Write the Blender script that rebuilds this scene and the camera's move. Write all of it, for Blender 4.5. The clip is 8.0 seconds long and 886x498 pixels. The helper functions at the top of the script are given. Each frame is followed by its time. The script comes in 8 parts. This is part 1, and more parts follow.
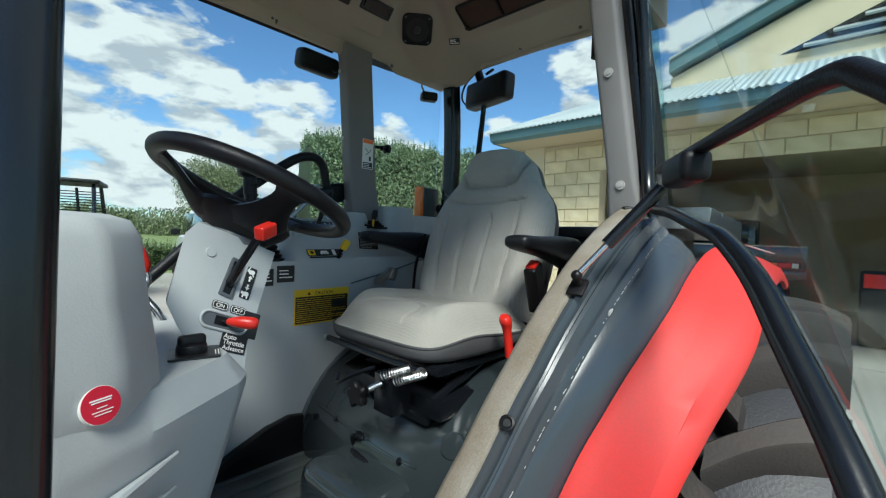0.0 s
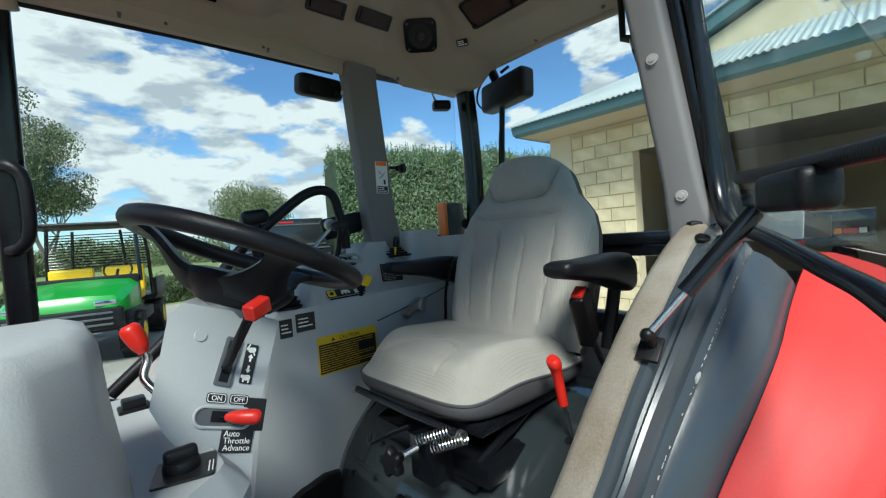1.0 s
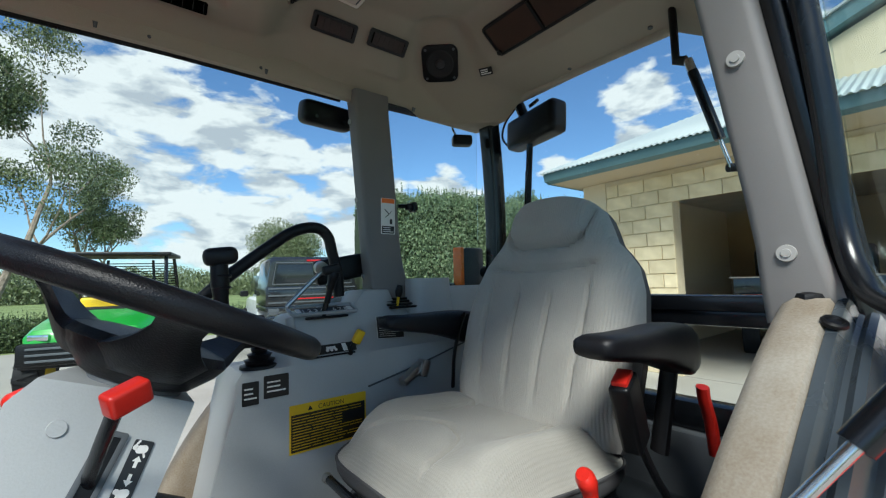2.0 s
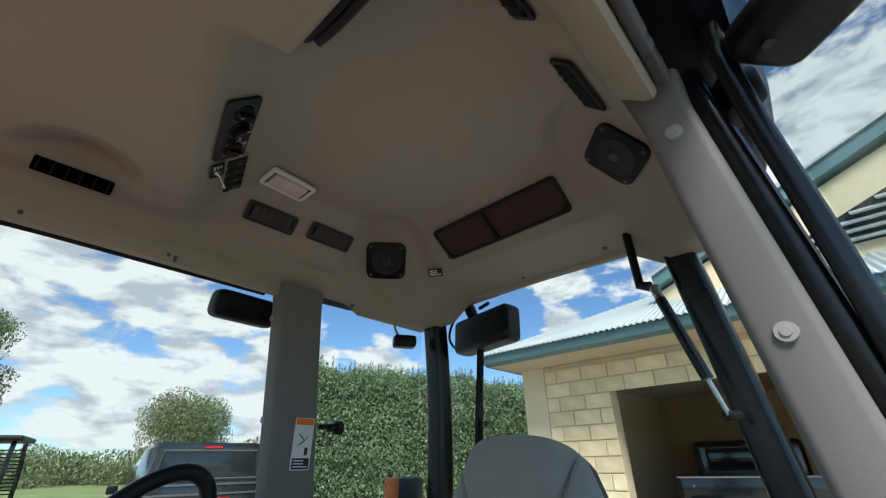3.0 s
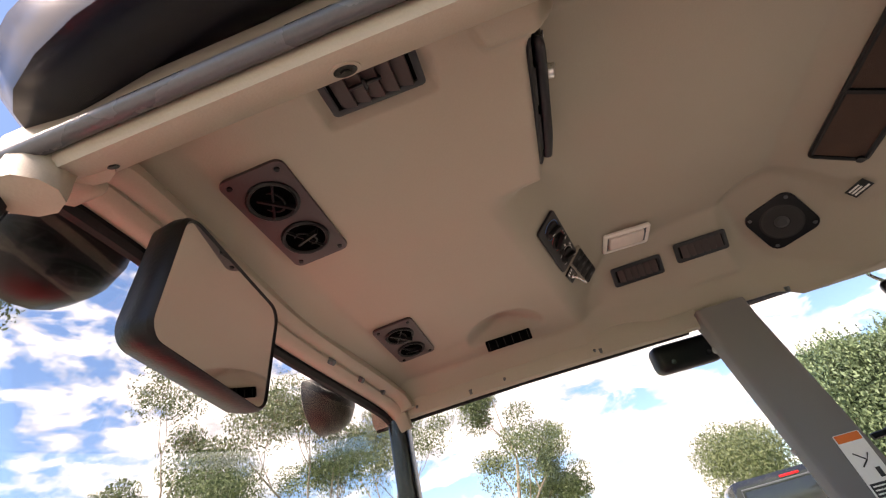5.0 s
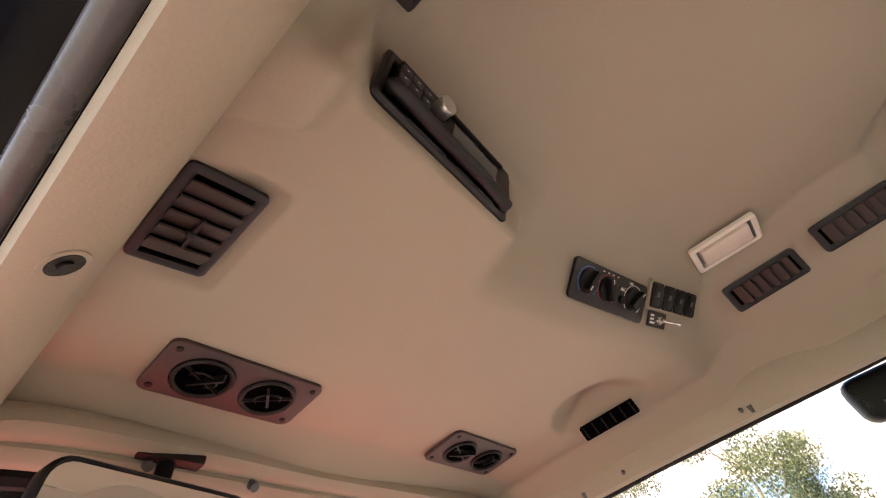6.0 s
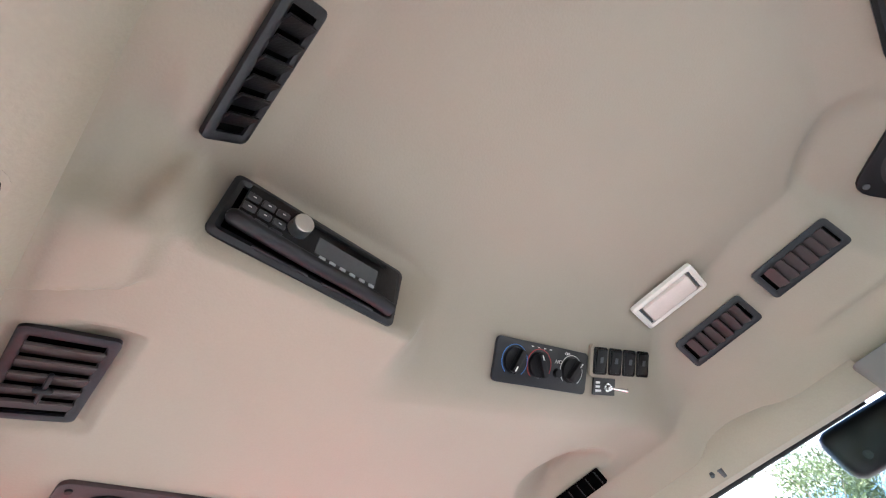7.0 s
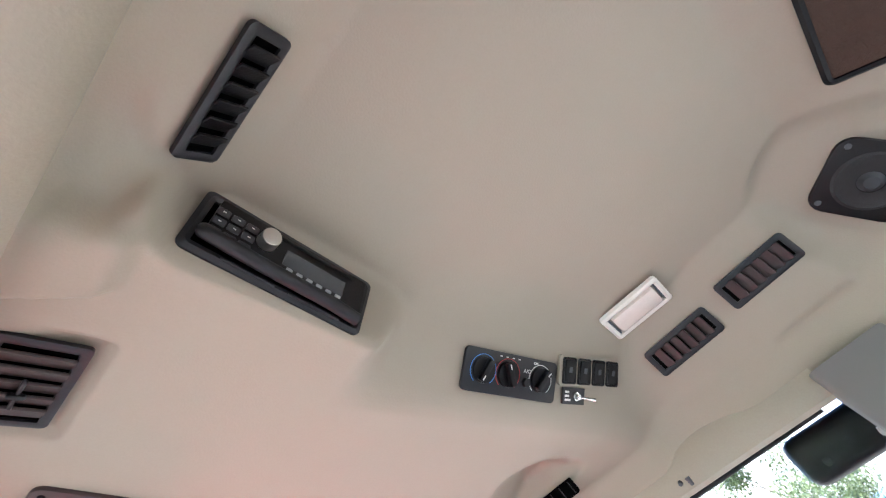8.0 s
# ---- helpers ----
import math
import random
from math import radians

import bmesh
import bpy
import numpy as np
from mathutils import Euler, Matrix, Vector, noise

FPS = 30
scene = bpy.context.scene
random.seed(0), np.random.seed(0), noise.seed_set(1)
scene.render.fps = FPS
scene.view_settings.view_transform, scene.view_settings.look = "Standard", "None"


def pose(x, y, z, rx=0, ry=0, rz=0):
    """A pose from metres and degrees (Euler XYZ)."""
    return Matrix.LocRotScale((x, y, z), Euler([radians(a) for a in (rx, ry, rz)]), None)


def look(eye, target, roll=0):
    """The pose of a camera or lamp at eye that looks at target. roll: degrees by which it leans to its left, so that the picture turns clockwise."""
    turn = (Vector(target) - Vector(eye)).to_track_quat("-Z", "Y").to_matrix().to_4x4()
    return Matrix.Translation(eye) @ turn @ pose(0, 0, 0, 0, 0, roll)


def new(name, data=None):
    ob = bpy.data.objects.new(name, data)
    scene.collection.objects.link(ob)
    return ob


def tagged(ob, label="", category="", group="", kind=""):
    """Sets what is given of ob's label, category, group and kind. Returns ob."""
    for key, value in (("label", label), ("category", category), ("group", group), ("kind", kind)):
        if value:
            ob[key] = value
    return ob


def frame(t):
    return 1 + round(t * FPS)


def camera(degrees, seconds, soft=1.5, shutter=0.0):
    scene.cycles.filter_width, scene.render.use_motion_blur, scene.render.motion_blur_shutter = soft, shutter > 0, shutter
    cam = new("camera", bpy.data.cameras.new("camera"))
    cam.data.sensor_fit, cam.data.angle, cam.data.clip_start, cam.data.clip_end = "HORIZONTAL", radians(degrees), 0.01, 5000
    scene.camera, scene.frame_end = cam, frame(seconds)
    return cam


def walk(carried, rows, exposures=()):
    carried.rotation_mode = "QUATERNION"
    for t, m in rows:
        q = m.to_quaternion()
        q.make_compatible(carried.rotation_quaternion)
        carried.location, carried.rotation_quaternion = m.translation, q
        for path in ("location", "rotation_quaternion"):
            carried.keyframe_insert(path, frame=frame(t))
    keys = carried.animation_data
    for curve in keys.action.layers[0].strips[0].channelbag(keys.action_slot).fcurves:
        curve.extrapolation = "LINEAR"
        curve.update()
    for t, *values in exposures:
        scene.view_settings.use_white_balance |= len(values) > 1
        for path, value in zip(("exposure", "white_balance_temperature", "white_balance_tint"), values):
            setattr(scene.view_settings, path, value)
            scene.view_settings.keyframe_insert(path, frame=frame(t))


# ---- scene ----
cam = camera(93.0, 8.0, soft=1.2)
PATH = [
    (0, (-0.387, -0.845, 1.299), (1.074, 0.52, 1.236), 1.9),
    (0.5, (-0.294, -0.787, 1.35), (1.098, 0.647, 1.28), -2.5),
    (1, (-0.278, -0.762, 1.378), (1.071, 0.713, 1.312), -4.3),
    (1.2, (-0.265, -0.752, 1.373), (1.058, 0.746, 1.302), -4.2),
    (2.3, (-0.048, -0.582, 1.428), (1.213, 0.931, 1.776), -1.3),
    (2.5, (-0.032, -0.542, 1.47), (1.271, 0.878, 2.006), -0.9),
    (3, (-0.005, -0.514, 1.542), (1.32, 0.676, 2.454), -1.2),
    (3.5, (0.018, -0.497, 1.551), (1.289, 0.624, 2.613), -2.7),
    (4, (0.012, -0.543, 1.558), (1.074, 0.724, 2.683), -9.9),
    (4.3, (-0.007, -0.584, 1.564), (0.710, 0.886, 2.712), -13.5),
    (4.5, (-0.014, -0.615, 1.569), (0.408, 0.97, 2.713), -13.9),
    (4.7, (-0.009, -0.621, 1.556), (0.135, 0.986, 2.737), -14.4),
    (5.8, (0.193, -0.485, 1.662), (-0.424, 0.751, 3.109), -17.4),
    (6, (0.229, -0.435, 1.687), (-0.407, 0.722, 3.189), -18.3),
    (6.3, (0.289, -0.385, 1.725), (-0.332, 0.736, 3.262), -20.8),
    (6.5, (0.326, -0.367, 1.734), (-0.298, 0.715, 3.296), -21.8),
    (7, (0.369, -0.365, 1.714), (-0.212, 0.679, 3.317), -23.9),
    (7.5, (0.39, -0.35, 1.692), (-0.126, 0.678, 3.328), -25.9),
    (8, (0.397, -0.351, 1.686), (-0.125, 0.677, 3.32), -25.6),
]
EXPOSURES = [(0.0, 0.66, 6050, 1), (1.2, 0.67, 6050, 1), (2.3, 0.72, 6150, 7), (3.0, 0.70, 6300, 9), (3.5, 0.76, 6500, 10), (4.0, 1.00, 6700, 13),
             (4.5, 1.49, 7250, 22), (5.8, 2.02, 8350, 32), (6.0, 2.26, 8250, 32), (6.5, 2.97, 6600, 21), (7.0, 3.09, 5900, 18), (8.0, 3.13, 5850, 17)]
walk(cam, [(t, look(eye, target, roll)) for t, eye, target, roll in PATH], EXPOSURES)

# ---------------------------------------------------------------- world and sun
SUN_DIR = Vector((-0.46, -0.48, 0.75)).normalized()   # towards the sun


def make_world():
    w = bpy.data.worlds.new("sky")
    scene.world = w
    w.use_nodes = True
    nt = w.node_tree
    nt.nodes.clear()
    n, l = nt.nodes.new, nt.links.new
    out, bg = n("ShaderNodeOutputWorld"), n("ShaderNodeBackground")
    sky = n("ShaderNodeTexSky")
    sky.sky_type, sky.sun_disc = "NISHITA", False
    sky.sun_elevation = math.asin(SUN_DIR.z)
    sky.sun_rotation = math.atan2(SUN_DIR.x, SUN_DIR.y)
    sky.air_density, sky.dust_density, sky.ozone_density = 1.0, 0.3, 3.0
    # fair-weather cumulus: heaps with bright tops and grey bellies
    tc = n("ShaderNodeTexCoord")
    flat = n("ShaderNodeVectorMath"); flat.operation = "MULTIPLY"
    flat.inputs[1].default_value = (1.0, 1.0, 1.7)
    l(tc.outputs["Generated"], flat.inputs[0])

    def math_node(kind, a, b):
        m = n("ShaderNodeMath"); m.operation = kind
        for k, v in enumerate((a, b)):
            if isinstance(v, (int, float)):
                m.inputs[k].default_value = v
            else:
                l(v, m.inputs[k])
        return m.outputs[0]

    def cloud(shift, detail=11.0):
        mp = n("ShaderNodeMapping")
        mp.inputs["Location"].default_value = (3.1, 1.7, 0.4 + shift)
        mp.inputs["Scale"].default_value = (1.0, 1.0, 1.35)
        l(flat.outputs[0], mp.inputs["Vector"])
        t = n("ShaderNodeTexNoise")
        t.inputs["Scale"].default_value, t.inputs["Detail"].default_value = 10.0, detail
        t.inputs["Roughness"].default_value, t.inputs["Distortion"].default_value = 0.56, 0.25
        l(mp.outputs[0], t.inputs["Vector"])
        return t.outputs["Fac"]
    here = cloud(0.0)
    # the heaps that stand over the paddock and the roof, as directions and sizes
    heaps = None
    for x, y, z, r in ((0.02, 0.93, 0.355, 0.19), (0.20, 0.93, 0.305, 0.17), (0.31, 0.91, 0.275, 0.12), (0.41, 0.86, 0.285, 0.10), (0.27, 0.94, 0.225, 0.10),
                       (0.43, 0.88, 0.205, 0.14), (0.50, 0.85, 0.215, 0.09), (0.08, 0.97, 0.20, 0.20), (0.24, 0.96, 0.13, 0.20), (0.45, 0.88, 0.13, 0.18), (-0.18, 0.93, 0.30, 0.30),
                       (0.85, 0.39, 0.37, 0.075), (0.86, 0.41, 0.28, 0.06), (0.79, 0.56, 0.25, 0.05), (0.61, 0.78, 0.20, 0.10), (0.93, 0.15, 0.36, 0.17), (0.83, -0.16, 0.52, 0.20),
                       (0.85, -0.01, 0.47, 0.10), (-0.55, 0.75, 0.35, 0.40), (-0.85, 0.2, 0.45, 0.40), (-0.6, -0.6, 0.5, 0.5), (0.4, -0.8, 0.4, 0.4), (0.1, -0.3, 0.95, 0.5)):
        d = n("ShaderNodeVectorMath"); d.operation = "DISTANCE"
        c = Vector((x, y, z)).normalized()
        d.inputs[1].default_value = (c.x, c.y, c.z * 1.7)
        l(flat.outputs[0], d.inputs[0])
        h = math_node("SUBTRACT", 0.95, math_node("DIVIDE", d.outputs["Value"], 0.95 * r))
        heaps = h if heaps is None else math_node("MAXIMUM", heaps, h)
    heaps = math_node("MAXIMUM", heaps, -0.75)
    # a bright hazy band of far cloud low down
    sep = n("ShaderNodeSeparateXYZ"); l(tc.outputs["Generated"], sep.inputs[0])
    low = n("ShaderNodeMapRange"); low.inputs["From Min"].default_value, low.inputs["From Max"].default_value = 0.02, 0.16
    low.inputs["To Min"].default_value, low.inputs["To Max"].default_value = 0.30, 0.0
    l(sep.outputs["Z"], low.inputs["Value"])
    dens = math_node("ADD", math_node("ADD", heaps, low.outputs[0]), math_node("MULTIPLY", math_node("SUBTRACT", here, 0.5), 2.9))
    ramp = n("ShaderNodeValToRGB")
    ramp.color_ramp.elements[0].position, ramp.color_ramp.elements[1].position = 0.02, 0.38
    l(dens, ramp.inputs["Fac"])
    mr = n("ShaderNodeMapRange"); mr.inputs["From Min"].default_value, mr.inputs["From Max"].default_value = -0.14, 0.05
    l(math_node("SUBTRACT", cloud(0.0, 4.0), cloud(0.09, 4.0)), mr.inputs["Value"])
    shade = n("ShaderNodeValToRGB")
    shade.color_ramp.elements[0].color, shade.color_ramp.elements[1].color = (5.0, 5.4, 6.0, 1), (8.7, 8.8, 8.9, 1)
    l(mr.outputs[0], shade.inputs["Fac"])
    tint = n("ShaderNodeMixRGB"); tint.blend_type = "MULTIPLY"; tint.inputs["Fac"].default_value = 1.0
    tint.inputs["Color2"].default_value = (1.08, 1.30, 1.48, 1)
    l(sky.outputs[0], tint.inputs["Color1"])
    mix = n("ShaderNodeMixRGB")
    l(ramp.outputs["Color"], mix.inputs["Fac"]); l(tint.outputs[0], mix.inputs["Color1"]); l(shade.outputs["Color"], mix.inputs["Color2"])
    l(mix.outputs[0], bg.inputs["Color"])
    bg.inputs["Strength"].default_value = 0.070
    l(bg.outputs[0], out.inputs["Surface"])


make_world()
sun_data = bpy.data.lights.new("sun", "SUN")
sun_data.energy, sun_data.angle, sun_data.color = 3.7, radians(20), (1.0, 0.95, 0.87)
sun = new("sun", sun_data)
sun.matrix_world = look(SUN_DIR * 50, (0, 0, 0))

# ---------------------------------------------------------------- materials


def mat(name, color, rough=0.5, metal=0.0, vary=0.10, scale=6.0, bump=0.0, grain=250.0, coat=0.0, rvary=0.08, dirt=None, each=0.0):
    """A surface with stains at a large scale, grain at a small one, uneven gloss and fine relief."""
    m = bpy.data.materials.new(name)
    m.use_nodes = True
    nt = m.node_tree
    b = nt.nodes["Principled BSDF"]
    n, l = nt.nodes.new, nt.links.new
    tc = n("ShaderNodeTexCoord")
    low, high = n("ShaderNodeTexNoise"), n("ShaderNodeTexNoise")
    low.inputs["Scale"].default_value, low.inputs["Detail"].default_value = scale, 5.0
    high.inputs["Scale"].default_value, high.inputs["Detail"].default_value = grain, 2.0
    l(tc.outputs["Object"], low.inputs["Vector"]); l(tc.outputs["Object"], high.inputs["Vector"])
    mixf = n("ShaderNodeMath"); mixf.operation = "MULTIPLY_ADD"
    mixf.inputs[1].default_value = 0.35
    l(high.outputs["Fac"], mixf.inputs[0]); l(low.outputs["Fac"], mixf.inputs[2])
    ramp = n("ShaderNodeValToRGB")
    e = ramp.color_ramp.elements
    e[0].position, e[1].position = 0.45, 0.90
    other = dirt or color
    e[0].color = tuple(max(0.0, c * (1 - vary)) for c in other) + (1,)
    e[1].color = tuple(min(1.0, c * (1 + vary)) for c in color) + (1,)
    l(mixf.outputs[0], ramp.inputs["Fac"])
    last = ramp.outputs["Color"]
    if each:
        info, hsv = n("ShaderNodeObjectInfo"), n("ShaderNodeHueSaturation")
        mr = n("ShaderNodeMapRange"); mr.inputs["To Min"].default_value, mr.inputs["To Max"].default_value = 1 - each, 1 + each
        l(info.outputs["Random"], mr.inputs["Value"]); l(mr.outputs[0], hsv.inputs["Value"]); l(last, hsv.inputs["Color"])
        last = hsv.outputs[0]
    l(last, b.inputs["Base Color"])
    rr = n("ShaderNodeMapRange")
    rr.inputs["To Min"].default_value, rr.inputs["To Max"].default_value = max(0.02, rough - rvary), min(1.0, rough + rvary)
    l(low.outputs["Fac"], rr.inputs["Value"]); l(rr.outputs[0], b.inputs["Roughness"])
    b.inputs["Metallic"].default_value = metal
    b.inputs["Coat Weight"].default_value = coat
    if bump:
        bp = n("ShaderNodeBump")
        bp.inputs["Strength"].default_value, bp.inputs["Distance"].default_value = bump, 0.002
        l(high.outputs["Fac"], bp.inputs["Height"]); l(bp.outputs[0], b.inputs["Normal"])
    return m


def glass(name, tint, gloss=0.03):
    """Clear pane: light passes straight through, with a faint mirror image on it."""
    m = bpy.data.materials.new(name)
    m.use_nodes = True
    nt = m.node_tree
    nt.nodes.clear()
    n, l = nt.nodes.new, nt.links.new
    out, mix, tr, gl, fr, sc = (n("ShaderNode" + k) for k in ("OutputMaterial", "MixShader", "BsdfTransparent", "BsdfGlossy", "Fresnel", "Math"))
    tr.inputs["Color"].default_value = (*tint, 1)
    gl.inputs["Roughness"].default_value = gloss
    fr.inputs["IOR"].default_value = 1.45
    sc.operation = "MULTIPLY"; sc.inputs[1].default_value = 0.22
    l(fr.outputs[0], sc.inputs[0])
    l(sc.outputs[0], mix.inputs["Fac"]); l(tr.outputs[0], mix.inputs[1]); l(gl.outputs[0], mix.inputs[2])
    l(mix.outputs[0], out.inputs["Surface"])
    return m


def fabric(name, color, weave=False):
    """Ribbed seat cloth: fine ridges down the seat and a woven grain."""
    m = mat(name, color, 0.95, 0, 0.10, 7, 0.0, 320)
    nt = m.node_tree
    n, l = nt.nodes.new, nt.links.new
    b = nt.nodes["Principled BSDF"]
    tc, wv, ns, bp = n("ShaderNodeTexCoord"), n("ShaderNodeTexWave"), n("ShaderNodeTexNoise"), n("ShaderNodeBump")
    wv.wave_type, wv.bands_direction = "BANDS", "Y"
    wv.inputs["Scale"].default_value, wv.inputs["Distortion"].default_value = 60.0, 0.3
    ns.inputs["Scale"].default_value = 480.0
    l(tc.outputs["Object"], wv.inputs["Vector"]); l(tc.outputs["Object"], ns.inputs["Vector"])
    if weave:
        wx = n("ShaderNodeTexWave")
        wx.wave_type, wx.bands_direction = "BANDS", "X"
        wx.inputs["Scale"].default_value = wv.inputs["Scale"].default_value = 75.0
        l(tc.outputs["Object"], wx.inputs["Vector"])
        both = n("ShaderNodeMath"); both.operation = "MULTIPLY"
        l(wv.outputs["Fac"], both.inputs[0]); l(wx.outputs["Fac"], both.inputs[1])
    ad = n("ShaderNodeMath"); ad.operation = "ADD"
    l(both.outputs[0] if weave else wv.outputs["Fac"], ad.inputs[0]); l(ns.outputs["Fac"], ad.inputs[1])
    bp.inputs["Strength"].default_value, bp.inputs["Distance"].default_value = 0.36, 0.002
    l(ad.outputs[0], bp.inputs["Height"]); l(bp.outputs[0], b.inputs["Normal"])
    b.inputs["Sheen Weight"].default_value = 0.2
    return m


LINER = mat("beige_liner_plastic", (0.345, 0.298, 0.238), 0.62, 0, 0.05, 3, 0.12, 420)
TRIM_BEIGE = mat("beige_trim", (0.375, 0.332, 0.268), 0.6, 0, 0.08, 5, 0.12, 380)
GREY = mat("grey_cab_plastic", (0.385, 0.405, 0.413), 0.5, 0, 0.07, 4, 0.15, 420)
GREY_POST = mat("grey_post_trim", (0.170, 0.163, 0.160), 0.6, 0, 0.05, 5, 0.06, 700)
GREY_DARK = mat("dark_grey_plastic", (0.085, 0.095, 0.105), 0.5, 0, 0.12, 6, 0.15, 350)
BLACK = mat("black_plastic", (0.005, 0.005, 0.006), 0.42, 0, 0.25, 8, 0.15, 350)
BLACK_SOFT = mat("black_soft_vinyl", (0.008, 0.008, 0.010), 0.40, 0, 0.25, 9, 0.3, 500)
BLACK_PAINT = mat("black_painted_steel", (0.005, 0.006, 0.008), 0.25, 0, 0.25, 8, 0.05, 300)
# black glossy vinyl, with the sky's reflection put into its colour as grey
SEAL_SHEEN = mat("black_seal_with_sky_sheen", (0.085, 0.09, 0.10), 0.28, 0, 0.15, 12, 0.1, 300)
RUBBER = mat("black_rubber_seal", (0.010, 0.010, 0.011), 0.7, 0, 0.2, 12, 0.2, 300)
BROWN_GRILLE = mat("dark_brown_plastic", (0.034, 0.023, 0.022), 0.5, 0, 0.15, 9, 0.1, 300)
VENT_FRAME = mat("charcoal_vent_plastic", (0.009, 0.009, 0.012), 0.45, 0, 0.12, 9, 0.1, 300)
# shade inside ducts and recesses, painted as flat black without gloss
SHADE_BLACK = mat("black_duct_shade", (0.002, 0.002, 0.002), 1.0, 0, 0.1, 9)
SHADE_BLACK.node_tree.nodes["Principled BSDF"].inputs["Specular IOR Level"].default_value = 0.0
VENT_BROWN = mat("brown_vent_panel", (0.058, 0.036, 0.037), 0.5, 0, 0.12, 9, 0.1, 300)
NAVY = mat("dark_roof_paint", (0.010, 0.011, 0.020), 0.25, 0, 0.2, 8)
FILTER = mat("brown_filter_mesh", (0.052, 0.024, 0.015), 0.8, 0, 0.25, 14, 0.8, 600)
CAST = mat("dark_cast_cover", (0.020, 0.027, 0.031), 0.14, 0, 0.2, 5, 0.03, 220, coat=0.35, rvary=0.05, dirt=(0.030, 0.037, 0.040))
FENDER_GREY = mat("dark_grey_fender_paint", (0.036, 0.046, 0.056), 0.24, 0, 0.2, 5, 0.06, 260, rvary=0.12, dirt=(0.055, 0.062, 0.068))
FENDER_TRIM = mat("stained_beige_trim", (0.30, 0.28, 0.24), 0.6, 0, 0.08, 9, 0.15, 380, dirt=(0.19, 0.145, 0.095))
RED_PAINT = mat("red_paint", (0.66, 0.022, 0.018), 0.62, 0, 0.10, 4, 0.03, 300, rvary=0.10, dirt=(0.52, 0.045, 0.038))
RED_KNOB = mat("red_plastic", (0.58, 0.02, 0.012), 0.35, 0, 0.06, 20, 0.05, 300)
YELLOW = mat("yellow_plastic", (0.75, 0.48, 0.01), 0.45, 0, 0.06, 20)
YELLOW_LABEL = mat("yellow_label", (0.72, 0.47, 0.02), 0.4, 0, 0.05, 20)
WHITE_LABEL = mat("white_label", (0.78, 0.77, 0.74), 0.45, 0, 0.04, 20)
BLACK_LABEL = mat("black_label", (0.015, 0.015, 0.016), 0.35, 0, 0.1, 20)
ORANGE = mat("orange_plastic", (0.80, 0.16, 0.015), 0.35, 0, 0.06, 15)
RED_LENS = mat("red_lens", (0.55, 0.012, 0.015), 0.2, 0, 0.06, 15)
CHROME = mat("bright_steel", (0.62, 0.62, 0.61), 0.22, 1.0, 0.08, 20)
STEEL = mat("worn_steel", (0.42, 0.41, 0.39), 0.4, 1.0, 0.15, 20, 0.1, 200)
ALU = mat("brushed_aluminium", (0.70, 0.69, 0.67), 0.3, 1.0, 0.05, 30)
WHITE_PLASTIC = mat("off_white_plastic", (0.74, 0.70, 0.64), 0.4, 0, 0.04, 12)
LENS_CREAM = mat("cream_lamp_lens", (0.68, 0.60, 0.54), 0.25, 0, 0.06, 30)
SPEAKER_CONE = mat("speaker_cone", (0.014, 0.013, 0.014), 0.6, 0, 0.2, 30, 0.3, 500)
FLOOR_MAT = mat("grey_rubber_floor", (0.085, 0.10, 0.10), 0.24, 0, 0.25, 6, 0.3, 180, dirt=(0.12, 0.12, 0.11))
# carcass darker and bluer than the lugs: gap shade and sky sheen in the colour
TYRE_SHADED = mat("shaded_carcass_rubber", (0.018, 0.019, 0.025), 0.55, 0, 0.3, 7, 0.3, 200, dirt=(0.030, 0.029, 0.032))
TYRE = mat("dusty_tyre_rubber", (0.022, 0.018, 0.016), 0.75, 0, 0.3, 9, 0.4, 200, dirt=(0.052, 0.041, 0.034))
for m_ in (BLACK, BLACK_SOFT, RUBBER):
    m_.node_tree.nodes["Principled BSDF"].inputs["Specular IOR Level"].default_value = 0.3
GREY_SEAL = mat("grey_sealant", (0.36, 0.36, 0.35), 0.6, 0, 0.1, 20)
CAP_GREY = mat("grey_bolt_cap", (0.36, 0.35, 0.335), 0.45, 0, 0.06, 20)
STICKER_RED = mat("crimson_sticker", (0.47, 0.008, 0.032), 0.4, 0, 0.05, 40)
MIRROR = mat("mirror_face", (0.86, 0.87, 0.87), 0.02, 1.0, 0.0, 4, rvary=0.01)
SEAT_CLOTH = fabric("grey_ribbed_cloth", (0.385, 0.374, 0.342))
SEAT_WEAVE = fabric("grey_woven_cloth", (0.300, 0.292, 0.262), weave=True)
SEAT_SIDE = mat("dark_grey_vinyl", (0.060, 0.060, 0.064), 0.6, 0, 0.1, 8, 0.3, 420)
PANE = glass("clear_pane", (0.93, 0.96, 0.95))
PANE_QUARTER = glass("teal_pane", (0.74, 0.89, 0.90))
PANE_DOOR = glass("tinted_pane", (0.90, 0.955, 0.95))
BULB = mat("lamp_reflector", (0.7, 0.7, 0.72), 0.15, 1.0, 0.05, 30)
LCD = mat("dark_display", (0.075, 0.08, 0.085), 0.15, 0, 0.1, 20)
KEY_GREY = mat("grey_key", (0.035, 0.035, 0.04), 0.4, 0, 0.1, 30)
BLUE_MARK = mat("blue_mark", (0.05, 0.22, 0.6), 0.4)
RED_MARK = mat("red_mark", (0.5, 0.03, 0.03), 0.4)

# ---------------------------------------------------------------- building helpers


def thing(name, label, category, at=(0, 0, 0), group="", kind=""):
    e = new(name)
    e.location = at
    e.empty_display_size = 0.1
    return tagged(e, label, category, group, kind)


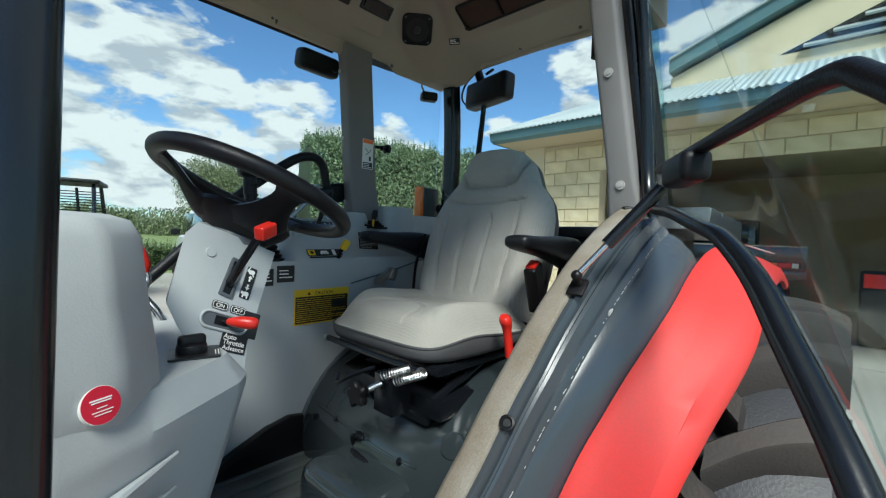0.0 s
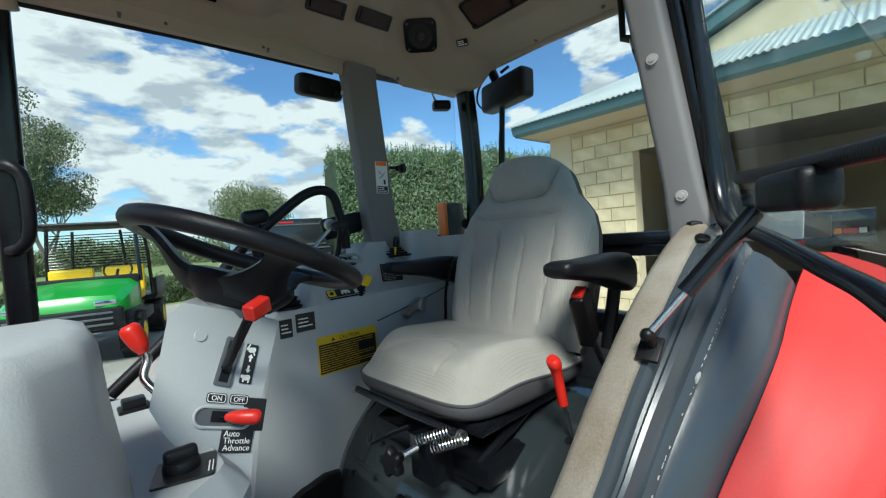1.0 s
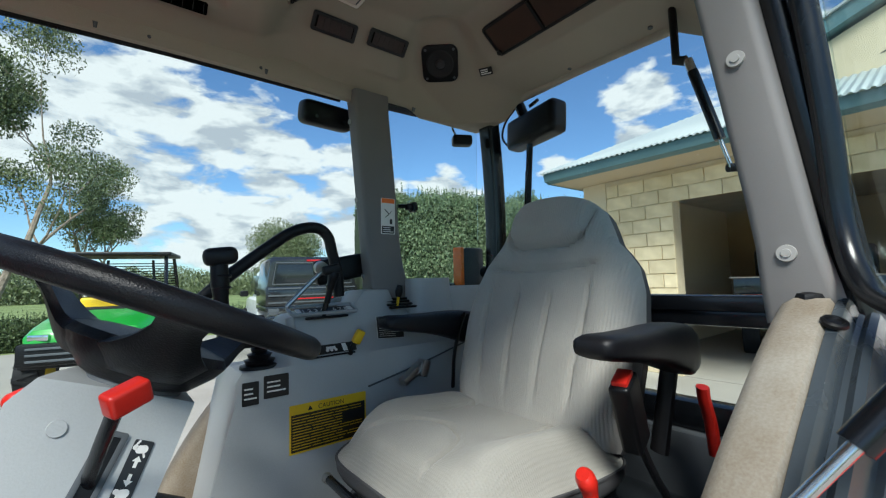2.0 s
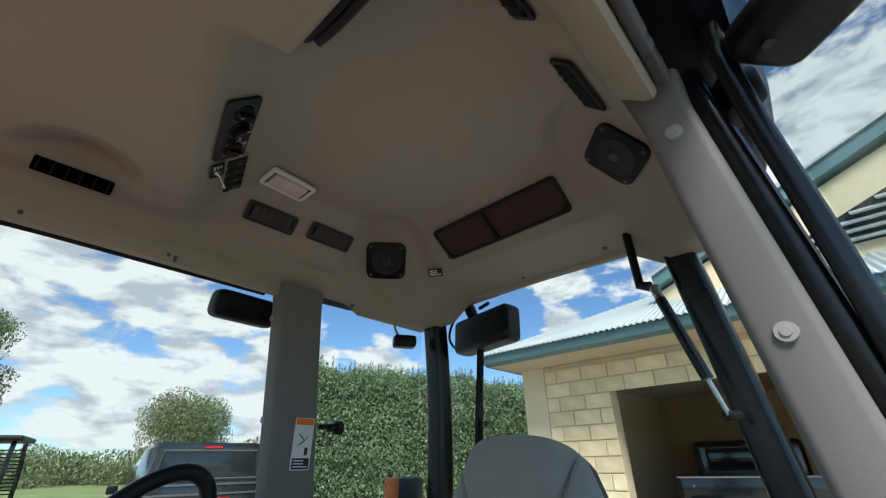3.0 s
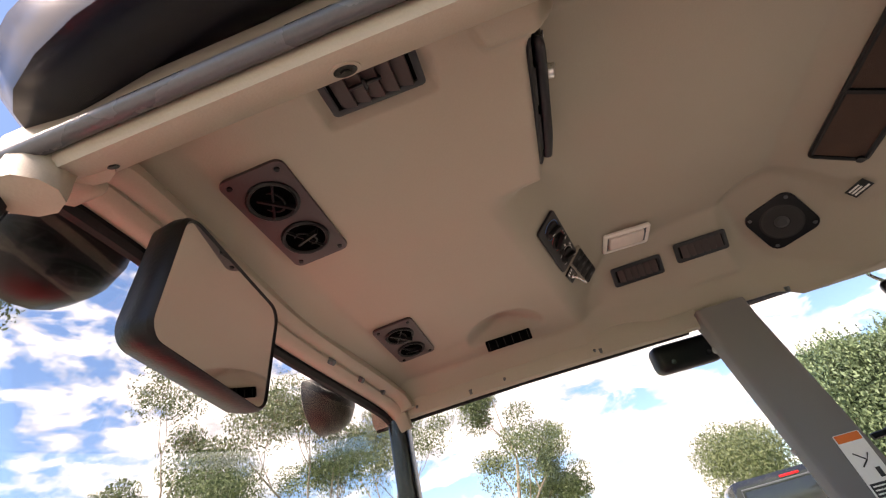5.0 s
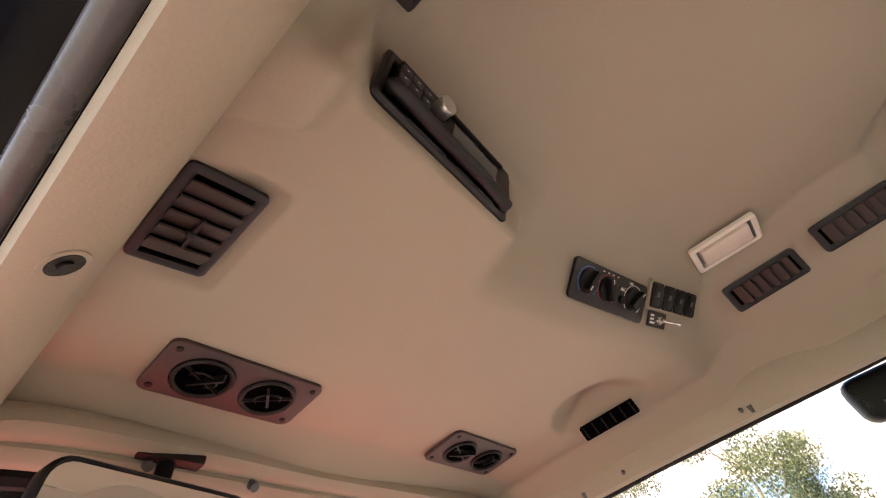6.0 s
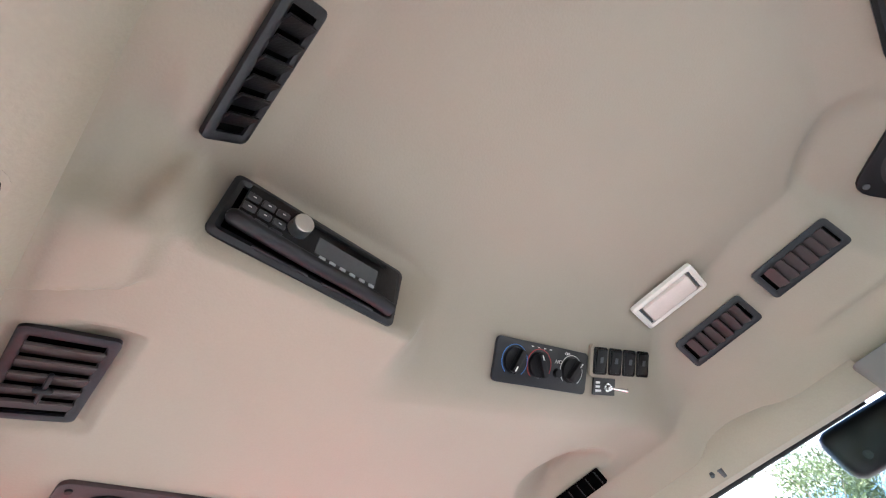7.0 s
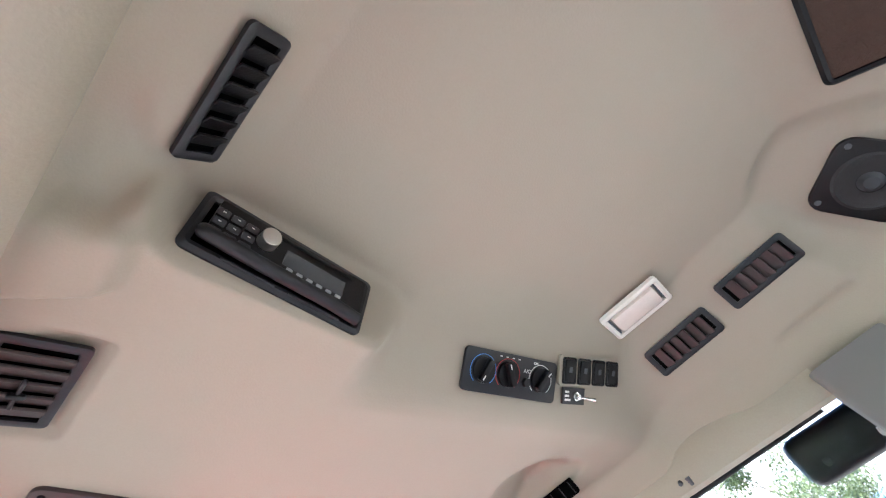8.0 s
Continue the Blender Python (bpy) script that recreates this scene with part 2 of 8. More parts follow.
def finish(name, bm, material, smooth=40):
    me = bpy.data.meshes.new(name)
    bmesh.ops.recalc_face_normals(bm, faces=bm.faces)
    bm.to_mesh(me)
    bm.free()
    for m in material if isinstance(material, (list, tuple)) else [material]:
        me.materials.append(m)
    if smooth:
        me.polygons.foreach_set("use_smooth", [True] * len(me.polygons))
        me.set_sharp_from_angle(angle=radians(smooth))
    return me


def part(name, bm, material, parent, label="", smooth=40):
    """One mesh object, built in world places, as a part of parent."""
    ob = new(name, finish(name, bm, material, smooth))
    ob.parent = parent
    if parent is not None and parent.parent is None:
        ob.matrix_parent_inverse = parent.matrix_basis.inverted()
    if label:
        ob["label"] = label
    return ob


def add_box(bm, lo, hi, bevel=0.0, seg=2, m=None):
    lo, hi = Vector(lo), Vector(hi)
    r = bmesh.ops.create_cube(bm, size=1.0)
    vs = r["verts"]
    c, s = (lo + hi) / 2, hi - lo
    for v in vs:
        v.co = Vector((v.co.x * s.x, v.co.y * s.y, v.co.z * s.z)) + c
    if bevel:
        es = list({e for v in vs for e in v.link_edges})
        out = bmesh.ops.bevel(bm, geom=es, offset=bevel, segments=seg, affect="EDGES", profile=0.6)
        vs = list({v for f in out["faces"] for v in f.verts} | {v for v in vs if v.is_valid})
    if m is not None:
        bmesh.ops.transform(bm, matrix=m, verts=vs)
    return vs


def add_cyl(bm, a, b, r, r2=None, seg=20, bevel=0.0):
    a, b = Vector(a), Vector(b)
    d = b - a
    q = d.to_track_quat("Z", "Y").to_matrix().to_4x4()
    out = bmesh.ops.create_cone(bm, cap_ends=True, segments=seg, radius1=r, radius2=r if r2 is None else r2, depth=d.length,
                                matrix=Matrix.Translation((a + b) / 2) @ q)
    if bevel:
        es = [e for e in {e for v in out["verts"] for e in v.link_edges} if any(len(f.verts) > 4 for f in e.link_faces)]
        bmesh.ops.bevel(bm, geom=es, offset=bevel, segments=2, affect="EDGES", profile=0.6)
    return out["verts"]


def smooth_path(pts, n=6, closed=False):
    """Catmull-Rom through the points."""
    p = [Vector(q) for q in pts]
    k = len(p)
    out = []
    for i in range(k if closed else k - 1):
        a, b = p[i], p[(i + 1) % k]
        z = p[i - 1] if i or closed else a + (a - b)
        c = p[(i + 2) % k] if i + 2 < k or closed else b + (b - a)
        for j in range(n):
            t = j / n
            out.append(0.5 * ((2 * a) + (b - z) * t + (2 * z - 5 * a + 4 * b - c) * t * t + (3 * a - z - 3 * b + c) * t ** 3))
    if not closed:
        out.append(p[-1])
    return out


def add_tube(bm, pts, r, seg=10, closed=False, flat=1.0, caps=True):
    """A round or oval bar swept along points. r: one radius or one for each point."""
    pts = [Vector(p) for p in pts]
    k = len(pts)
    rings, up = [], None
    for i, p in enumerate(pts):
        a = pts[i - 1] if i or closed else p
        b = pts[(i + 1) % k] if i + 1 < k or closed else p
        d = (b - a).normalized()
        if up is None:
            up = d.orthogonal().normalized()
        up = (up - d * up.dot(d)).normalized()
        side = d.cross(up)
        rr = r[i] if isinstance(r, (list, tuple)) else r
        rings.append([bm.verts.new(p + rr * (math.cos(2 * math.pi * j / seg) * up + flat * math.sin(2 * math.pi * j / seg) * side)) for j in range(seg)])
    for i in range(k if closed else k - 1):
        a, b = rings[i], rings[(i + 1) % k]
        for j in range(seg):
            bm.faces.new((a[j], a[(j + 1) % seg], b[(j + 1) % seg], b[j]))
    if caps and not closed:
        bm.faces.new(rings[0][::-1]); bm.faces.new(rings[-1])


def add_loft(bm, rings, closed=True, caps=True):
    """Skin over rings of equally many points."""
    vs = [[bm.verts.new(Vector(p)) for p in ring] for ring in rings]
    n = len(vs[0])
    for a, b in zip(vs, vs[1:]):
        for j in range(n if closed else n - 1):
            bm.faces.new((a[j], a[(j + 1) % n], b[(j + 1) % n], b[j]))
    if caps and closed:
        bm.faces.new(vs[0][::-1]); bm.faces.new(vs[-1])
    return vs


def add_prism(bm, outline, axis, lo, hi, bevel=0.0):
    """A flat outline in the two other axes, from lo to hi along axis."""
    def at(u, v, w):
        return {"x": (w, u, v), "y": (u, w, v), "z": (u, v, w)}[axis]
    a = [bm.verts.new(at(u, v, lo)) for u, v in outline]
    b = [bm.verts.new(at(u, v, hi)) for u, v in outline]
    n = len(a)
    faces = [bm.faces.new(a[::-1]), bm.faces.new(b)]
    for j in range(n):
        faces.append(bm.faces.new((a[j], a[(j + 1) % n], b[(j + 1) % n], b[j])))
    if bevel:
        es = list({e for f in faces[:2] for e in f.edges})
        bmesh.ops.bevel(bm, geom=es, offset=bevel, segments=2, affect="EDGES", profile=0.6)
    return a + b


def rounded(w, h, r, n=4):
    """Outline of a rounded rectangle round the origin."""
    out = []
    for cx, cy, a0 in ((w / 2 - r, h / 2 - r, 0), (-w / 2 + r, h / 2 - r, 90), (-w / 2 + r, -h / 2 + r, 180), (w / 2 - r, -h / 2 + r, 270)):
        for k in range(n + 1):
            a = radians(a0 + 90 * k / n)
            out.append((cx + r * math.cos(a), cy + r * math.sin(a)))
    return out


def add_plate(bm, m, w, h, r, t, n=4, bevel=0.0, z0=0.0):
    """A rounded plate in the plane of m, t thick along m's z."""
    before = set(bm.verts)
    add_prism(bm, rounded(w, h, r, n), "z", z0, z0 + t, bevel)
    bmesh.ops.transform(bm, matrix=m, verts=[v for v in bm.verts if v not in before])


def add_frame(bm, m, w, h, r, rim, t, n=4, z0=0.0):
    """A rounded ring-shaped frame, in the plane of m."""
    o, i = rounded(w, h, r, n), rounded(w - 2 * rim, h - 2 * rim, max(r - rim, 0.001), n)
    k = len(o)
    rows = [[bm.verts.new(m @ Vector((x, y, z))) for x, y in ring] for ring, z in ((o, z0), (o, z0 + t * 0.7), ([(x * (1 - rim / w), y * (1 - rim / h)) for x, y in o], z0 + t), (i, z0 + t * 0.8), (i, z0))]
    for a, b in zip(rows, rows[1:] + rows[:1]):
        for j in range(k):
            bm.faces.new((a[j], a[(j + 1) % k], b[(j + 1) % k], b[j]))


def basis(origin, xaxis, normal):
    """A pose whose x runs along xaxis and whose z is the normal."""
    z = Vector(normal).normalized()
    x = Vector(xaxis)
    x = (x - z * x.dot(z)).normalized()
    y = z.cross(x)
    m = Matrix((x, y, z)).transposed().to_4x4()
    m.translation = origin
    return m


def lettering(name, text, m, size, material, parent, align="LEFT"):
    cu = bpy.data.curves.new(name, "FONT")
    cu.body, cu.size, cu.extrude, cu.align_x = text, size, 0.0003, align
    ob = new(name + "_curve", cu)
    deps = bpy.context.evaluated_depsgraph_get()
    me = bpy.data.meshes.new_from_object(ob.evaluated_get(deps))
    bpy.data.objects.remove(ob)
    me.transform(m)
    me.materials.clear()
    me.materials.append(material)
    o = new(name, me)
    o.parent = parent
    if parent is not None and parent.parent is None:
        o.matrix_parent_inverse = parent.matrix_basis.inverted()
    return o


def bars(bm, m, w, h, rows, fill=0.8, t=0.0006, rng=None):
    """Rows of plain bars where writing cannot be read."""
    rng = rng or random.Random(3)
    for k in range(rows):
        y = h / 2 - (k + 0.5) * h / rows
        x = -w / 2
        end = w / 2 * (1 if rng.random() > 0.25 else 0.4)
        while x < end:
            d = min(w * rng.uniform(0.1, 0.3), end - x)
            vs = add_box(bm, (x, y - h / rows * fill / 3, 0), (x + d * 0.92, y + h / rows * fill / 3, t))
            bmesh.ops.transform(bm, matrix=m, verts=vs)
            x += d


def smoothstep(a, b, x):
    t = min(1.0, max(0.0, (x - a) / (b - a)))
    return t * t * (3 - 2 * t)

# ================================================================ the tractor: cab shell
tractor = thing("tractor", "red compact tractor with a glazed cab, its side door open", "tractor", (0.3, 0, 0))


def softmin(a, b, k):
    """The lesser of two heights, with a fillet."""
    h = max(k - abs(a - b), 0.0) / k
    return min(a, b) - h * h * k * 0.25


def liner_z(x, y):
    """Underside of the moulded roof lining."""
    ay = abs(y)
    front = 2.030 - 0.045 * smoothstep(-0.27, -0.365, x)
    pan = 2.132 + 0.006 * math.cos(3 * y)
    # low front tray and high rear pan: a steep step at the radio, softer beside it
    side = smoothstep(-0.350, -0.385, y)
    lip = 0.143 + 0.034 * math.exp(-((y + 0.367) / 0.020) ** 2)
    top = lip + 0.035 + 0.020 * side + 0.10 * smoothstep(-0.375, -0.41, y)
    k = smoothstep(lip, top, x)
    # a long ramp carries the heater panel
    ramp = (2.089 + 0.83 * (x - 0.168) - 0.215 * (y - 0.034) - front) / (pan - front)
    k += (softmin(max(0.0, ramp) + 0.04 * math.exp(-(ramp / 0.08) ** 2), 1.0, 0.45) - k) * smoothstep(-0.118, -0.060, y)
    z = front + (pan - front) * k
    # slope down to the back edge, with the filter on it
    z = softmin(z, max(2.1045 - 0.757 * (x - 0.7145), 2.030 - 0.25 * (x - 0.80)), 0.012)
    # side slopes that carry the small vents
    wide = 0.3155 if y < 0 else 0.318 - 0.018 * smoothstep(0.40, 0.50, x)
    side_z = 2.134 - 1.104 * (ay - wide)
    z2 = softmin(z, max(side_z, 2.014), 0.010)
    z = z + (z2 - z) * k
    z -= (1 - k) * 0.016 * smoothstep(0.34, 0.42, ay)
    # rear corners, cut off aslant for the speakers, each with a flat seat
    corner = 2.070 - (0.45 * (x - 0.696) + 0.50 * (ay - 0.336)) / 0.74
    seat_ = smoothstep(0.135, 0.072, math.hypot(x - 0.696, ay - 0.336))
    z3 = softmin(z, corner, 0.012)
    z = z3 + (corner - z3) * seat_
    # outer rim
    z -= 0.06 * smoothstep(0.415, 0.455, ay)
    # scoop in front of the slot at the far side
    cone = max(0.0, 1 - math.hypot((x - 0.005) / 0.098, (y - 0.368) / 0.110))
    z += 0.052 * min(cone * 1.1, 0.85) * (1 if y < 0.366 else smoothstep(0.380, 0.366, y))
    # pocket round the square vent
    pocket = smoothstep(0.075, 0.066, abs(x + 0.033)) * smoothstep(0.050, 0.041, abs(y + 0.374))
    z += 0.010 * pocket
    return max(z, 1.93)


def headliner():
    bm = bmesh.new()
    NX, NY = 264, 182
    xs = [-0.365 + 1.32 * i / NX for i in range(NX + 1)]
    ys = [-0.455 + 0.91 * j / NY for j in range(NY + 1)]
    hs = [[liner_z(x, y) for y in ys] for x in xs]

    def eased(i, j):
        w = smoothstep(-0.362, -0.392, ys[j])
        near = [hs[q][j] for q in range(max(0, i - 4), min(NX, i + 4) + 1)]
        x, y = xs[i], ys[j]
        # pad moulded beside the radio
        pad = smoothstep(0.0, 0.010, x - 0.072 - 0.35 * (y + 0.42)) * smoothstep(-0.346, -0.366, y) * smoothstep(0.176, 0.156, x)
        return hs[i][j] * (1 - w) + w * sum(near) / len(near) - 0.019 * pad
    low = [[bm.verts.new((x, y, eased(i, j))) for j, y in enumerate(ys)] for i, x in enumerate(xs)]
    for i in range(NX):
        for j in range(NY):
            bm.faces.new((low[i][j], low[i + 1][j], low[i + 1][j + 1], low[i][j + 1]))
    # turned-up rim, so that the shell has depth
    rim = [low[i][0] for i in range(NX + 1)] + [low[NX][j] for j in range(1, NY + 1)] + [low[i][NY] for i in range(NX - 1, -1, -1)] + [low[0][j] for j in range(NY - 1, 0, -1)]
    top = [bm.verts.new((v.co.x, v.co.y, 2.17)) for v in rim]
    for k in range(len(rim)):
        bm.faces.new((rim[k], rim[(k + 1) % len(rim)], top[(k + 1) % len(rim)], top[k]))
    return part("headliner", bm, LINER, tractor, "moulded beige plastic roof lining", smooth=60)


headliner()


def side_rails():
    for s in (-1, 1):
        bm = bmesh.new()
        prof = [(0.450, 1.922), (0.460, 1.919), (0.4655, 1.926), (0.4665, 1.960), (0.4665, 2.02), (0.425, 2.02), (0.414, 1.968), (0.424, 1.944)]
        if s > 0:
            prof = [(0.452, 1.934), (0.462, 1.930), (0.478, 1.945), (0.478, 2.02), (0.452, 2.02), (0.441, 1.985), (0.444, 1.950)]
        n = 24
        rings = []
        for i in range(n + 1):
            x = -0.40 + (0.425 + 0.40 + (0.03 if s > 0 else 0)) * i / n
            lift = 0.012 * math.sin(math.pi * i / n)
            rings.append([(x, s * a, z + lift * 0.5 - 0.005) for a, z in prof])
        add_loft(bm, rings)
        rail = part("side_rail", bm, TRIM_BEIGE, tractor, "beige rail along the door opening")
        for x in (-0.275, -0.038, 0.196):
            b = bmesh.new()
            p = Vector((x, s * 0.4370, 1.936))
            nrm = Vector((0, -s * 0.65, -0.76)).normalized()
            if s > 0:
                add_cyl(b, (x, 0.446, 1.948), (x, 0.441, 1.944), 0.004, 0.003, 10)
                part("clip", b, GREY_DARK, rail)
                continue
            add_cyl(b, p - nrm * 0.004, p + nrm * 0.003, 0.016, 0.0145, 20)
            part("screw_cup", b, TRIM_BEIGE, rail)
            # the wide black disc paints the shade down the cup, the small hexagon is the screw
            b = bmesh.new()
            add_cyl(b, p, p + nrm * 0.0036, 0.011, 0.011, 18)
            add_cyl(b, p + nrm * 0.003, p + nrm * 0.0055, 0.005, 0.005, 6)
            part("screw", b, BLACK, rail, "screw in a beige cup, the cup's depth shade painted as a black disc")
        # rubber seal outside the rail; the near one is greyed for the sky's sheen
        b = bmesh.new()
        add_tube(b, [(-0.40, s * 0.475, 1.930), (0.0, s * 0.477, 1.938), (0.425, s * 0.475, 1.934)], 0.009, 12)
        part("door_seal", b, SEAL_SHEEN if s < 0 else RUBBER, tractor)
        if s > 0:
            continue
        b = bmesh.new()
        add_box(b, (-0.392, min(s * (0.400 + 0.02 * (s > 0)), s * 0.470), 1.940), (-0.312, max(s * (0.400 + 0.02 * (s > 0)), s * 0.470), 1.992), 0.022, 4)
        part("corner_trim", b, TRIM_BEIGE, tractor)
    # rims at the back and above the windscreen
    bm = bmesh.new()
    pts = smooth_path([(0.86, -0.43, 1.955), (0.955, -0.30, 1.990), (0.965, 0, 2.000), (0.955, 0.30, 1.990), (0.86, 0.43, 1.955)], 8)
    add_tube(bm, pts, 0.018, 10)
    part("rear_rim", bm, TRIM_BEIGE, tractor)
    bm = bmesh.new()
    pts = smooth_path([(-0.315, -0.462, 1.885), (-0.328, -0.448, 1.945), (-0.350, -0.35, 1.975), (-0.375, 0, 1.985), (-0.350, 0.35, 1.975), (-0.330, 0.438, 1.950), (-0.318, 0.458, 1.900)], 8)
    add_tube(bm, pts, 0.026, 10, flat=0.75)
    add_tube(bm, [(p.x + 0.024, p.y * 0.965, min(p.z + 0.016, 2.0)) for p in pts[4:-4]], 0.024, 10, flat=0.8)
    front = part("front_rim", bm, TRIM_BEIGE, tractor, "beige rail over the windscreen")
    for y in (-0.26, -0.12, 0.12, 0.24, 0.34):
        b = bmesh.new()
        p = Vector((-0.327 - 0.026 * math.cos(y * 4), y, 1.976))
        add_cyl(b, p, p + Vector((0.012, 0, -0.010)), 0.007, 0.006, 10)
        part("plug", b, GREY_DARK, front)
    b = bmesh.new()
    add_tube(b, [(p.x - 0.022, p.y * 1.02, p.z - 0.018) for p in pts], 0.012, 8)
    part("windscreen_seal", b, RUBBER, tractor)


side_rails()


def roof():
    bm = bmesh.new()
    out = []
    for z, g in ((1.985, 0.0), (1.975, 0.035), (2.02, 0.06), (2.12, 0.05), (2.20, -0.02), (2.235, -0.12)):
        ring = []
        for k in range(48):
            a = 2 * math.pi * k / 48
            c, s = math.cos(a), math.sin(a)
            ring.append((0.305 + ((0.700 + g) if c < 0 else (0.668 + 0.25 * g)) * math.copysign(abs(c) ** 0.35, c), (0.517 + g) * math.copysign(abs(s) ** 0.35, s), z + (0.035 * smoothstep(0.6, 0.9, c) + 0.05 * smoothstep(0.6, 0.9, -c)) * (2.235 - z) / 0.26))
        out.append(ring)
    vs = add_loft(bm, out, caps=False)
    bm.faces.new(vs[-1])
    # overhang underside: ring back to the lining
    inner = [bm.verts.new((0.305 + 0.655 * math.copysign(abs(math.cos(2 * math.pi * k / 48)) ** 0.35, math.cos(2 * math.pi * k / 48)),
                           0.462 * math.copysign(abs(math.sin(2 * math.pi * k / 48)) ** 0.35, math.sin(2 * math.pi * k / 48)), 2.055)) for k in range(48)]
    for k in range(48):
        bm.faces.new((vs[0][k], vs[0][(k + 1) % 48], inner[(k + 1) % 48], inner[k]))
    part("roof", bm, NAVY, tractor, "dark painted cab roof with an overhang")


roof()


def post(name, a, b, w, d, material, label="", lean=None, bevel=0.012, n=8, bow=(0, 0, 0)):
    """A bevelled bar from a to b: w along the cab, d across it."""
    bm = bmesh.new()
    a, b, bow = Vector(a), Vector(b), Vector(bow)
    rings = []
    for i in range(n + 1):
        t = i / n
        c = a.lerp(b, t) + bow * (4 * t * (1 - t))
        rings.append([(c.x + x, c.y + y, c.z) for x, y in rounded(w, d, bevel, 3)])
    add_loft(bm, rings)
    return part(name, bm, material, tractor, label)


# middle posts with their grey covers
def middle_post(s):
    p = bmesh.new()
    rings = []
    for i in range(15):
        t = i / 14
        z = 1.955 + (1.335 - 1.955) * t
        if s < 0:
            xf, yc = 0.437 + 0.049 * t, -0.456 - 0.074 * t
        else:
            xf, yc = 0.447 + 0.056 * t, 0.454 + 0.012 * t
        depth = 0.115 + 0.018 * smoothstep(0.75, 1.0, t)
        w = 0.056 + 0.012 * smoothstep(0.04, 0.0, t) + 0.016 * smoothstep(0.82, 1.0, t)
        rings.append([(xf + depth / 2 + u, yc + v, z) for u, v in rounded(depth, w, 0.010, 3)])
    add_loft(p, rings)
    cover = part("post_cover", p, GREY_POST, tractor, "grey plastic post cover")
    for z in (1.871, 1.639, 1.413):
        t = (1.955 - z) / 0.62
        b = bmesh.new()
        if s < 0:
            q = Vector((0.437 + 0.049 * t, -0.456 - 0.074 * t, z))
            r = 0.0100
        else:
            q = Vector((0.447 + 0.056 * t, 0.470 + 0.012 * t, z))
            r = 0.008
        nrm = Vector((-1, 0, 0))
        add_cyl(b, q - nrm * 0.004, q + nrm * 0.003, r, r * 0.9, 18)
        add_cyl(b, q + nrm * 0.0025, q + nrm * 0.0045, r * 0.5, r * 0.45, 12)
        part("bolt_cap", b, CAP_GREY if s < 0 else GREY, cover, "pale round bolt cap")


middle_post(-1), middle_post(1)

post("front_post", (-0.335, 0.462, 1.93), (-0.345, 0.545, 1.00), 0.05, 0.05, BLACK_PAINT, "black painted cab post")
post("front_post", (-0.375, -0.470, 1.93), (-0.405, -0.560, 0.60), 0.055, 0.05, BLACK_PAINT, "black painted cab post")
for s, top, foot in ((-1, 0.338, 0.413), (1, 0.392, 0.412)):
    post("rear_post", (0.950, s * top, 2.00), (0.980, s * foot, 1.32), 0.055, 0.062, BLACK_PAINT, "black cab post at the back", bow=(0.02, 0, 0))
    bm = bmesh.new()
    add_tube(bm, smooth_path([(0.56, s * 0.475, 1.955), (0.60, s * 0.53, 1.65), (0.62, s * 0.565, 1.34)], 6), 0.014, 8)
    part("window_seal", bm, RUBBER, tractor)
bm = bmesh.new()
add_box(bm, (0.955, -0.475, 1.275), (1.005, 0.475, 1.315), 0.008)
add_box(bm, (0.945, -0.45, 1.308), (0.99, 0.45, 1.345), 0.010)
part("rear_sill", bm, BLACK_PAINT, tractor, "black bar across the rear window")
bm = bmesh.new()
add_box(bm, (0.94, -0.46, 1.04), (1.00, 0.46, 1.105), 0.012)
part("rear_lower_sill", bm, BLACK_PAINT, tractor)
bm = bmesh.new()
add_box(bm, (0.92, -0.50, 0.55), (0.98, 0.50, 1.04), 0.012)
part("rear_wall", bm, GREY_DARK, tractor)
for s in (-1, 1):
    bm = bmesh.new()
    add_prism(bm, [(0.53, 1.30), (1.01, 1.29), (1.01, 0.60), (0.45, 0.60)], "y", s * 0.526 - 0.010, s * 0.526 + 0.010, 0.006)
    part("side_wall", bm, GREY_DARK, tractor)


def pane(name, corners, material, t=0.005, n=8, bulge=None):
    """A pane between four corners (two along the top, two along the foot), with real thickness."""
    bm = bmesh.new()
    a, b, c, d = (Vector(q) for q in corners)
    nrm = (b - a).cross(d - a).normalized()
    sides = []
    for off in (0.0, t):
        grid = []
        for i in range(n + 1):
            row = []
            for j in range(n + 1):
                u, v = i / n, j / n
                p = a.lerp(b, u).lerp(d.lerp(c, u), v) + nrm * off
                if bulge is not None:
                    p += Vector(bulge) * (4 * u * (1 - u))
                row.append(bm.verts.new(p))
            grid.append(row)
        sides.append(grid)
        for i in range(n):
            for j in range(n):
                bm.faces.new((grid[i][j], grid[i + 1][j], grid[i + 1][j + 1], grid[i][j + 1]))
    g, h = sides
    edge = [(i, 0) for i in range(n)] + [(n, j) for j in range(n)] + [(i, n) for i in range(n, 0, -1)] + [(0, j) for j in range(n, 0, -1)]
    for (i, j), (k, l) in zip(edge, edge[1:] + edge[:1]):
        bm.faces.new((g[i][j], g[k][l], h[k][l], h[i][j]))
    ob = part(name, bm, material, tractor)
    ob.visible_shadow = False
    return ob


pane("side_pane", ((-0.31, 0.468, 1.94), (0.46, 0.478, 1.95), (0.52, 0.500, 1.30), (-0.32, 0.548, 1.05)), PANE)
pane("side_pane", ((0.57, 0.470, 1.95), (0.925, 0.420, 1.99), (0.97, 0.485, 1.32), (0.64, 0.500, 1.33)), PANE)
pane("quarter_pane", ((0.55, -0.484, 1.95), (0.925, -0.432, 1.985), (0.97, -0.500, 1.34), (0.61, -0.566, 1.34)), PANE_QUARTER)
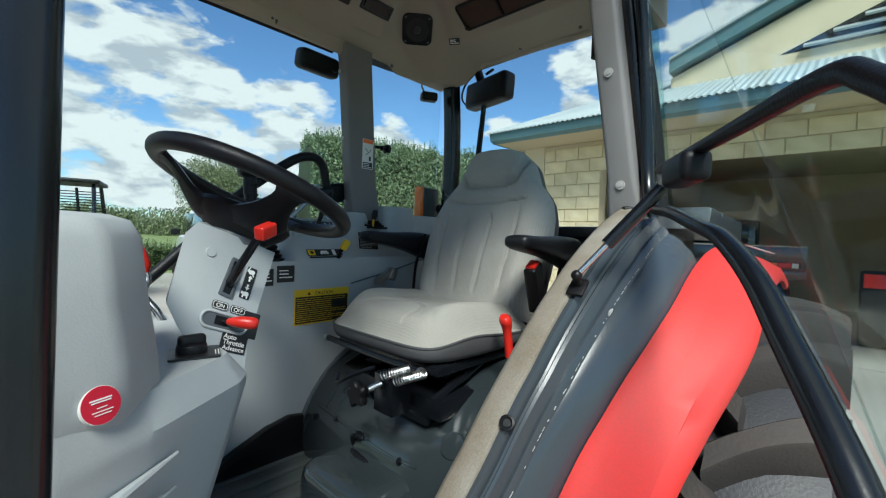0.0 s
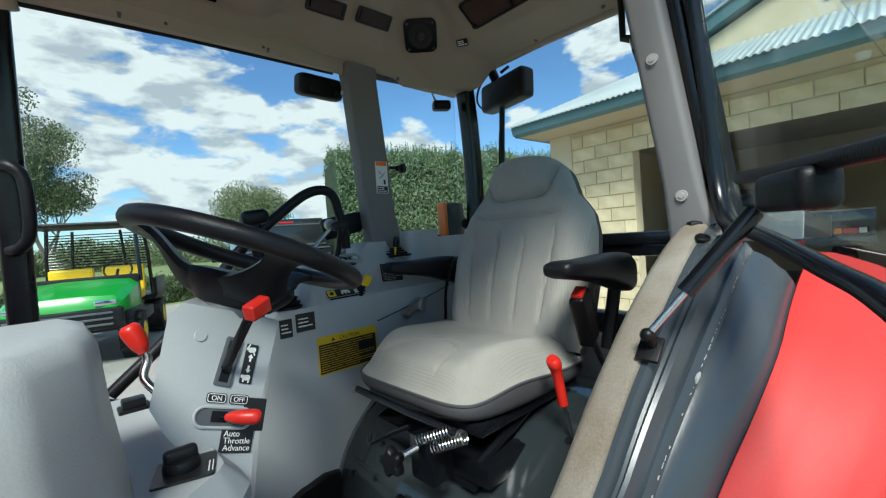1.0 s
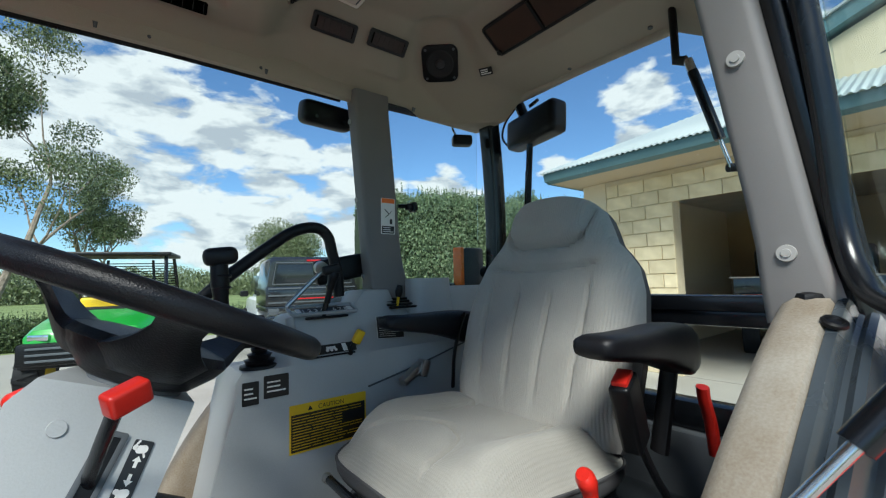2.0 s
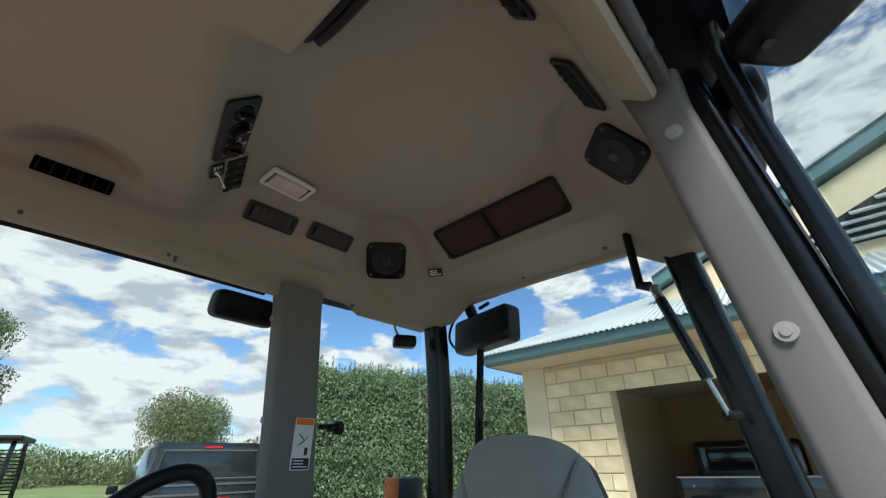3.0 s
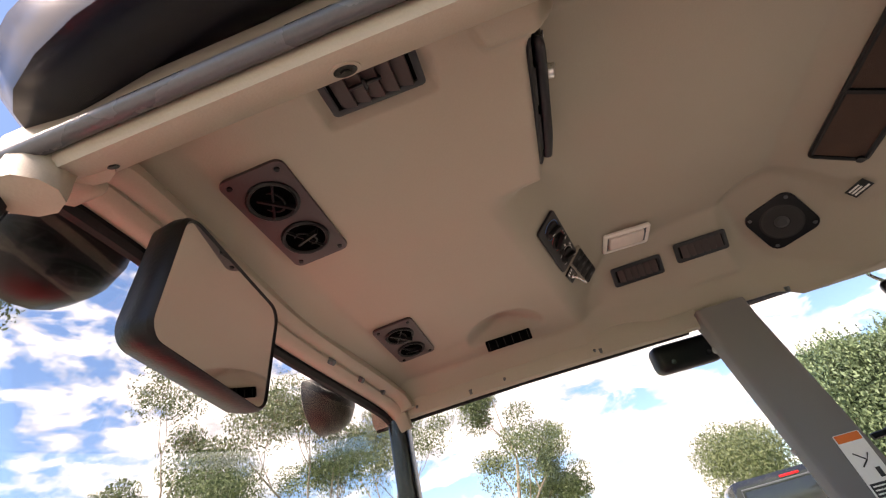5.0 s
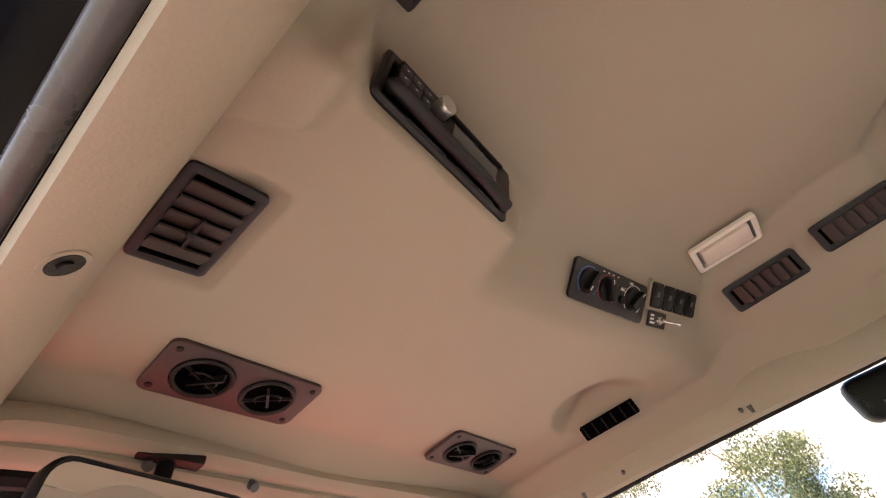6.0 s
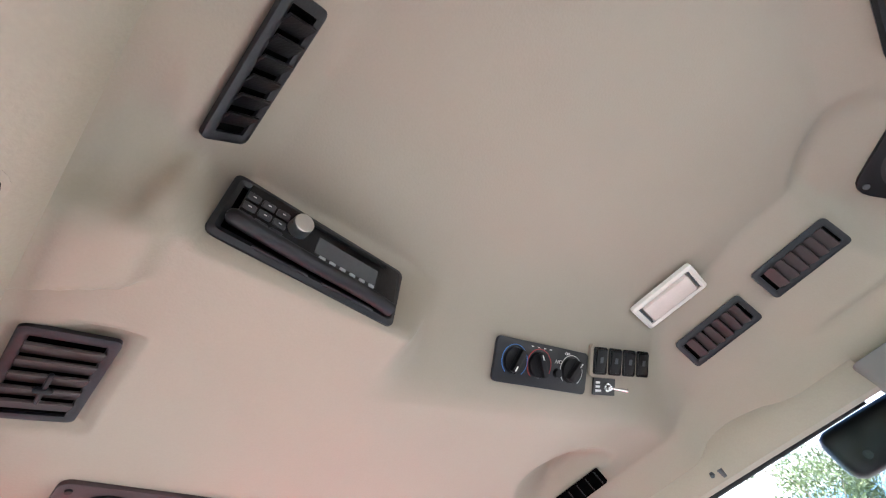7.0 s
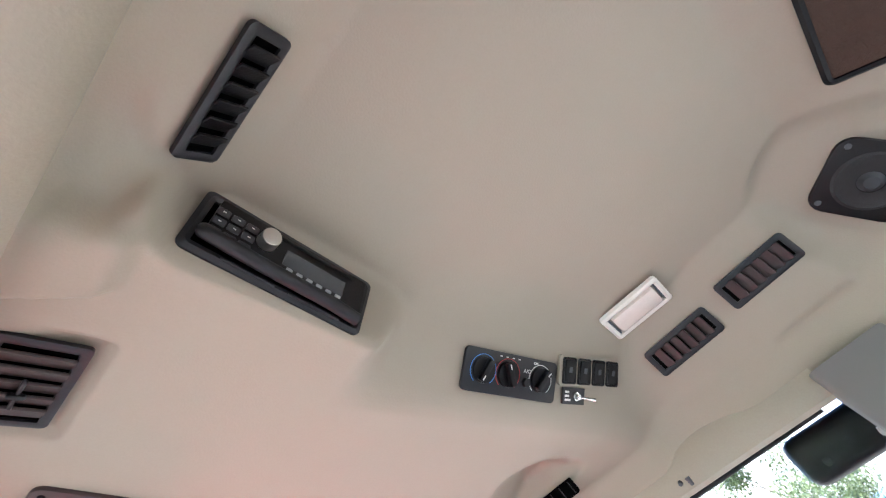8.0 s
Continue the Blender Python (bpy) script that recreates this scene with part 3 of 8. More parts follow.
pane("rear_pane", ((0.965, 0.375, 1.99), (0.965, -0.375, 1.99), (0.99, -0.43, 1.33), (0.99, 0.43, 1.33)), PANE, bulge=(0.015, 0, 0))
pane("rear_lower_pane", ((0.985, 0.43, 1.28), (0.985, -0.43, 1.28), (0.98, -0.44, 1.10), (0.98, 0.44, 1.10)), PANE)
pane("windscreen", ((-0.355, -0.44, 1.955), (-0.355, 0.44, 1.955), (-0.42, 0.50, 1.10), (-0.42, -0.50, 1.10)), PANE, bulge=(-0.055, 0, 0))


# ---------------------------------------------------------------- fittings of the roof lining
def air_vent(name, m, w, h, slats, material, frame_material, label, along=True):
    """A rectangular vent in the plane of m (z points out of the lining): frame, black sheet as duct shade, and slats.
    """
    bm = bmesh.new()
    add_frame(bm, m, w, h, 0.006, 0.009, 0.006, z0=-0.003)
    v = part(name, bm, frame_material, tractor, label)
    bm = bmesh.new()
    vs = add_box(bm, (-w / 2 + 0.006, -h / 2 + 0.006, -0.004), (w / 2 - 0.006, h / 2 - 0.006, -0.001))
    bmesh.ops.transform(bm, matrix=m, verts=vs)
    part("duct_shade", bm, SHADE_BLACK, v)
    half = 0.0085 if along else 0.0098
    for k in range(slats):
        x = -w / 2 + 0.014 + (w - 0.028) * (k + 0.5) / slats
        bm = bmesh.new()
        if along:
            vs = add_box(bm, (-0.0014, -h / 2 + 0.008, -half), (0.0014, h / 2 - 0.008, half), 0.0006, 1)
            bmesh.ops.transform(bm, matrix=m @ pose(x, 0, 0.0015, 0, 60, 0), verts=vs)
        else:
            y = -h / 2 + 0.014 + (h - 0.028) * (k + 0.5) / slats
            vs = add_box(bm, (-w / 2 + 0.008, -0.0015, -half), (w / 2 - 0.008, 0.0015, half), 0.0006, 1)
            bmesh.ops.transform(bm, matrix=m @ pose(0, y, 0.0015, 70, 0, 0), verts=vs)
        part("slat", bm, material, v)
    return v


# the four small vents on the side slopes
for s in (-1, 1):
    for x, yy in ((0.361, 0.3700), (0.515, 0.3515)):
        if s < 0:
            x, yy = (0.283, 0.3625) if x < 0.4 else (0.505, 0.3625)
        nrm = Vector((0, -s * 0.74, -0.67))
        air_vent("side_vent", basis(Vector((x, s * (yy - 0.002), 2.0785 if s > 0 else 2.0825)) + nrm * 0.006, (1, 0, 0), nrm), 0.124 if s > 0 else 0.130, 0.048 if s > 0 else 0.046, 6, BROWN_GRILLE if s > 0 else BLACK, VENT_FRAME, "small dark louvred air vent")
# slot in the scoop at the far side, a black plate for its inner shade
bm = bmesh.new()
add_plate(bm, basis((0.005, 0.376, 2.013), (1, 0, 0), (0, -0.8, -0.6)), 0.115, 0.026, 0.003, 0.006)
slot = part("slot_vent", bm, SHADE_BLACK, tractor, "dark narrow air slot")
for k in range(6):
    bm = bmesh.new()
    vs = add_box(bm, (-0.001, -0.011, 0.0), (0.001, 0.011, 0.0065))
    bmesh.ops.transform(bm, matrix=basis((-0.045 + 0.02 * k, 0.376, 2.013), (1, 0, 0), (0, -0.8, -0.6)), verts=vs)
    part("slat", bm, BLACK, slot)
# square vent at the near side
vent = air_vent("square_vent", basis((-0.033, -0.374, 2.026), (0, -1, -0.16), (0, 0.16, -1)), 0.070, 0.118, 5, BROWN_GRILLE, VENT_FRAME, "brown louvred air vent near the door", along=False)
bm = bmesh.new()
vs = add_box(bm, (-0.002, -0.013, 0.004), (0.002, 0.026, 0.009), 0.001, 1)
vs += add_box(bm, (-0.007, 0.004, 0.005), (0.007, 0.009, 0.012), 0.002, 1)
bmesh.ops.transform(bm, matrix=basis((-0.033, -0.374, 2.026), (0, -1, -0.16), (0, 0.16, -1)), verts=vs)
part("vane_tab", bm, VENT_FRAME, vent)


def twin_vent(cx, cy, w):
    """Panel with two round swivelling outlets, at the front of the lining."""
    z = 2.028
    m = basis((cx, cy, z), (0, 1, 0), (0.06, 0, -1))
    bm = bmesh.new()
    add_plate(bm, m, w, 0.092, 0.012, 0.007, bevel=0.002, z0=-0.001)
    v = part("twin_vent", bm, VENT_BROWN, tractor, "panel with two round swivelling air outlets")
    for s in (-1, 1):
        o = Vector((s * w * 0.215, 0.0, 0))
        r = w * 0.165
        b = bmesh.new()
        add_tube(b, [m @ (o + Vector((r * math.cos(a), r * math.sin(a), 0.007))) for a in [2 * math.pi * k / 24 for k in range(24)]], 0.0035, 8, closed=True)
        part("outlet_ring", b, BLACK, v)
        # flat black disc in place of the shade inside the outlet
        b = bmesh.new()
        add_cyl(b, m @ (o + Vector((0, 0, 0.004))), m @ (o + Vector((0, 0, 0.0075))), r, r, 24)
        part("outlet_shade", b, SHADE_BLACK, v)
        b = bmesh.new()
        tilt = pose(*o, 0, 0, 30 * s) @ pose(0, 0, 0.009, 18, 0, 0)
        vs = add_box(b, (-0.0017, -r * 0.95, -0.004), (0.0017, r * 0.95, 0.005))
        for sx in (-1, 1):
            vs += add_box(b, (min(0, sx * r * 0.95), -0.0011, -0.003), (max(0, sx * r * 0.95), 0.0011, 0.002))
        bmesh.ops.transform(b, matrix=m @ tilt, verts=vs)
        add_tube(b, [m @ tilt @ Vector((r * 0.5 * math.cos(a), r * 0.5 * math.sin(a), 0.0)) for a in [2 * math.pi * k / 20 for k in range(20)]], 0.0013, 6, closed=True)
        part("vane", b, BLACK, v)
    for sx in (-1, 1):
        for sy in (-1, 1):
            b = bmesh.new()
            p = Vector((sx * (w / 2 - 0.012), sy * 0.034, 0.006))
            add_cyl(b, m @ p, m @ (p + Vector((0, 0, 0.002))), 0.004, 0.0035, 10)
            part("screw", b, BLACK, v)


twin_vent(-0.226, -0.222, 0.196)
twin_vent(-0.218, 0.238, 0.182)


def roof_radio():
    """Single-slot radio in the step of the lining."""
    tl, br = Vector((0.181, -0.326, 2.116)), Vector((0.150, -0.132, 2.040))
    nrm = Vector((0.90, 0.0, -0.42)).normalized()
    c = (tl + br) / 2 + nrm * 0.004
    m = basis(c + Vector((-0.004, -0.006, -0.004)), (-0.018, 1, -0.068), nrm)
    W, H = 0.198, 0.071
    bm = bmesh.new()
    add_frame(bm, m, W, H, 0.007, 0.010, 0.009, z0=-0.004)
    v = part("radio", bm, VENT_FRAME, tractor, "black car radio set into the roof lining")
    # black plate that paints the shade behind the radio face
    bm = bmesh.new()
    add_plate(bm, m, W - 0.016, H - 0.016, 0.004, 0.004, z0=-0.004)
    part("recess_shade", bm, SHADE_BLACK, v)
    bm = bmesh.new()
    add_plate(bm, m @ pose(0.002, 0.004, 0.004, -6, 0, 0), 0.172, 0.046, 0.003, 0.008, bevel=0.002)
    part("face_plate", bm, BLACK, v)
    bm = bmesh.new()
    add_tube(bm, smooth_path([m @ Vector(q) for q in ((-0.083, -0.012, 0.006), (-0.078, -0.017, 0.012), (-0.02, -0.020, 0.013), (0.05, -0.021, 0.013), (0.088, -0.022, 0.010))], 5), 0.0075, 12)
    vs = add_box(bm, (-0.060, -0.0315, 0.002), (-0.005, -0.0285, 0.007), 0.001, 1)
    vs += add_box(bm, (0.010, -0.0315, 0.002), (0.070, -0.0285, 0.007), 0.001, 1)
    bmesh.ops.transform(bm, matrix=m, verts=vs)
    part("lower_lip", bm, VENT_FRAME, v)
    k = m @ pose(-0.0315, 0.006, 0.0)
    bm = bmesh.new()
    add_cyl(bm, k @ Vector((0, 0, 0.011)), k @ Vector((0, 0, 0.026)), 0.0105, 0.0098, 28, bevel=0.0012)
    part("volume_knob", bm, ALU, v, "silver volume knob")
    bm = bmesh.new()
    vs = add_box(bm, (-0.010, -0.009, 0.0115), (0.062, 0.011, 0.0135), 0.0008, 1)
    bmesh.ops.transform(bm, matrix=m, verts=vs)
    part("display", bm, LCD, v)
    for i in range(6):
        bm = bmesh.new()
        vs = add_box(bm, (-0.004 + i * 0.0115, -0.0125, 0.011), (0.003 + i * 0.0115, -0.0090, 0.0150), 0.0008, 1)
        bmesh.ops.transform(bm, matrix=m, verts=vs)
        part("preset_key", bm, GREY, v)
    for i in range(3):
        for j in range(3):
            bm = bmesh.new()
            x, y = -0.084 + i * 0.0145, 0.015 - j * 0.0115
            vs = add_box(bm, (x, y - 0.008, 0.0115), (x + 0.0125, y, 0.0145), 0.001, 1)
            bmesh.ops.transform(bm, matrix=m, verts=vs)
            part("key", bm, KEY_GREY, v)
            bm = bmesh.new()
            vs = add_box(bm, (x + 0.005, y - 0.0045, 0.0142), (x + 0.008, y - 0.0037, 0.0149))
            bmesh.ops.transform(bm, matrix=m, verts=vs)
            part("key_mark", bm, WHITE_LABEL, v)
    bm = bmesh.new()
    vs = add_box(bm, (-0.03, 0.0205, 0.010), (0.07, 0.0225, 0.0135))
    bmesh.ops.transform(bm, matrix=m, verts=vs)
    part("disc_slot", bm, BLACK_LABEL, v)


roof_radio()


def climate_panel():
    hcr, hcl, hfr = Vector((0.168, 0.034, 2.085)), Vector((0.128, 0.047, 2.049)), Vector((0.168, 0.206, 2.048))
    u = (hfr - hcl).normalized()
    w = (hcr - hcl)
    nrm = Vector(u).cross(w).normalized()
    if nrm.z > 0:
        nrm = -nrm
    c = (hcr + hfr) / 2 + nrm * 0.002
    m = basis(c, u, nrm)
    bm = bmesh.new()
    add_plate(bm, m, 0.168, 0.060, 0.007, 0.006, bevel=0.0015, z0=-0.003)
    v = part("climate_panel", bm, VENT_FRAME, tractor, "dark heater control panel with three dials")
    for i, x in enumerate((-0.052, -0.009, 0.052)):
        b = bmesh.new()
        add_tube(b, [m @ Vector((x + 0.0215 * math.cos(a), 0.001 + 0.0215 * math.sin(a), 0.0034)) for a in [radians(-50 + 280 * k / 22) for k in range(23)]], 0.0005, 5)
        part("dial_scale", b, (BLUE_MARK, RED_MARK, WHITE_LABEL)[i], v)
        b = bmesh.new()
        add_cyl(b, m @ Vector((x, 0.001, 0.003)), m @ Vector((x, 0.001, 0.007)), 0.0185, 0.0175, 28)
        part("dial", b, BLACK, v)
        b = bmesh.new()
        vs = add_box(b, (-0.0045, -0.0165, 0.006), (0.0045, 0.0165, 0.016), 0.002)
        bmesh.ops.transform(b, matrix=m @ pose(x, 0.001, 0, 0, 0, (-25, 25, -35)[i]), verts=vs)
        part("dial_grip", b, BLACK, v)
        b = bmesh.new()
        vs = add_box(b, (-0.0008, 0.008, 0.0155), (0.0008, 0.015, 0.0166))
        bmesh.ops.transform(b, matrix=m @ pose(x, 0.001, 0, 0, 0, (-25 + 180, 25, -35)[i]), verts=vs)
        part("dial_pointer", b, WHITE_LABEL, v)
    b = bmesh.new()
    add_cyl(b, m @ Vector((0.025, -0.006, 0.003)), m @ Vector((0.025, -0.006, 0.008)), 0.007, 0.006, 18)
    part("push_button", b, BLACK, v)
    lettering("air_conditioning_mark", "A/C", m @ pose(0.019, 0.0075, 0.0036), 0.0075, WHITE_LABEL, v)
    lettering("off_mark", "OFF", m @ pose(0.036, 0.0215, 0.0036), 0.0055, WHITE_LABEL, v)
    b = bmesh.new()
    for i in range(4):
        add_box(b, (-0.026 + 0.011 * i, 0.0235, 0.003), (-0.0225 + 0.011 * i, 0.0250, 0.0036))
    bmesh.ops.transform(b, matrix=m, verts=b.verts)
    part("airflow_marks", b, WHITE_LABEL, v)
    # the row of four rocker switches and the toggle beside it
    a, b_, d = Vector((0.223, 0.196, 2.095)), Vector((0.264, 0.326, 2.102)), Vector((0.190, 0.212, 2.065))
    nr = (b_ - a).cross(d - a).normalized()
    nr = -nr if nr.z > 0 else nr
    mm = basis((b_ + d) / 2 + nr * 0.002, b_ - a, nr)
    b = bmesh.new()
    add_plate(b, mm, 0.137, 0.048, 0.006, 0.005, z0=-0.004)
    sw = part("switch_panel", b, LINER, tractor, "row of four black rocker switches")
    for i in range(4):
        x = -0.0485 + 0.0323 * i
        b = bmesh.new()
        add_frame(b, mm @ pose(x, 0, 0), 0.0285, 0.041, 0.004, 0.003, 0.004)
        part("switch_frame", b, BLACK, sw)
        b = bmesh.new()
        vs = add_box(b, (-0.0110, -0.0175, 0.0), (0.0110, 0.0175, 0.0048), 0.002)
        bmesh.ops.transform(b, matrix=mm @ pose(x, 0, 0.0, 6, 0, 0), verts=vs)
        part("rocker", b, BLACK, sw)
        b = bmesh.new()
        vs = add_box(b, (-0.0035, -0.0045, 0.0044), (0.0035, 0.0045, 0.0054), 0.001, 1)
        bmesh.ops.transform(b, matrix=mm @ pose(x, 0.002, 0.0, 6, 0, 0), verts=vs)
        part("rocker_mark", b, GREY_DARK, sw)
    a, b_, d = Vector((0.190, 0.217, 2.064)), Vector((0.204, 0.263, 2.066)), Vector((0.173, 0.227, 2.048))
    mt = basis((b_ + d) / 2 + nr * 0.002, b_ - a, nr)
    b = bmesh.new()
    add_plate(b, mt, 0.046, 0.025, 0.001, 0.003, z0=-0.002)
    tg = part("toggle_switch", b, BLACK_LABEL, tractor, "chrome toggle switch on a small black plate")
    b = bmesh.new()
    add_cyl(b, mt @ Vector((0.002, 0, 0.001)), mt @ Vector((0.002, 0, 0.006)), 0.0075, 0.007, 6)
    add_cyl(b, mt @ Vector((0.002, 0, 0.005)), mt @ Vector((0.002, 0, 0.011)), 0.0045, 0.004, 14)
    add_tube(b, [mt @ Vector((0.002, 0, 0.010)), mt @ Vector((0.010, 0, 0.021)), mt @ Vector((0.017, 0, 0.030))], [0.0015, 0.002, 0.003], 10)
    part("toggle_lever", b, CHROME, tg)
    b = bmesh.new()
    bars(b, mt @ pose(-0.013, 0, 0.001), 0.012, 0.018, 3)
    part("toggle_mark", b, WHITE_LABEL, tg)


climate_panel()


def cabin_lamp():
    m = basis((0.350, 0.283, 2.127), (1, 0.06, 0), (0, -0.08, -1))
    b = bmesh.new()
    add_frame(b, m, 0.112, 0.066, 0.006, 0.009, 0.009)
    v = part("cabin_lamp", b, WHITE_PLASTIC, tractor, "rectangular cream cabin lamp, switched off")
    b = bmesh.new()
    vs = add_box(b, (-0.042, -0.021, -0.002), (0.042, 0.021, 0.011), 0.006)
    bmesh.ops.transform(b, matrix=m, verts=vs)
    part("lamp_lens", b, LENS_CREAM, v, "ribbed cream lens")
    for s in (-1, 1):
        b = bmesh.new()
        vs = add_box(b, (s * 0.046 - 0.002, -0.022, 0.0), (s * 0.046 + 0.002, 0.022, 0.006))
        bmesh.ops.transform(b, matrix=m, verts=vs)
        part("lens_clip", b, GREY_DARK, v)


cabin_lamp()


def speaker(s):
    c = Vector((0.696, s * 0.336, 2.066))
    nrm = Vector((-0.45, -s * 0.50, -0.74)).normalized()
    m = basis(c, Vector((0.75, -s * 0.66, 0)), nrm)
    b = bmesh.new()
    add_plate(b, m, 0.112, 0.112, 0.022, 0.010, bevel=0.003, z0=-0.005)
    v = part("loudspeaker", b, BLACK, tractor, "black square loudspeaker in a corner of the lining")
    b = bmesh.new()
    r = 0.043
    prof = [(r, 0.006), (r - 0.004, 0.0075), (r - 0.008, 0.0055), (0.016, 0.0062)]
    add_loft(b, [[m @ Vector((q * math.cos(a), q * math.sin(a), z)) for a in [2 * math.pi * k / 32 for k in range(32)]] for q, z in prof], caps=False)
    part("cone", b, SPEAKER_CONE, v)
    b = bmesh.new()
    add_cyl(b, m @ Vector((0, 0, 0.005)), m @ Vector((0, 0, 0.010)), 0.015, 0.009, 24)
    part("dust_cap", b, KEY_GREY, v)
    for k in range(4):
        b = bmesh.new()
        p = Vector((0.043 * (1 if k % 2 else -1), 0.043 * (1 if k < 2 else -1), 0.004))
        add_cyl(b, m @ p, m @ (p + Vector((0, 0, 0.0025))), 0.0045, 0.004, 10)
        part("screw", b, GREY_DARK, v)


speaker(-1), speaker(1)


def air_filter():
    """Two-part filter grille on the slope above the rear window."""
    a, b_, c, d = Vector((0.713, 0.166, 2.100)), Vector((0.716, -0.197, 2.103)), Vector((0.790, -0.197, 2.043)), Vector((0.787, 0.166, 2.048))
    cen = (a + b_ + c + d) / 4
    nrm = (b_ - a).cross(d - a).normalized()
    if nrm.z > 0:
        nrm = -nrm
    m = basis(cen + nrm * 0.006, b_ - a, nrm)
    W, H = 0.363, 0.096
    b = bmesh.new()
    add_frame(b, m, W, H, 0.012, 0.009, 0.008, z0=-0.006)
    v = part("filter_grille", b, BLACK, tractor, "brown mesh air filter in a black frame")
    for s, w in ((-1, 0.150), (1, 0.190)):
        b = bmesh.new()
        x = -W / 2 + 0.075 + 0.008 if s < 0 else W / 2 - 0.095 - 0.008
        add_plate(b, m @ pose(x, 0, 0), w - 0.004, H - 0.018, 0.004, 0.004, z0=-0.005)
        part("filter_mesh", b, FILTER, v)
    b = bmesh.new()
    vs = add_box(b, (-0.024, -H / 2 + 0.006, -0.004), (-0.016, H / 2 - 0.006, 0.004))
    bmesh.ops.transform(b, matrix=m, verts=vs)
    part("filter_bar", b, BLACK, v)
    for s in (-1, 1):
        b = bmesh.new()
        p = Vector((s * (W / 2 - 0.010), H / 2 * 0.0 - 0.034, 0.002))
        add_cyl(b, m @ p, m @ (p + Vector((0, 0, 0.005))), 0.0075, 0.007, 16)
        part("filter_clip", b, BLACK, v)
    # small notice beside it
    mm = basis((0.798, 0.238, 2.033), (0.5, -0.86, 0), (-0.45, -0.28, -0.85))
    b = bmesh.new()
    add_plate(b, mm, 0.040, 0.026, 0.001, 0.001, z0=0.004)
    t = part("notice", b, BLACK_LABEL, tractor, "small black sticker with white signs")
    b = bmesh.new()
    bars(b, mm @ pose(0, 0, 0.005), 0.032, 0.020, 3)
    part("notice_print", b, WHITE_LABEL, t)


air_filter()
for x, y in ((-0.13, 0.452), (0.21, 0.452), (0.66, 0.435)):
    b = bmesh.new()
    z = 1.945
    add_cyl(b, (x, y - 0.004, z + 0.005), (x, y + 0.002, z - 0.006), 0.006, 0.005, 10)
    part("lining_clip", b, GREY_DARK, tractor)
for x, y in ((0.94, 0.037), (0.93, -0.20)):
    b = bmesh.new()
    add_cyl(b, (x, y, 2.008), (x - 0.003, y, 1.995), 0.007, 0.006, 10)
    part("lining_clip", b, GREY_DARK, tractor)


def glass_specks():
    """Dried drops on the rear window."""
    rng = random.Random(40)
    bm = bmesh.new()
    for _ in range(90):
        y, z = rng.uniform(-0.36, 0.30), rng.uniform(1.38, 1.95)
        x = 0.9655 + 0.025 * (1.99 - z) / 0.66 + 0.0148 * (1 - (y / 0.40) ** 2) - 0.003
        r = rng.choice((0.0006, 0.0008, 0.0012))
        bmesh.ops.create_circle(bm, cap_ends=True, segments=6, radius=r, matrix=pose(x, y, z, 0, 90, 0))
    ob = part("dried_drops", bm, WHITE_LABEL, tractor, "", 0)
    tagged(ob, kind="stuff")


glass_specks()


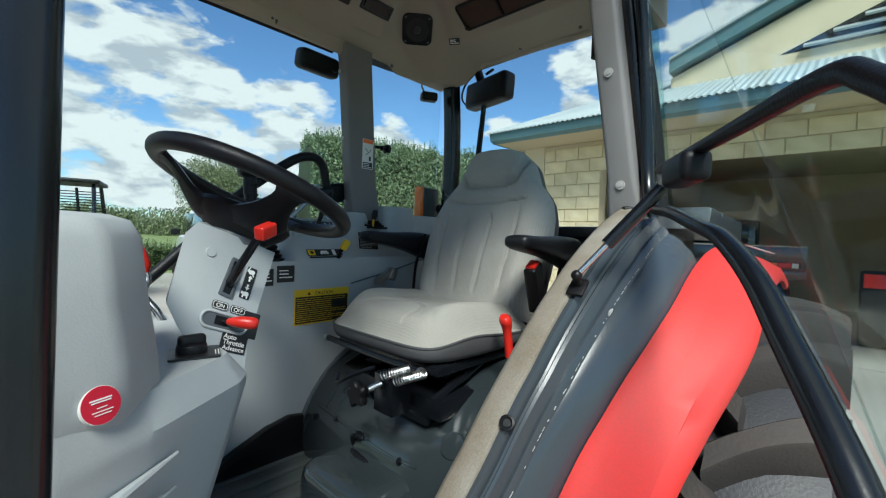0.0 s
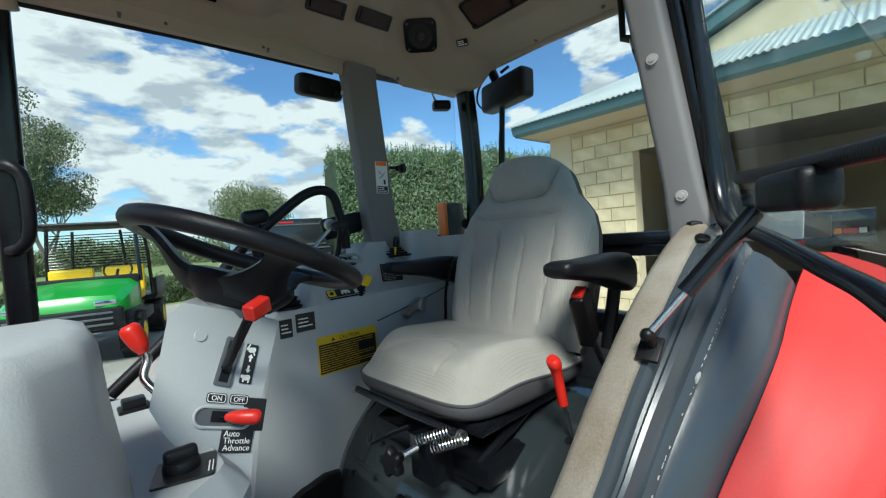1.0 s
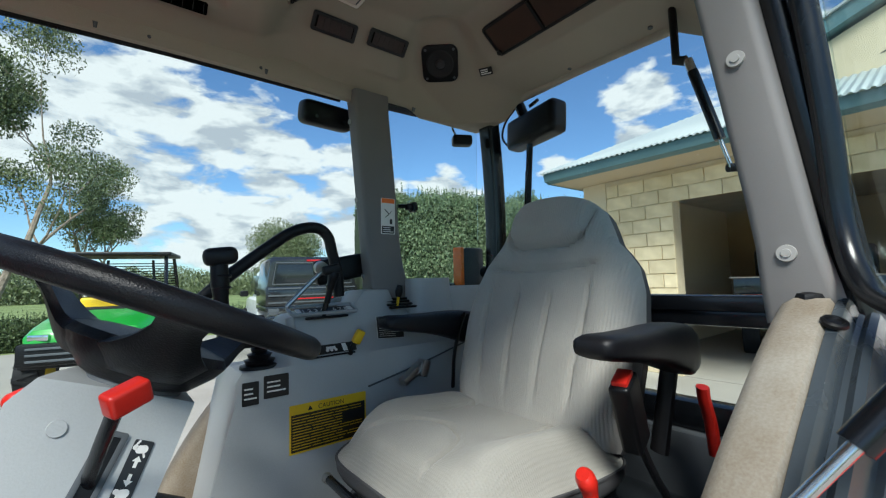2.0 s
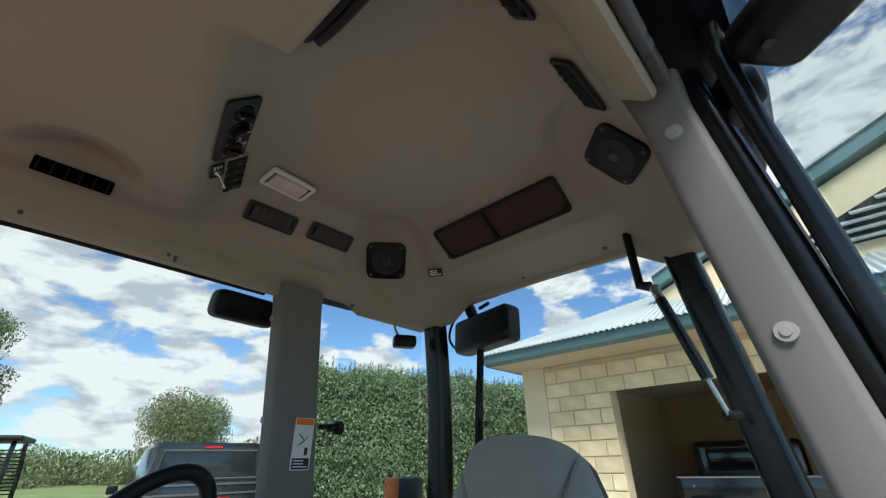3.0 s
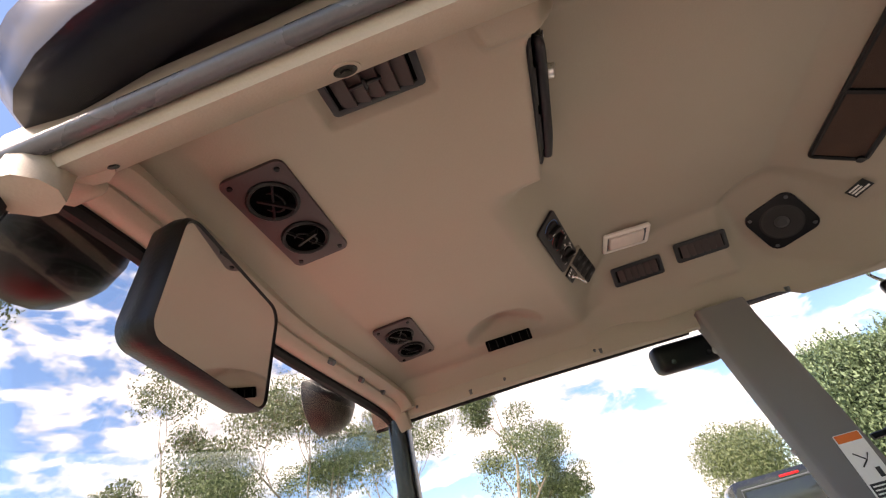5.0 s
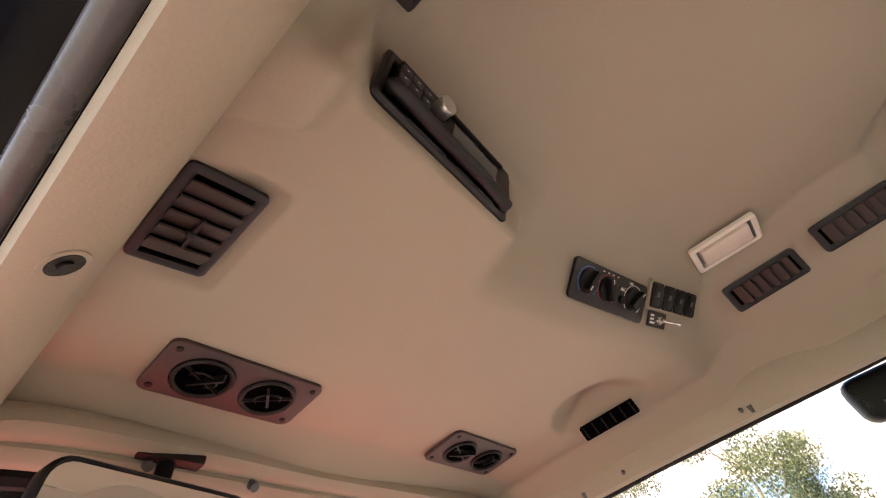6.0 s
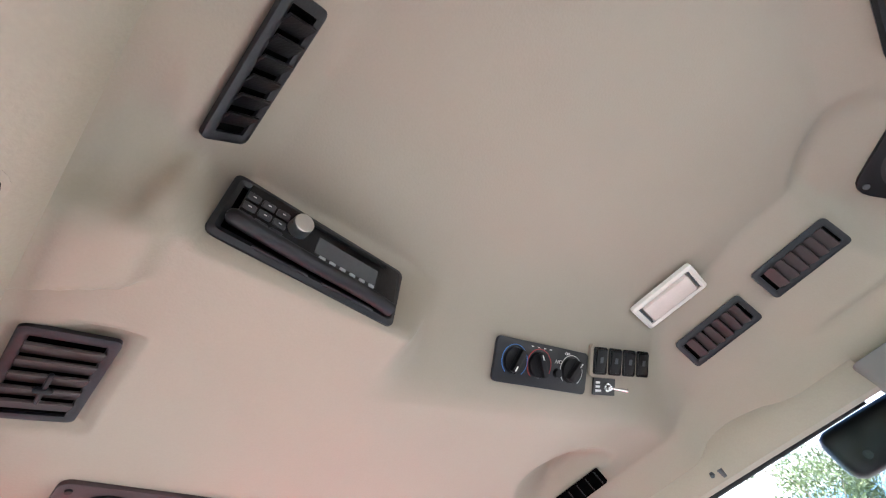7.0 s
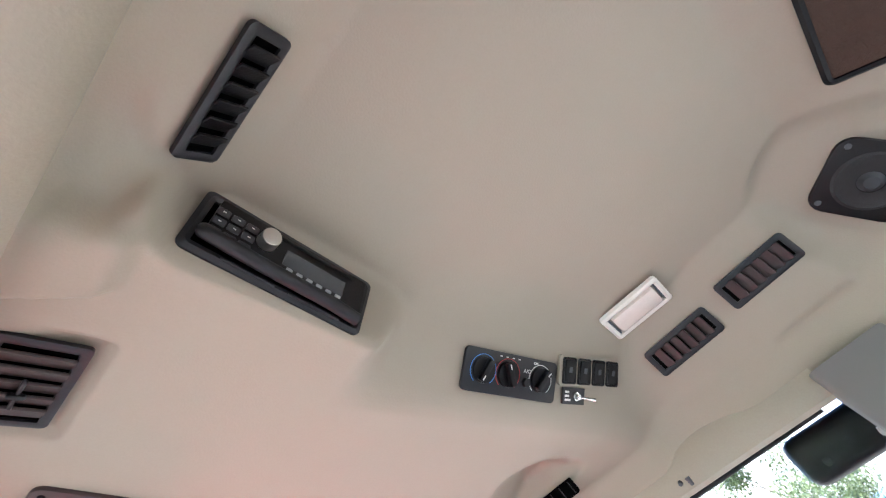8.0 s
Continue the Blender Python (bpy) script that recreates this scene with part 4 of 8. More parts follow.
# ================================================================ floor, gearbox cover, consoles
def floor_and_cover():
    bm = bmesh.new()
    add_box(bm, (-0.62, -0.52, 0.575), (0.98, 0.52, 0.615), 0.008)
    part("cab_floor", bm, GREY_DARK, tractor)
    bm = bmesh.new()
    add_box(bm, (-0.45, -0.40, 0.612), (0.30, 0.345, 0.624), 0.005)
    fm = part("floor_mat", bm, FLOOR_MAT, tractor, "ribbed grey rubber floor mat, dusty")
    for k in range(12):
        y = -0.36 + 0.06 * k
        bm = bmesh.new()
        add_box(bm, (-0.43, y, 0.622), (0.28, y + 0.022, 0.630), 0.003, 1)
        part("mat_rib", bm, FLOOR_MAT, fm)
    # rounded gearbox cover under the seat
    bm = bmesh.new()
    rings = []
    for y, g in ((-0.395, -0.03), (-0.385, 0.0), (-0.12, 0.006), (0.10, 0.006), (0.325, 0.0), (0.338, -0.02)):
        ring = [(0.99, y, 0.60)]
        for k in range(19):
            a = radians(180 - 150 * k / 18)
            ring.append((0.66 + (0.405 + g) * math.cos(a), y, 0.62 + (0.335 + g) * math.sin(a) ** 0.8 if k else 0.60))
        rings.append(ring)
    add_loft(bm, rings)
    cover = part("gearbox_cover", bm, CAST, tractor, "dark rounded gearbox cover under the seat")

    def on(deg, y, lift=0.0):
        a = radians(deg)
        return Vector((0.66 + (0.405 + lift) * math.cos(a), y, 0.62 + (0.335 + lift) * math.sin(a) ** 0.8))
    # side cover, bolted on with a joint, and the lip where the lower casting begins
    bm = bmesh.new()
    rings = []
    for y, g in ((-0.170, 0.004), (-0.173, 0.013), (-0.30, 0.014), (-0.325, 0.006)):
        rings.append([on(d, y, g) for d in range(176, 84, -4)] + [on(d, y, -0.02) for d in range(88, 180, 4)])
    add_loft(bm, rings)
    part("side_cover", bm, CAST, cover)
    bm = bmesh.new()
    add_tube(bm, smooth_path([on(157, 0.285, 0.002), on(158, 0.20, 0.002), on(160, 0.06, 0.002), on(161, -0.06, 0.002), on(160, -0.165, 0.002)], 6), 0.005, 8)
    part("casting_lip", bm, CAST, cover)
    bm = bmesh.new()
    add_tube(bm, [on(d, 0.235, 0.001) for d in range(158, 100, -5)], 0.004, 8)
    part("casting_rib", bm, CAST, cover)
    n = Vector((-0.85, -0.10, 0.5)).normalized()
    for p in (on(159, 0.169, 0.004), on(161, -0.11, 0.004), on(125, -0.186, 0.014), on(150, -0.286, 0.014), on(118, -0.290, 0.014), on(146, 0.19, 0.002), on(163, 0.27, 0.004)):
        b = bmesh.new()
        add_cyl(b, p - n * 0.006, p + n * 0.002, 0.0095, 0.0095, 14)
        add_cyl(b, p, p + n * 0.008, 0.006, 0.006, 6)
        part("bolt", b, BLACK_PAINT, cover)
    b = bmesh.new()
    p = on(147, -0.246, 0.010)
    add_cyl(b, p - n * 0.02, p + n * 0.012, 0.031, 0.029, 28, bevel=0.003)
    part("cover_boss", b, CAST, cover)
    # drain cock with a bright nut
    p = on(160, 0.034, 0.0)
    b = bmesh.new()
    add_cyl(b, p, p + n * 0.022, 0.008, 0.008, 6)
    part("cock_nut", b, CHROME, cover)
    b = bmesh.new()
    add_cyl(b, p + n * 0.014 + Vector((0, 0.018, 0)), p + n * 0.020 + Vector((0, -0.006, 0)), 0.011, 0.009, 14, bevel=0.002)
    add_tube(b, smooth_path([p + n * 0.02 + Vector((0, 0.016, 0)), p + n * 0.026 + Vector((0, 0.030, -0.012)), p + n * 0.012 + Vector((0, 0.036, -0.034))], 4), 0.0055, 8)
    part("valve_knob", b, BLACK, cover)
    bm = bmesh.new()
    add_box(bm, (0.125, -0.17, 0.58), (0.33, 0.12, 0.735), 0.062, 6)
    part("cover_front_box", bm, CAST, cover, "rounded step in front of the gearbox cover")
    bm = bmesh.new()
    add_box(bm, (0.20, -0.38, 0.58), (0.36, -0.13, 0.715), 0.045, 5)
    part("cover_side_box", bm, CAST, cover)
    bm = bmesh.new()
    add_tube(bm, smooth_path([(0.275, 0.11, 0.70), (0.245, 0.03, 0.735), (0.24, -0.06, 0.72), (0.235, -0.14, 0.70), (0.23, -0.22, 0.71)], 5), 0.008, 8)
    part("pipe", bm, BLACK, cover)


floor_and_cover()


def right_console():
    """Moulded side console with its lower shelf and the raised part behind."""
    bm = bmesh.new()
    rings = []
    n = 60
    for i in range(n + 1):
        q = i / n
        x = 0.120 + (0.945 - 0.120) * q
        shelf = 1.207 + 0.02 * smoothstep(0.25, 0.5, x) - 0.02 * smoothstep(0.135, 0.12, x)
        top = 1.318 + 0.012 * smoothstep(0.24, 0.40, x) + 0.045 * smoothstep(0.42, 0.47, x) - 0.052 * smoothstep(0.545, 0.575, x) + 0.04 * smoothstep(0.62, 0.70, x)
        rise = smoothstep(0.185, 0.27, x)
        top = shelf + (top - shelf) * rise
        foot = 0.615 + 0.0 * x
        dx = (x - 0.64) / 0.39
        if abs(dx) < 1:
            foot = max(foot, 0.62 + 0.345 * math.sqrt(1 - dx * dx))
        y0 = 0.337
        edge = 0.345 + 0.02 * smoothstep(0.30, 0.60, x)
        ring = [(x, 0.545, foot), (x, y0, foot), (x, y0, (foot + shelf) / 2), (x, y0, shelf - 0.035), (x, y0 + 0.006, shelf - 0.010), (x, edge, shelf),
                (x, edge + 0.028, shelf + 0.30 * (top - shelf)), (x, edge + 0.045, shelf + 0.75 * (top - shelf)), (x, edge + 0.060, top - 0.004), (x, edge + 0.085, top), (x, 0.53, top - 0.004), (x, 0.545, top - 0.02)]
        rings.append([(a - 0.11 * smoothstep(0.262, 0.12, x) * smoothstep(1.13, 0.72, c), b, c) for a, b, c in ring])
    add_loft(bm, rings)
    con = part("side_console", bm, GREY, tractor, "grey moulded side console with levers and stickers", smooth=35)
    # bead along the arch over the gearbox cover
    bm = bmesh.new()
    add_tube(bm, [(0.64 + 0.392 * math.cos(radians(a)), 0.338, 0.62 + 0.347 * math.sin(radians(a))) for a in range(180, 60, -5)], 0.008, 8)
    part("arch_bead", bm, GREY_DARK, con)
    bm = bmesh.new()
    add_cyl(bm, (0.272, 0.33, 0.693), (0.268, 0.318, 0.693), 0.010, 0.010, 6)
    part("bolt", bm, STEEL, con)
    bm = bmesh.new()
    add_prism(bm, [(-0.04, 0.625), (-0.04, 0.645), (0.06, 0.694), (0.15, 0.732), (0.215, 0.748), (0.258, 0.742), (0.258, 0.625)], "y", 0.312, 0.3365, 0.006)
    part("rubber_edge", bm, BLACK, con, "black rubber edging at the foot of the console")
    bm = bmesh.new()
    add_tube(bm, [(0.43, 0.3335, 1.130), (0.60, 0.3335, 1.165), (0.80, 0.3335, 1.215)], 0.0025, 6)
    part("seam", bm, GREY_DARK, con)
    # yellow warning sticker
    m = basis((0.326, 0.3362, 1.066), (1, 0, 0), (0, -1, 0))
    bm = bmesh.new()
    add_plate(bm, m, 0.192, 0.108, 0.002, 0.0008)
    st = part("caution_sticker", bm, YELLOW_LABEL, tractor, "yellow caution sticker with lines of black print")
    bm = bmesh.new()
    add_plate(bm, m @ pose(0, -0.009, 0.0009), 0.184, 0.082, 0.001, 0.0004)
    part("sticker_field", bm, BLACK_LABEL, st)
    bm = bmesh.new()
    bars(bm, m @ pose(-0.002, -0.009, 0.0014), 0.174, 0.076, 12, 0.42, 0.0003, random.Random(5))
    part("sticker_print", bm, YELLOW_LABEL, st)
    lettering("caution_word", "CAUTION", m @ pose(0.004, 0.0365, 0.001), 0.0145, BLACK_LABEL, st, "CENTER")
    b = bmesh.new()
    v3 = [b.verts.new(m @ Vector(q)) for q in ((-0.054, 0.037, 0.0012), (-0.042, 0.037, 0.0012), (-0.048, 0.047, 0.0012))]
    b.faces.new(v3)
    part("warning_triangle", b, BLACK_LABEL, st)
    # black notice further back
    m = basis((0.505, 0.3475, 1.272), (1, 0, -0.05), (0, -0.97, 0.25))
    bm = bmesh.new()
    add_plate(bm, m, 0.082, 0.060, 0.002, 0.0008)
    st = part("notice_sticker", bm, WHITE_LABEL, tractor, "black notice sticker with fine white print")
    bm = bmesh.new()
    add_plate(bm, m @ pose(0, 0, 0.0009), 0.0805, 0.0585, 0.001, 0.0004)
    part("sticker_field", bm, BLACK_LABEL, st)
    bm = bmesh.new()
    bars(bm, m @ pose(0, -0.003, 0.0014), 0.070, 0.046, 9, 0.28, 0.0003, random.Random(9))
    part("sticker_print", bm, WHITE_LABEL, st)
    # front lever with rubber boot, and its diagrams
    bm = bmesh.new()
    prof = [(0.040, 1.200), (0.038, 1.214), (0.027, 1.217), (0.031, 1.226), (0.021, 1.229), (0.025, 1.238), (0.015, 1.242), (0.018, 1.250), (0.010, 1.258)]
    add_loft(bm, [[(0.180 + 1.1 * r * math.cos(a), 0.388 + r * math.sin(a), z) for a in [2 * math.pi * k / 20 for k in range(20)]] for r, z in prof])
    part("lever_boot", bm, BLACK, con, "black rubber bellows")
    bm = bmesh.new()
    add_tube(bm, smooth_path([(0.18, 0.388, 1.245), (0.165, 0.37, 1.262), (0.14, 0.35, 1.268)], 4), 0.006, 8)
    part("lever", bm, BLACK_PAINT, con)
    for x, w in ((0.148, 0.034), (0.202, 0.054)):
        m = basis((x, 0.3365, 1.163 + (0.008 if x > 0.16 else 0)), (1, 0, 0), (0, -1, 0))
        bm = bmesh.new()
        add_plate(bm, m, w, 0.049, 0.002, 0.0008)
        st = part("diagram_sticker", bm, BLACK_LABEL, tractor, "small black shift diagram sticker")
        bm = bmesh.new()
        bars(bm, m @ pose(0, 0, 0.0009), w * 0.75, 0.030, 3, 0.5)
        part("sticker_print", bm, WHITE_LABEL, st)
    # yellow knob in its slot with the pictogram strip
    m = basis((0.345, 0.360, 1.232), (1, 0, 0.02), (0, -0.75, 0.66))
    bm = bmesh.new()
    add_plate(bm, m, 0.125, 0.026, 0.002, 0.0012)
    st = part("pictogram_strip", bm, BLACK_LABEL, tractor, "strip of yellow, black and white pictograms")
    for x, w, mt_ in ((-0.048, 0.024, YELLOW_LABEL), (-0.004, 0.034, BLACK_LABEL), (0.032, 0.012, WHITE_LABEL)):
        bm = bmesh.new()
        add_plate(bm, m @ pose(x, 0, 0.0012), w, 0.022, 0.001, 0.0004)
        part("pictogram", bm, mt_, st)
    bm = bmesh.new()
    for k in range(3):
        add_cyl(bm, m @ Vector((-0.015 + 0.011 * k, -0.004, 0.0012)), m @ Vector((-0.015 + 0.011 * k, -0.004, 0.0022)), 0.0042, 0.0042, 12)
    vs = add_box(bm, (-0.016, -0.002, 0.0014), (0.008, 0.006, 0.0022))
    bmesh.ops.transform(bm, matrix=m, verts=vs)
    part("pictogram_mark", bm, WHITE_LABEL, st)
    bm = bmesh.new()
    add_cyl(bm, m @ Vector((-0.048, 0, 0.001)), m @ Vector((-0.048, 0, 0.0022)), 0.006, 0.006, 16)
    part("pictogram_mark", bm, BLACK_LABEL, st)
    bm = bmesh.new()
    vs = add_box(bm, (-0.060, -0.021, 0.0), (0.055, -0.017, 0.002))
    bmesh.ops.transform(bm, matrix=m, verts=vs)
    part("lever_slot", bm, BLACK, con)
    bm = bmesh.new()
    add_tube(bm, [(0.385, 0.345, 1.215), (0.388, 0.338, 1.235), (0.395, 0.334, 1.248)], 0.006, 8)
    lv = part("range_lever", bm, BLACK, con)
    bm = bmesh.new()
    vs = add_box(bm, (-0.011, -0.008, -0.018), (0.011, 0.008, 0.018), 0.005)
    bmesh.ops.transform(bm, matrix=pose(0.402, 0.332, 1.258, 15, 25, 0), verts=vs)
    part("yellow_knob", bm, YELLOW, con, "yellow lever knob")
    # numbered gate with its lever
    m = basis((0.342, 0.412, 1.327), (1, 0, 0.04), (0, -0.42, 0.9))
    bm = bmesh.new()
    add_frame(bm, m, 0.185, 0.052, 0.012, 0.008, 0.006)
    part("numbered_gate", bm, GREY, con, "lever gate with white numbers")
    bm = bmesh.new()
    add_plate(bm, m @ pose(0.004, -0.004, 0.0), 0.155, 0.026, 0.002, 0.002)
    part("number_strip", bm, BLACK_LABEL, con)
    for k, ch in enumerate("1234 678"):
        if ch != " ":
            lettering("number", ch, m @ pose(-0.054 + 0.0165 * k, -0.012, 0.0024), 0.020, WHITE_LABEL, con, "CENTER")
    bm = bmesh.new()
    for x in (-0.067, 0.073):
        add_plate(bm, m @ pose(x, -0.004, 0.002), 0.013, 0.020, 0.001, 0.0006)
    part("gate_mark", bm, WHITE_LABEL, con)
    bm = bmesh.new()
    add_plate(bm, m @ pose(0.0, -0.033, -0.006), 0.115, 0.006, 0.002, 0.004)
    part("gate_slot", bm, BLACK, con)
    bm = bmesh.new()
    add_tube(bm, [(0.340, 0.405, 1.310), (0.345, 0.392, 1.352)], 0.007, 8)
    part("lever_stem", bm, BLACK_PAINT, con)
    bm = bmesh.new()
    add_tube(bm, smooth_path([(0.345, 0.392, 1.345), (0.350, 0.380, 1.385), (0.356, 0.366, 1.425)], 5), [0.010] * 5 + [0.014] * 3 + [0.017, 0.018, 0.015], 12, flat=0.8)
    part("lever_grip", bm, BLACK_SOFT, con, "black gear lever grip")
    bm = bmesh.new()
    vs = add_box(bm, (-0.026, -0.012, -0.012), (0.020, 0.012, 0.012), 0.008, 3)
    bmesh.ops.transform(bm, matrix=pose(0.350, 0.366, 1.430, 0, -12, -10), verts=vs)
    part("lever_head", bm, BLACK_SOFT, con)
    bm = bmesh.new()
    add_cyl(bm, (0.240, 0.356, 1.285), (0.236, 0.352, 1.318), 0.013, 0.010, 16, bevel=0.003)
    part("side_knob", bm, GREY, con)
    # louvres, small lever, cup bin
    for k in range(4):
        bm = bmesh.new()
        vs = add_box(bm, (-0.048, -0.0035, 0.0), (0.048, 0.0035, 0.006), 0.001, 1)
        bmesh.ops.transform(bm, matrix=pose(0.575, 0.386 + 0.013 * k, 1.318 + 0.0075 * k, 25, 0, 0), verts=vs)
        part("louvre", bm, BLACK, con)
    bm = bmesh.new()
    add_tube(bm, [(0.560, 0.398, 1.315), (0.562, 0.392, 1.352)], 0.004, 8)
    part("small_lever", bm, YELLOW, con)
    bm = bmesh.new()
    add_tube(bm, [(0.562, 0.393, 1.350), (0.564, 0.391, 1.366), (0.566, 0.389, 1.384)], [0.009, 0.0115, 0.008], 12)
    part("small_lever_knob", bm, BLACK, con)
    bm = bmesh.new()
    o = [(x * 0.075, y * 0.055) for x, y in [(math.copysign(abs(math.cos(a)) ** 0.6, math.cos(a)), math.copysign(abs(math.sin(a)) ** 0.6, math.sin(a))) for a in [2 * math.pi * k / 28 for k in range(28)]]]
    add_loft(bm, [[(0.685 + x * f, 0.425 + y * f, z) for x, y in o] for f, z in ((1.08, 1.30), (1.0, 1.34), (0.97, 1.398), (0.95, 1.402), (0.90, 1.398), (0.86, 1.33))])
    part("cup_bin", bm, GREY, con, "grey moulded bin on the console")
    bm = bmesh.new()
    o = [(x * 0.12, y * 0.055) for x, y in [(math.copysign(abs(math.cos(a)) ** 0.5, math.cos(a)), math.copysign(abs(math.sin(a)) ** 0.5, math.sin(a))) for a in [2 * math.pi * k / 28 for k in range(28)]]]
    add_loft(bm, [[(0.845 + x * f, 0.425 + y * f, z) for x, y in o] for f, z in ((1.05, 1.29), (1.0, 1.35), (0.98, 1.372), (0.94, 1.375), (0.90, 1.35))])
    part("rear_tray", bm, GREY, con)
    # seat belt latch bracket below
    bm = bmesh.new()
    vs = add_box(bm, (-0.040, -0.012, -0.010), (0.040, 0.012, 0.010), 0.004)
    bmesh.ops.transform(bm, matrix=pose(0.545, 0.305, 1.150, 0, -28, 8), verts=vs)
    vs = add_box(bm, (-0.012, -0.016, -0.022), (0.012, 0.016, 0.022), 0.004)
    bmesh.ops.transform(bm, matrix=pose(0.580, 0.305, 1.158, 0, 20, 0), verts=vs)
    part("latch", bm, STEEL, con, "bare metal latch")


right_console()


def joystick():
    bm = bmesh.new()
    add_tube(bm, smooth_path([(0.115, 0.335, 1.262), (0.095, 0.310, 1.272), (0.088, 0.303, 1.30), (0.086, 0.302, 1.33)], 4), 0.011, 10)
    j = part("loader_joystick", bm, BLACK_PAINT, tractor, "black loader joystick with a moulded grip")
    bm = bmesh.new()
    add_tube(bm, [(0.086, 0.302, 1.325), (0.085, 0.301, 1.345), (0.082, 0.300, 1.37), (0.080, 0.300, 1.40), (0.078, 0.300, 1.44)], [0.0115, 0.0135, 0.014, 0.0175, 0.0165], 14)
    for z in (1.392, 1.415):
        add_tube(bm, [(0.0825 + 0.0165 * math.cos(a), 0.3005 + 0.0165 * math.sin(a), z) for a in [2 * math.pi * k / 18 for k in range(18)]], 0.003, 6, closed=True)
    part("grip", bm, BLACK_SOFT, j)
    bm = bmesh.new()
    vs = add_box(bm, (-0.034, -0.024, -0.018), (0.030, 0.024, 0.018), 0.0175, 5)
    bmesh.ops.transform(bm, matrix=pose(0.082, 0.298, 1.455, 0, -6, -8), verts=vs)
    part("grip_head", bm, BLACK_SOFT, j)
    bm = bmesh.new()
    add_box(bm, (0.085, 0.305, 1.262), (0.180, 0.372, 1.312), 0.018, 3)
    add_cyl(bm, (0.135, 0.332, 1.310), (0.136, 0.330, 1.320), 0.010, 0.008, 14)
    part("joystick_box", bm, BLACK, j)
    # grab loop beside the far door
    bm = bmesh.new()
    pts = smooth_path([(-0.215, 0.45, 1.075), (-0.10, 0.44, 1.178), (0.00, 0.425, 1.285), (0.045, 0.412, 1.345), (0.10, 0.405, 1.402), (0.19, 0.402, 1.475), (0.262, 0.400, 1.525), (0.318, 0.400, 1.538), (0.352, 0.402, 1.518), (0.366, 0.405, 1.475), (0.384, 0.412, 1.415), (0.39, 0.418, 1.36)], 6)
    add_tube(bm, pts, 0.0145, 12)
    part("grab_loop", bm, BLACK_SOFT, tractor, "bent black grab rail")
    bm = bmesh.new()
    add_tube(bm, [(0.245, 0.40, 1.34), (0.30, 0.395, 1.395), (0.335, 0.39, 1.428)], 0.006, 8)
    add_cyl(bm, (0.330, 0.385, 1.432), (0.332, 0.405, 1.436), 0.017, 0.017, 16)
    part("latch_arm", bm, STEEL, tractor)
    bm = bmesh.new()
    vs = add_box(bm, (-0.075, -0.015, -0.035), (0.075, 0.015, 0.035), 0.012, 3)
    bmesh.ops.transform(bm, matrix=pose(0.430, 0.50, 1.435, 0, -10, 0), verts=vs)
    part("door_latch_housing", bm, BLACK, tractor, "black door latch housing")
    bm = bmesh.new()
    add_tube(bm, [(-0.33, 0.455, 1.10), (-0.10, 0.46, 1.00), (0.04, 0.45, 0.93)], 0.014, 10)
    part("door_lower_tube", bm, BLACK_PAINT, tractor)


joystick()


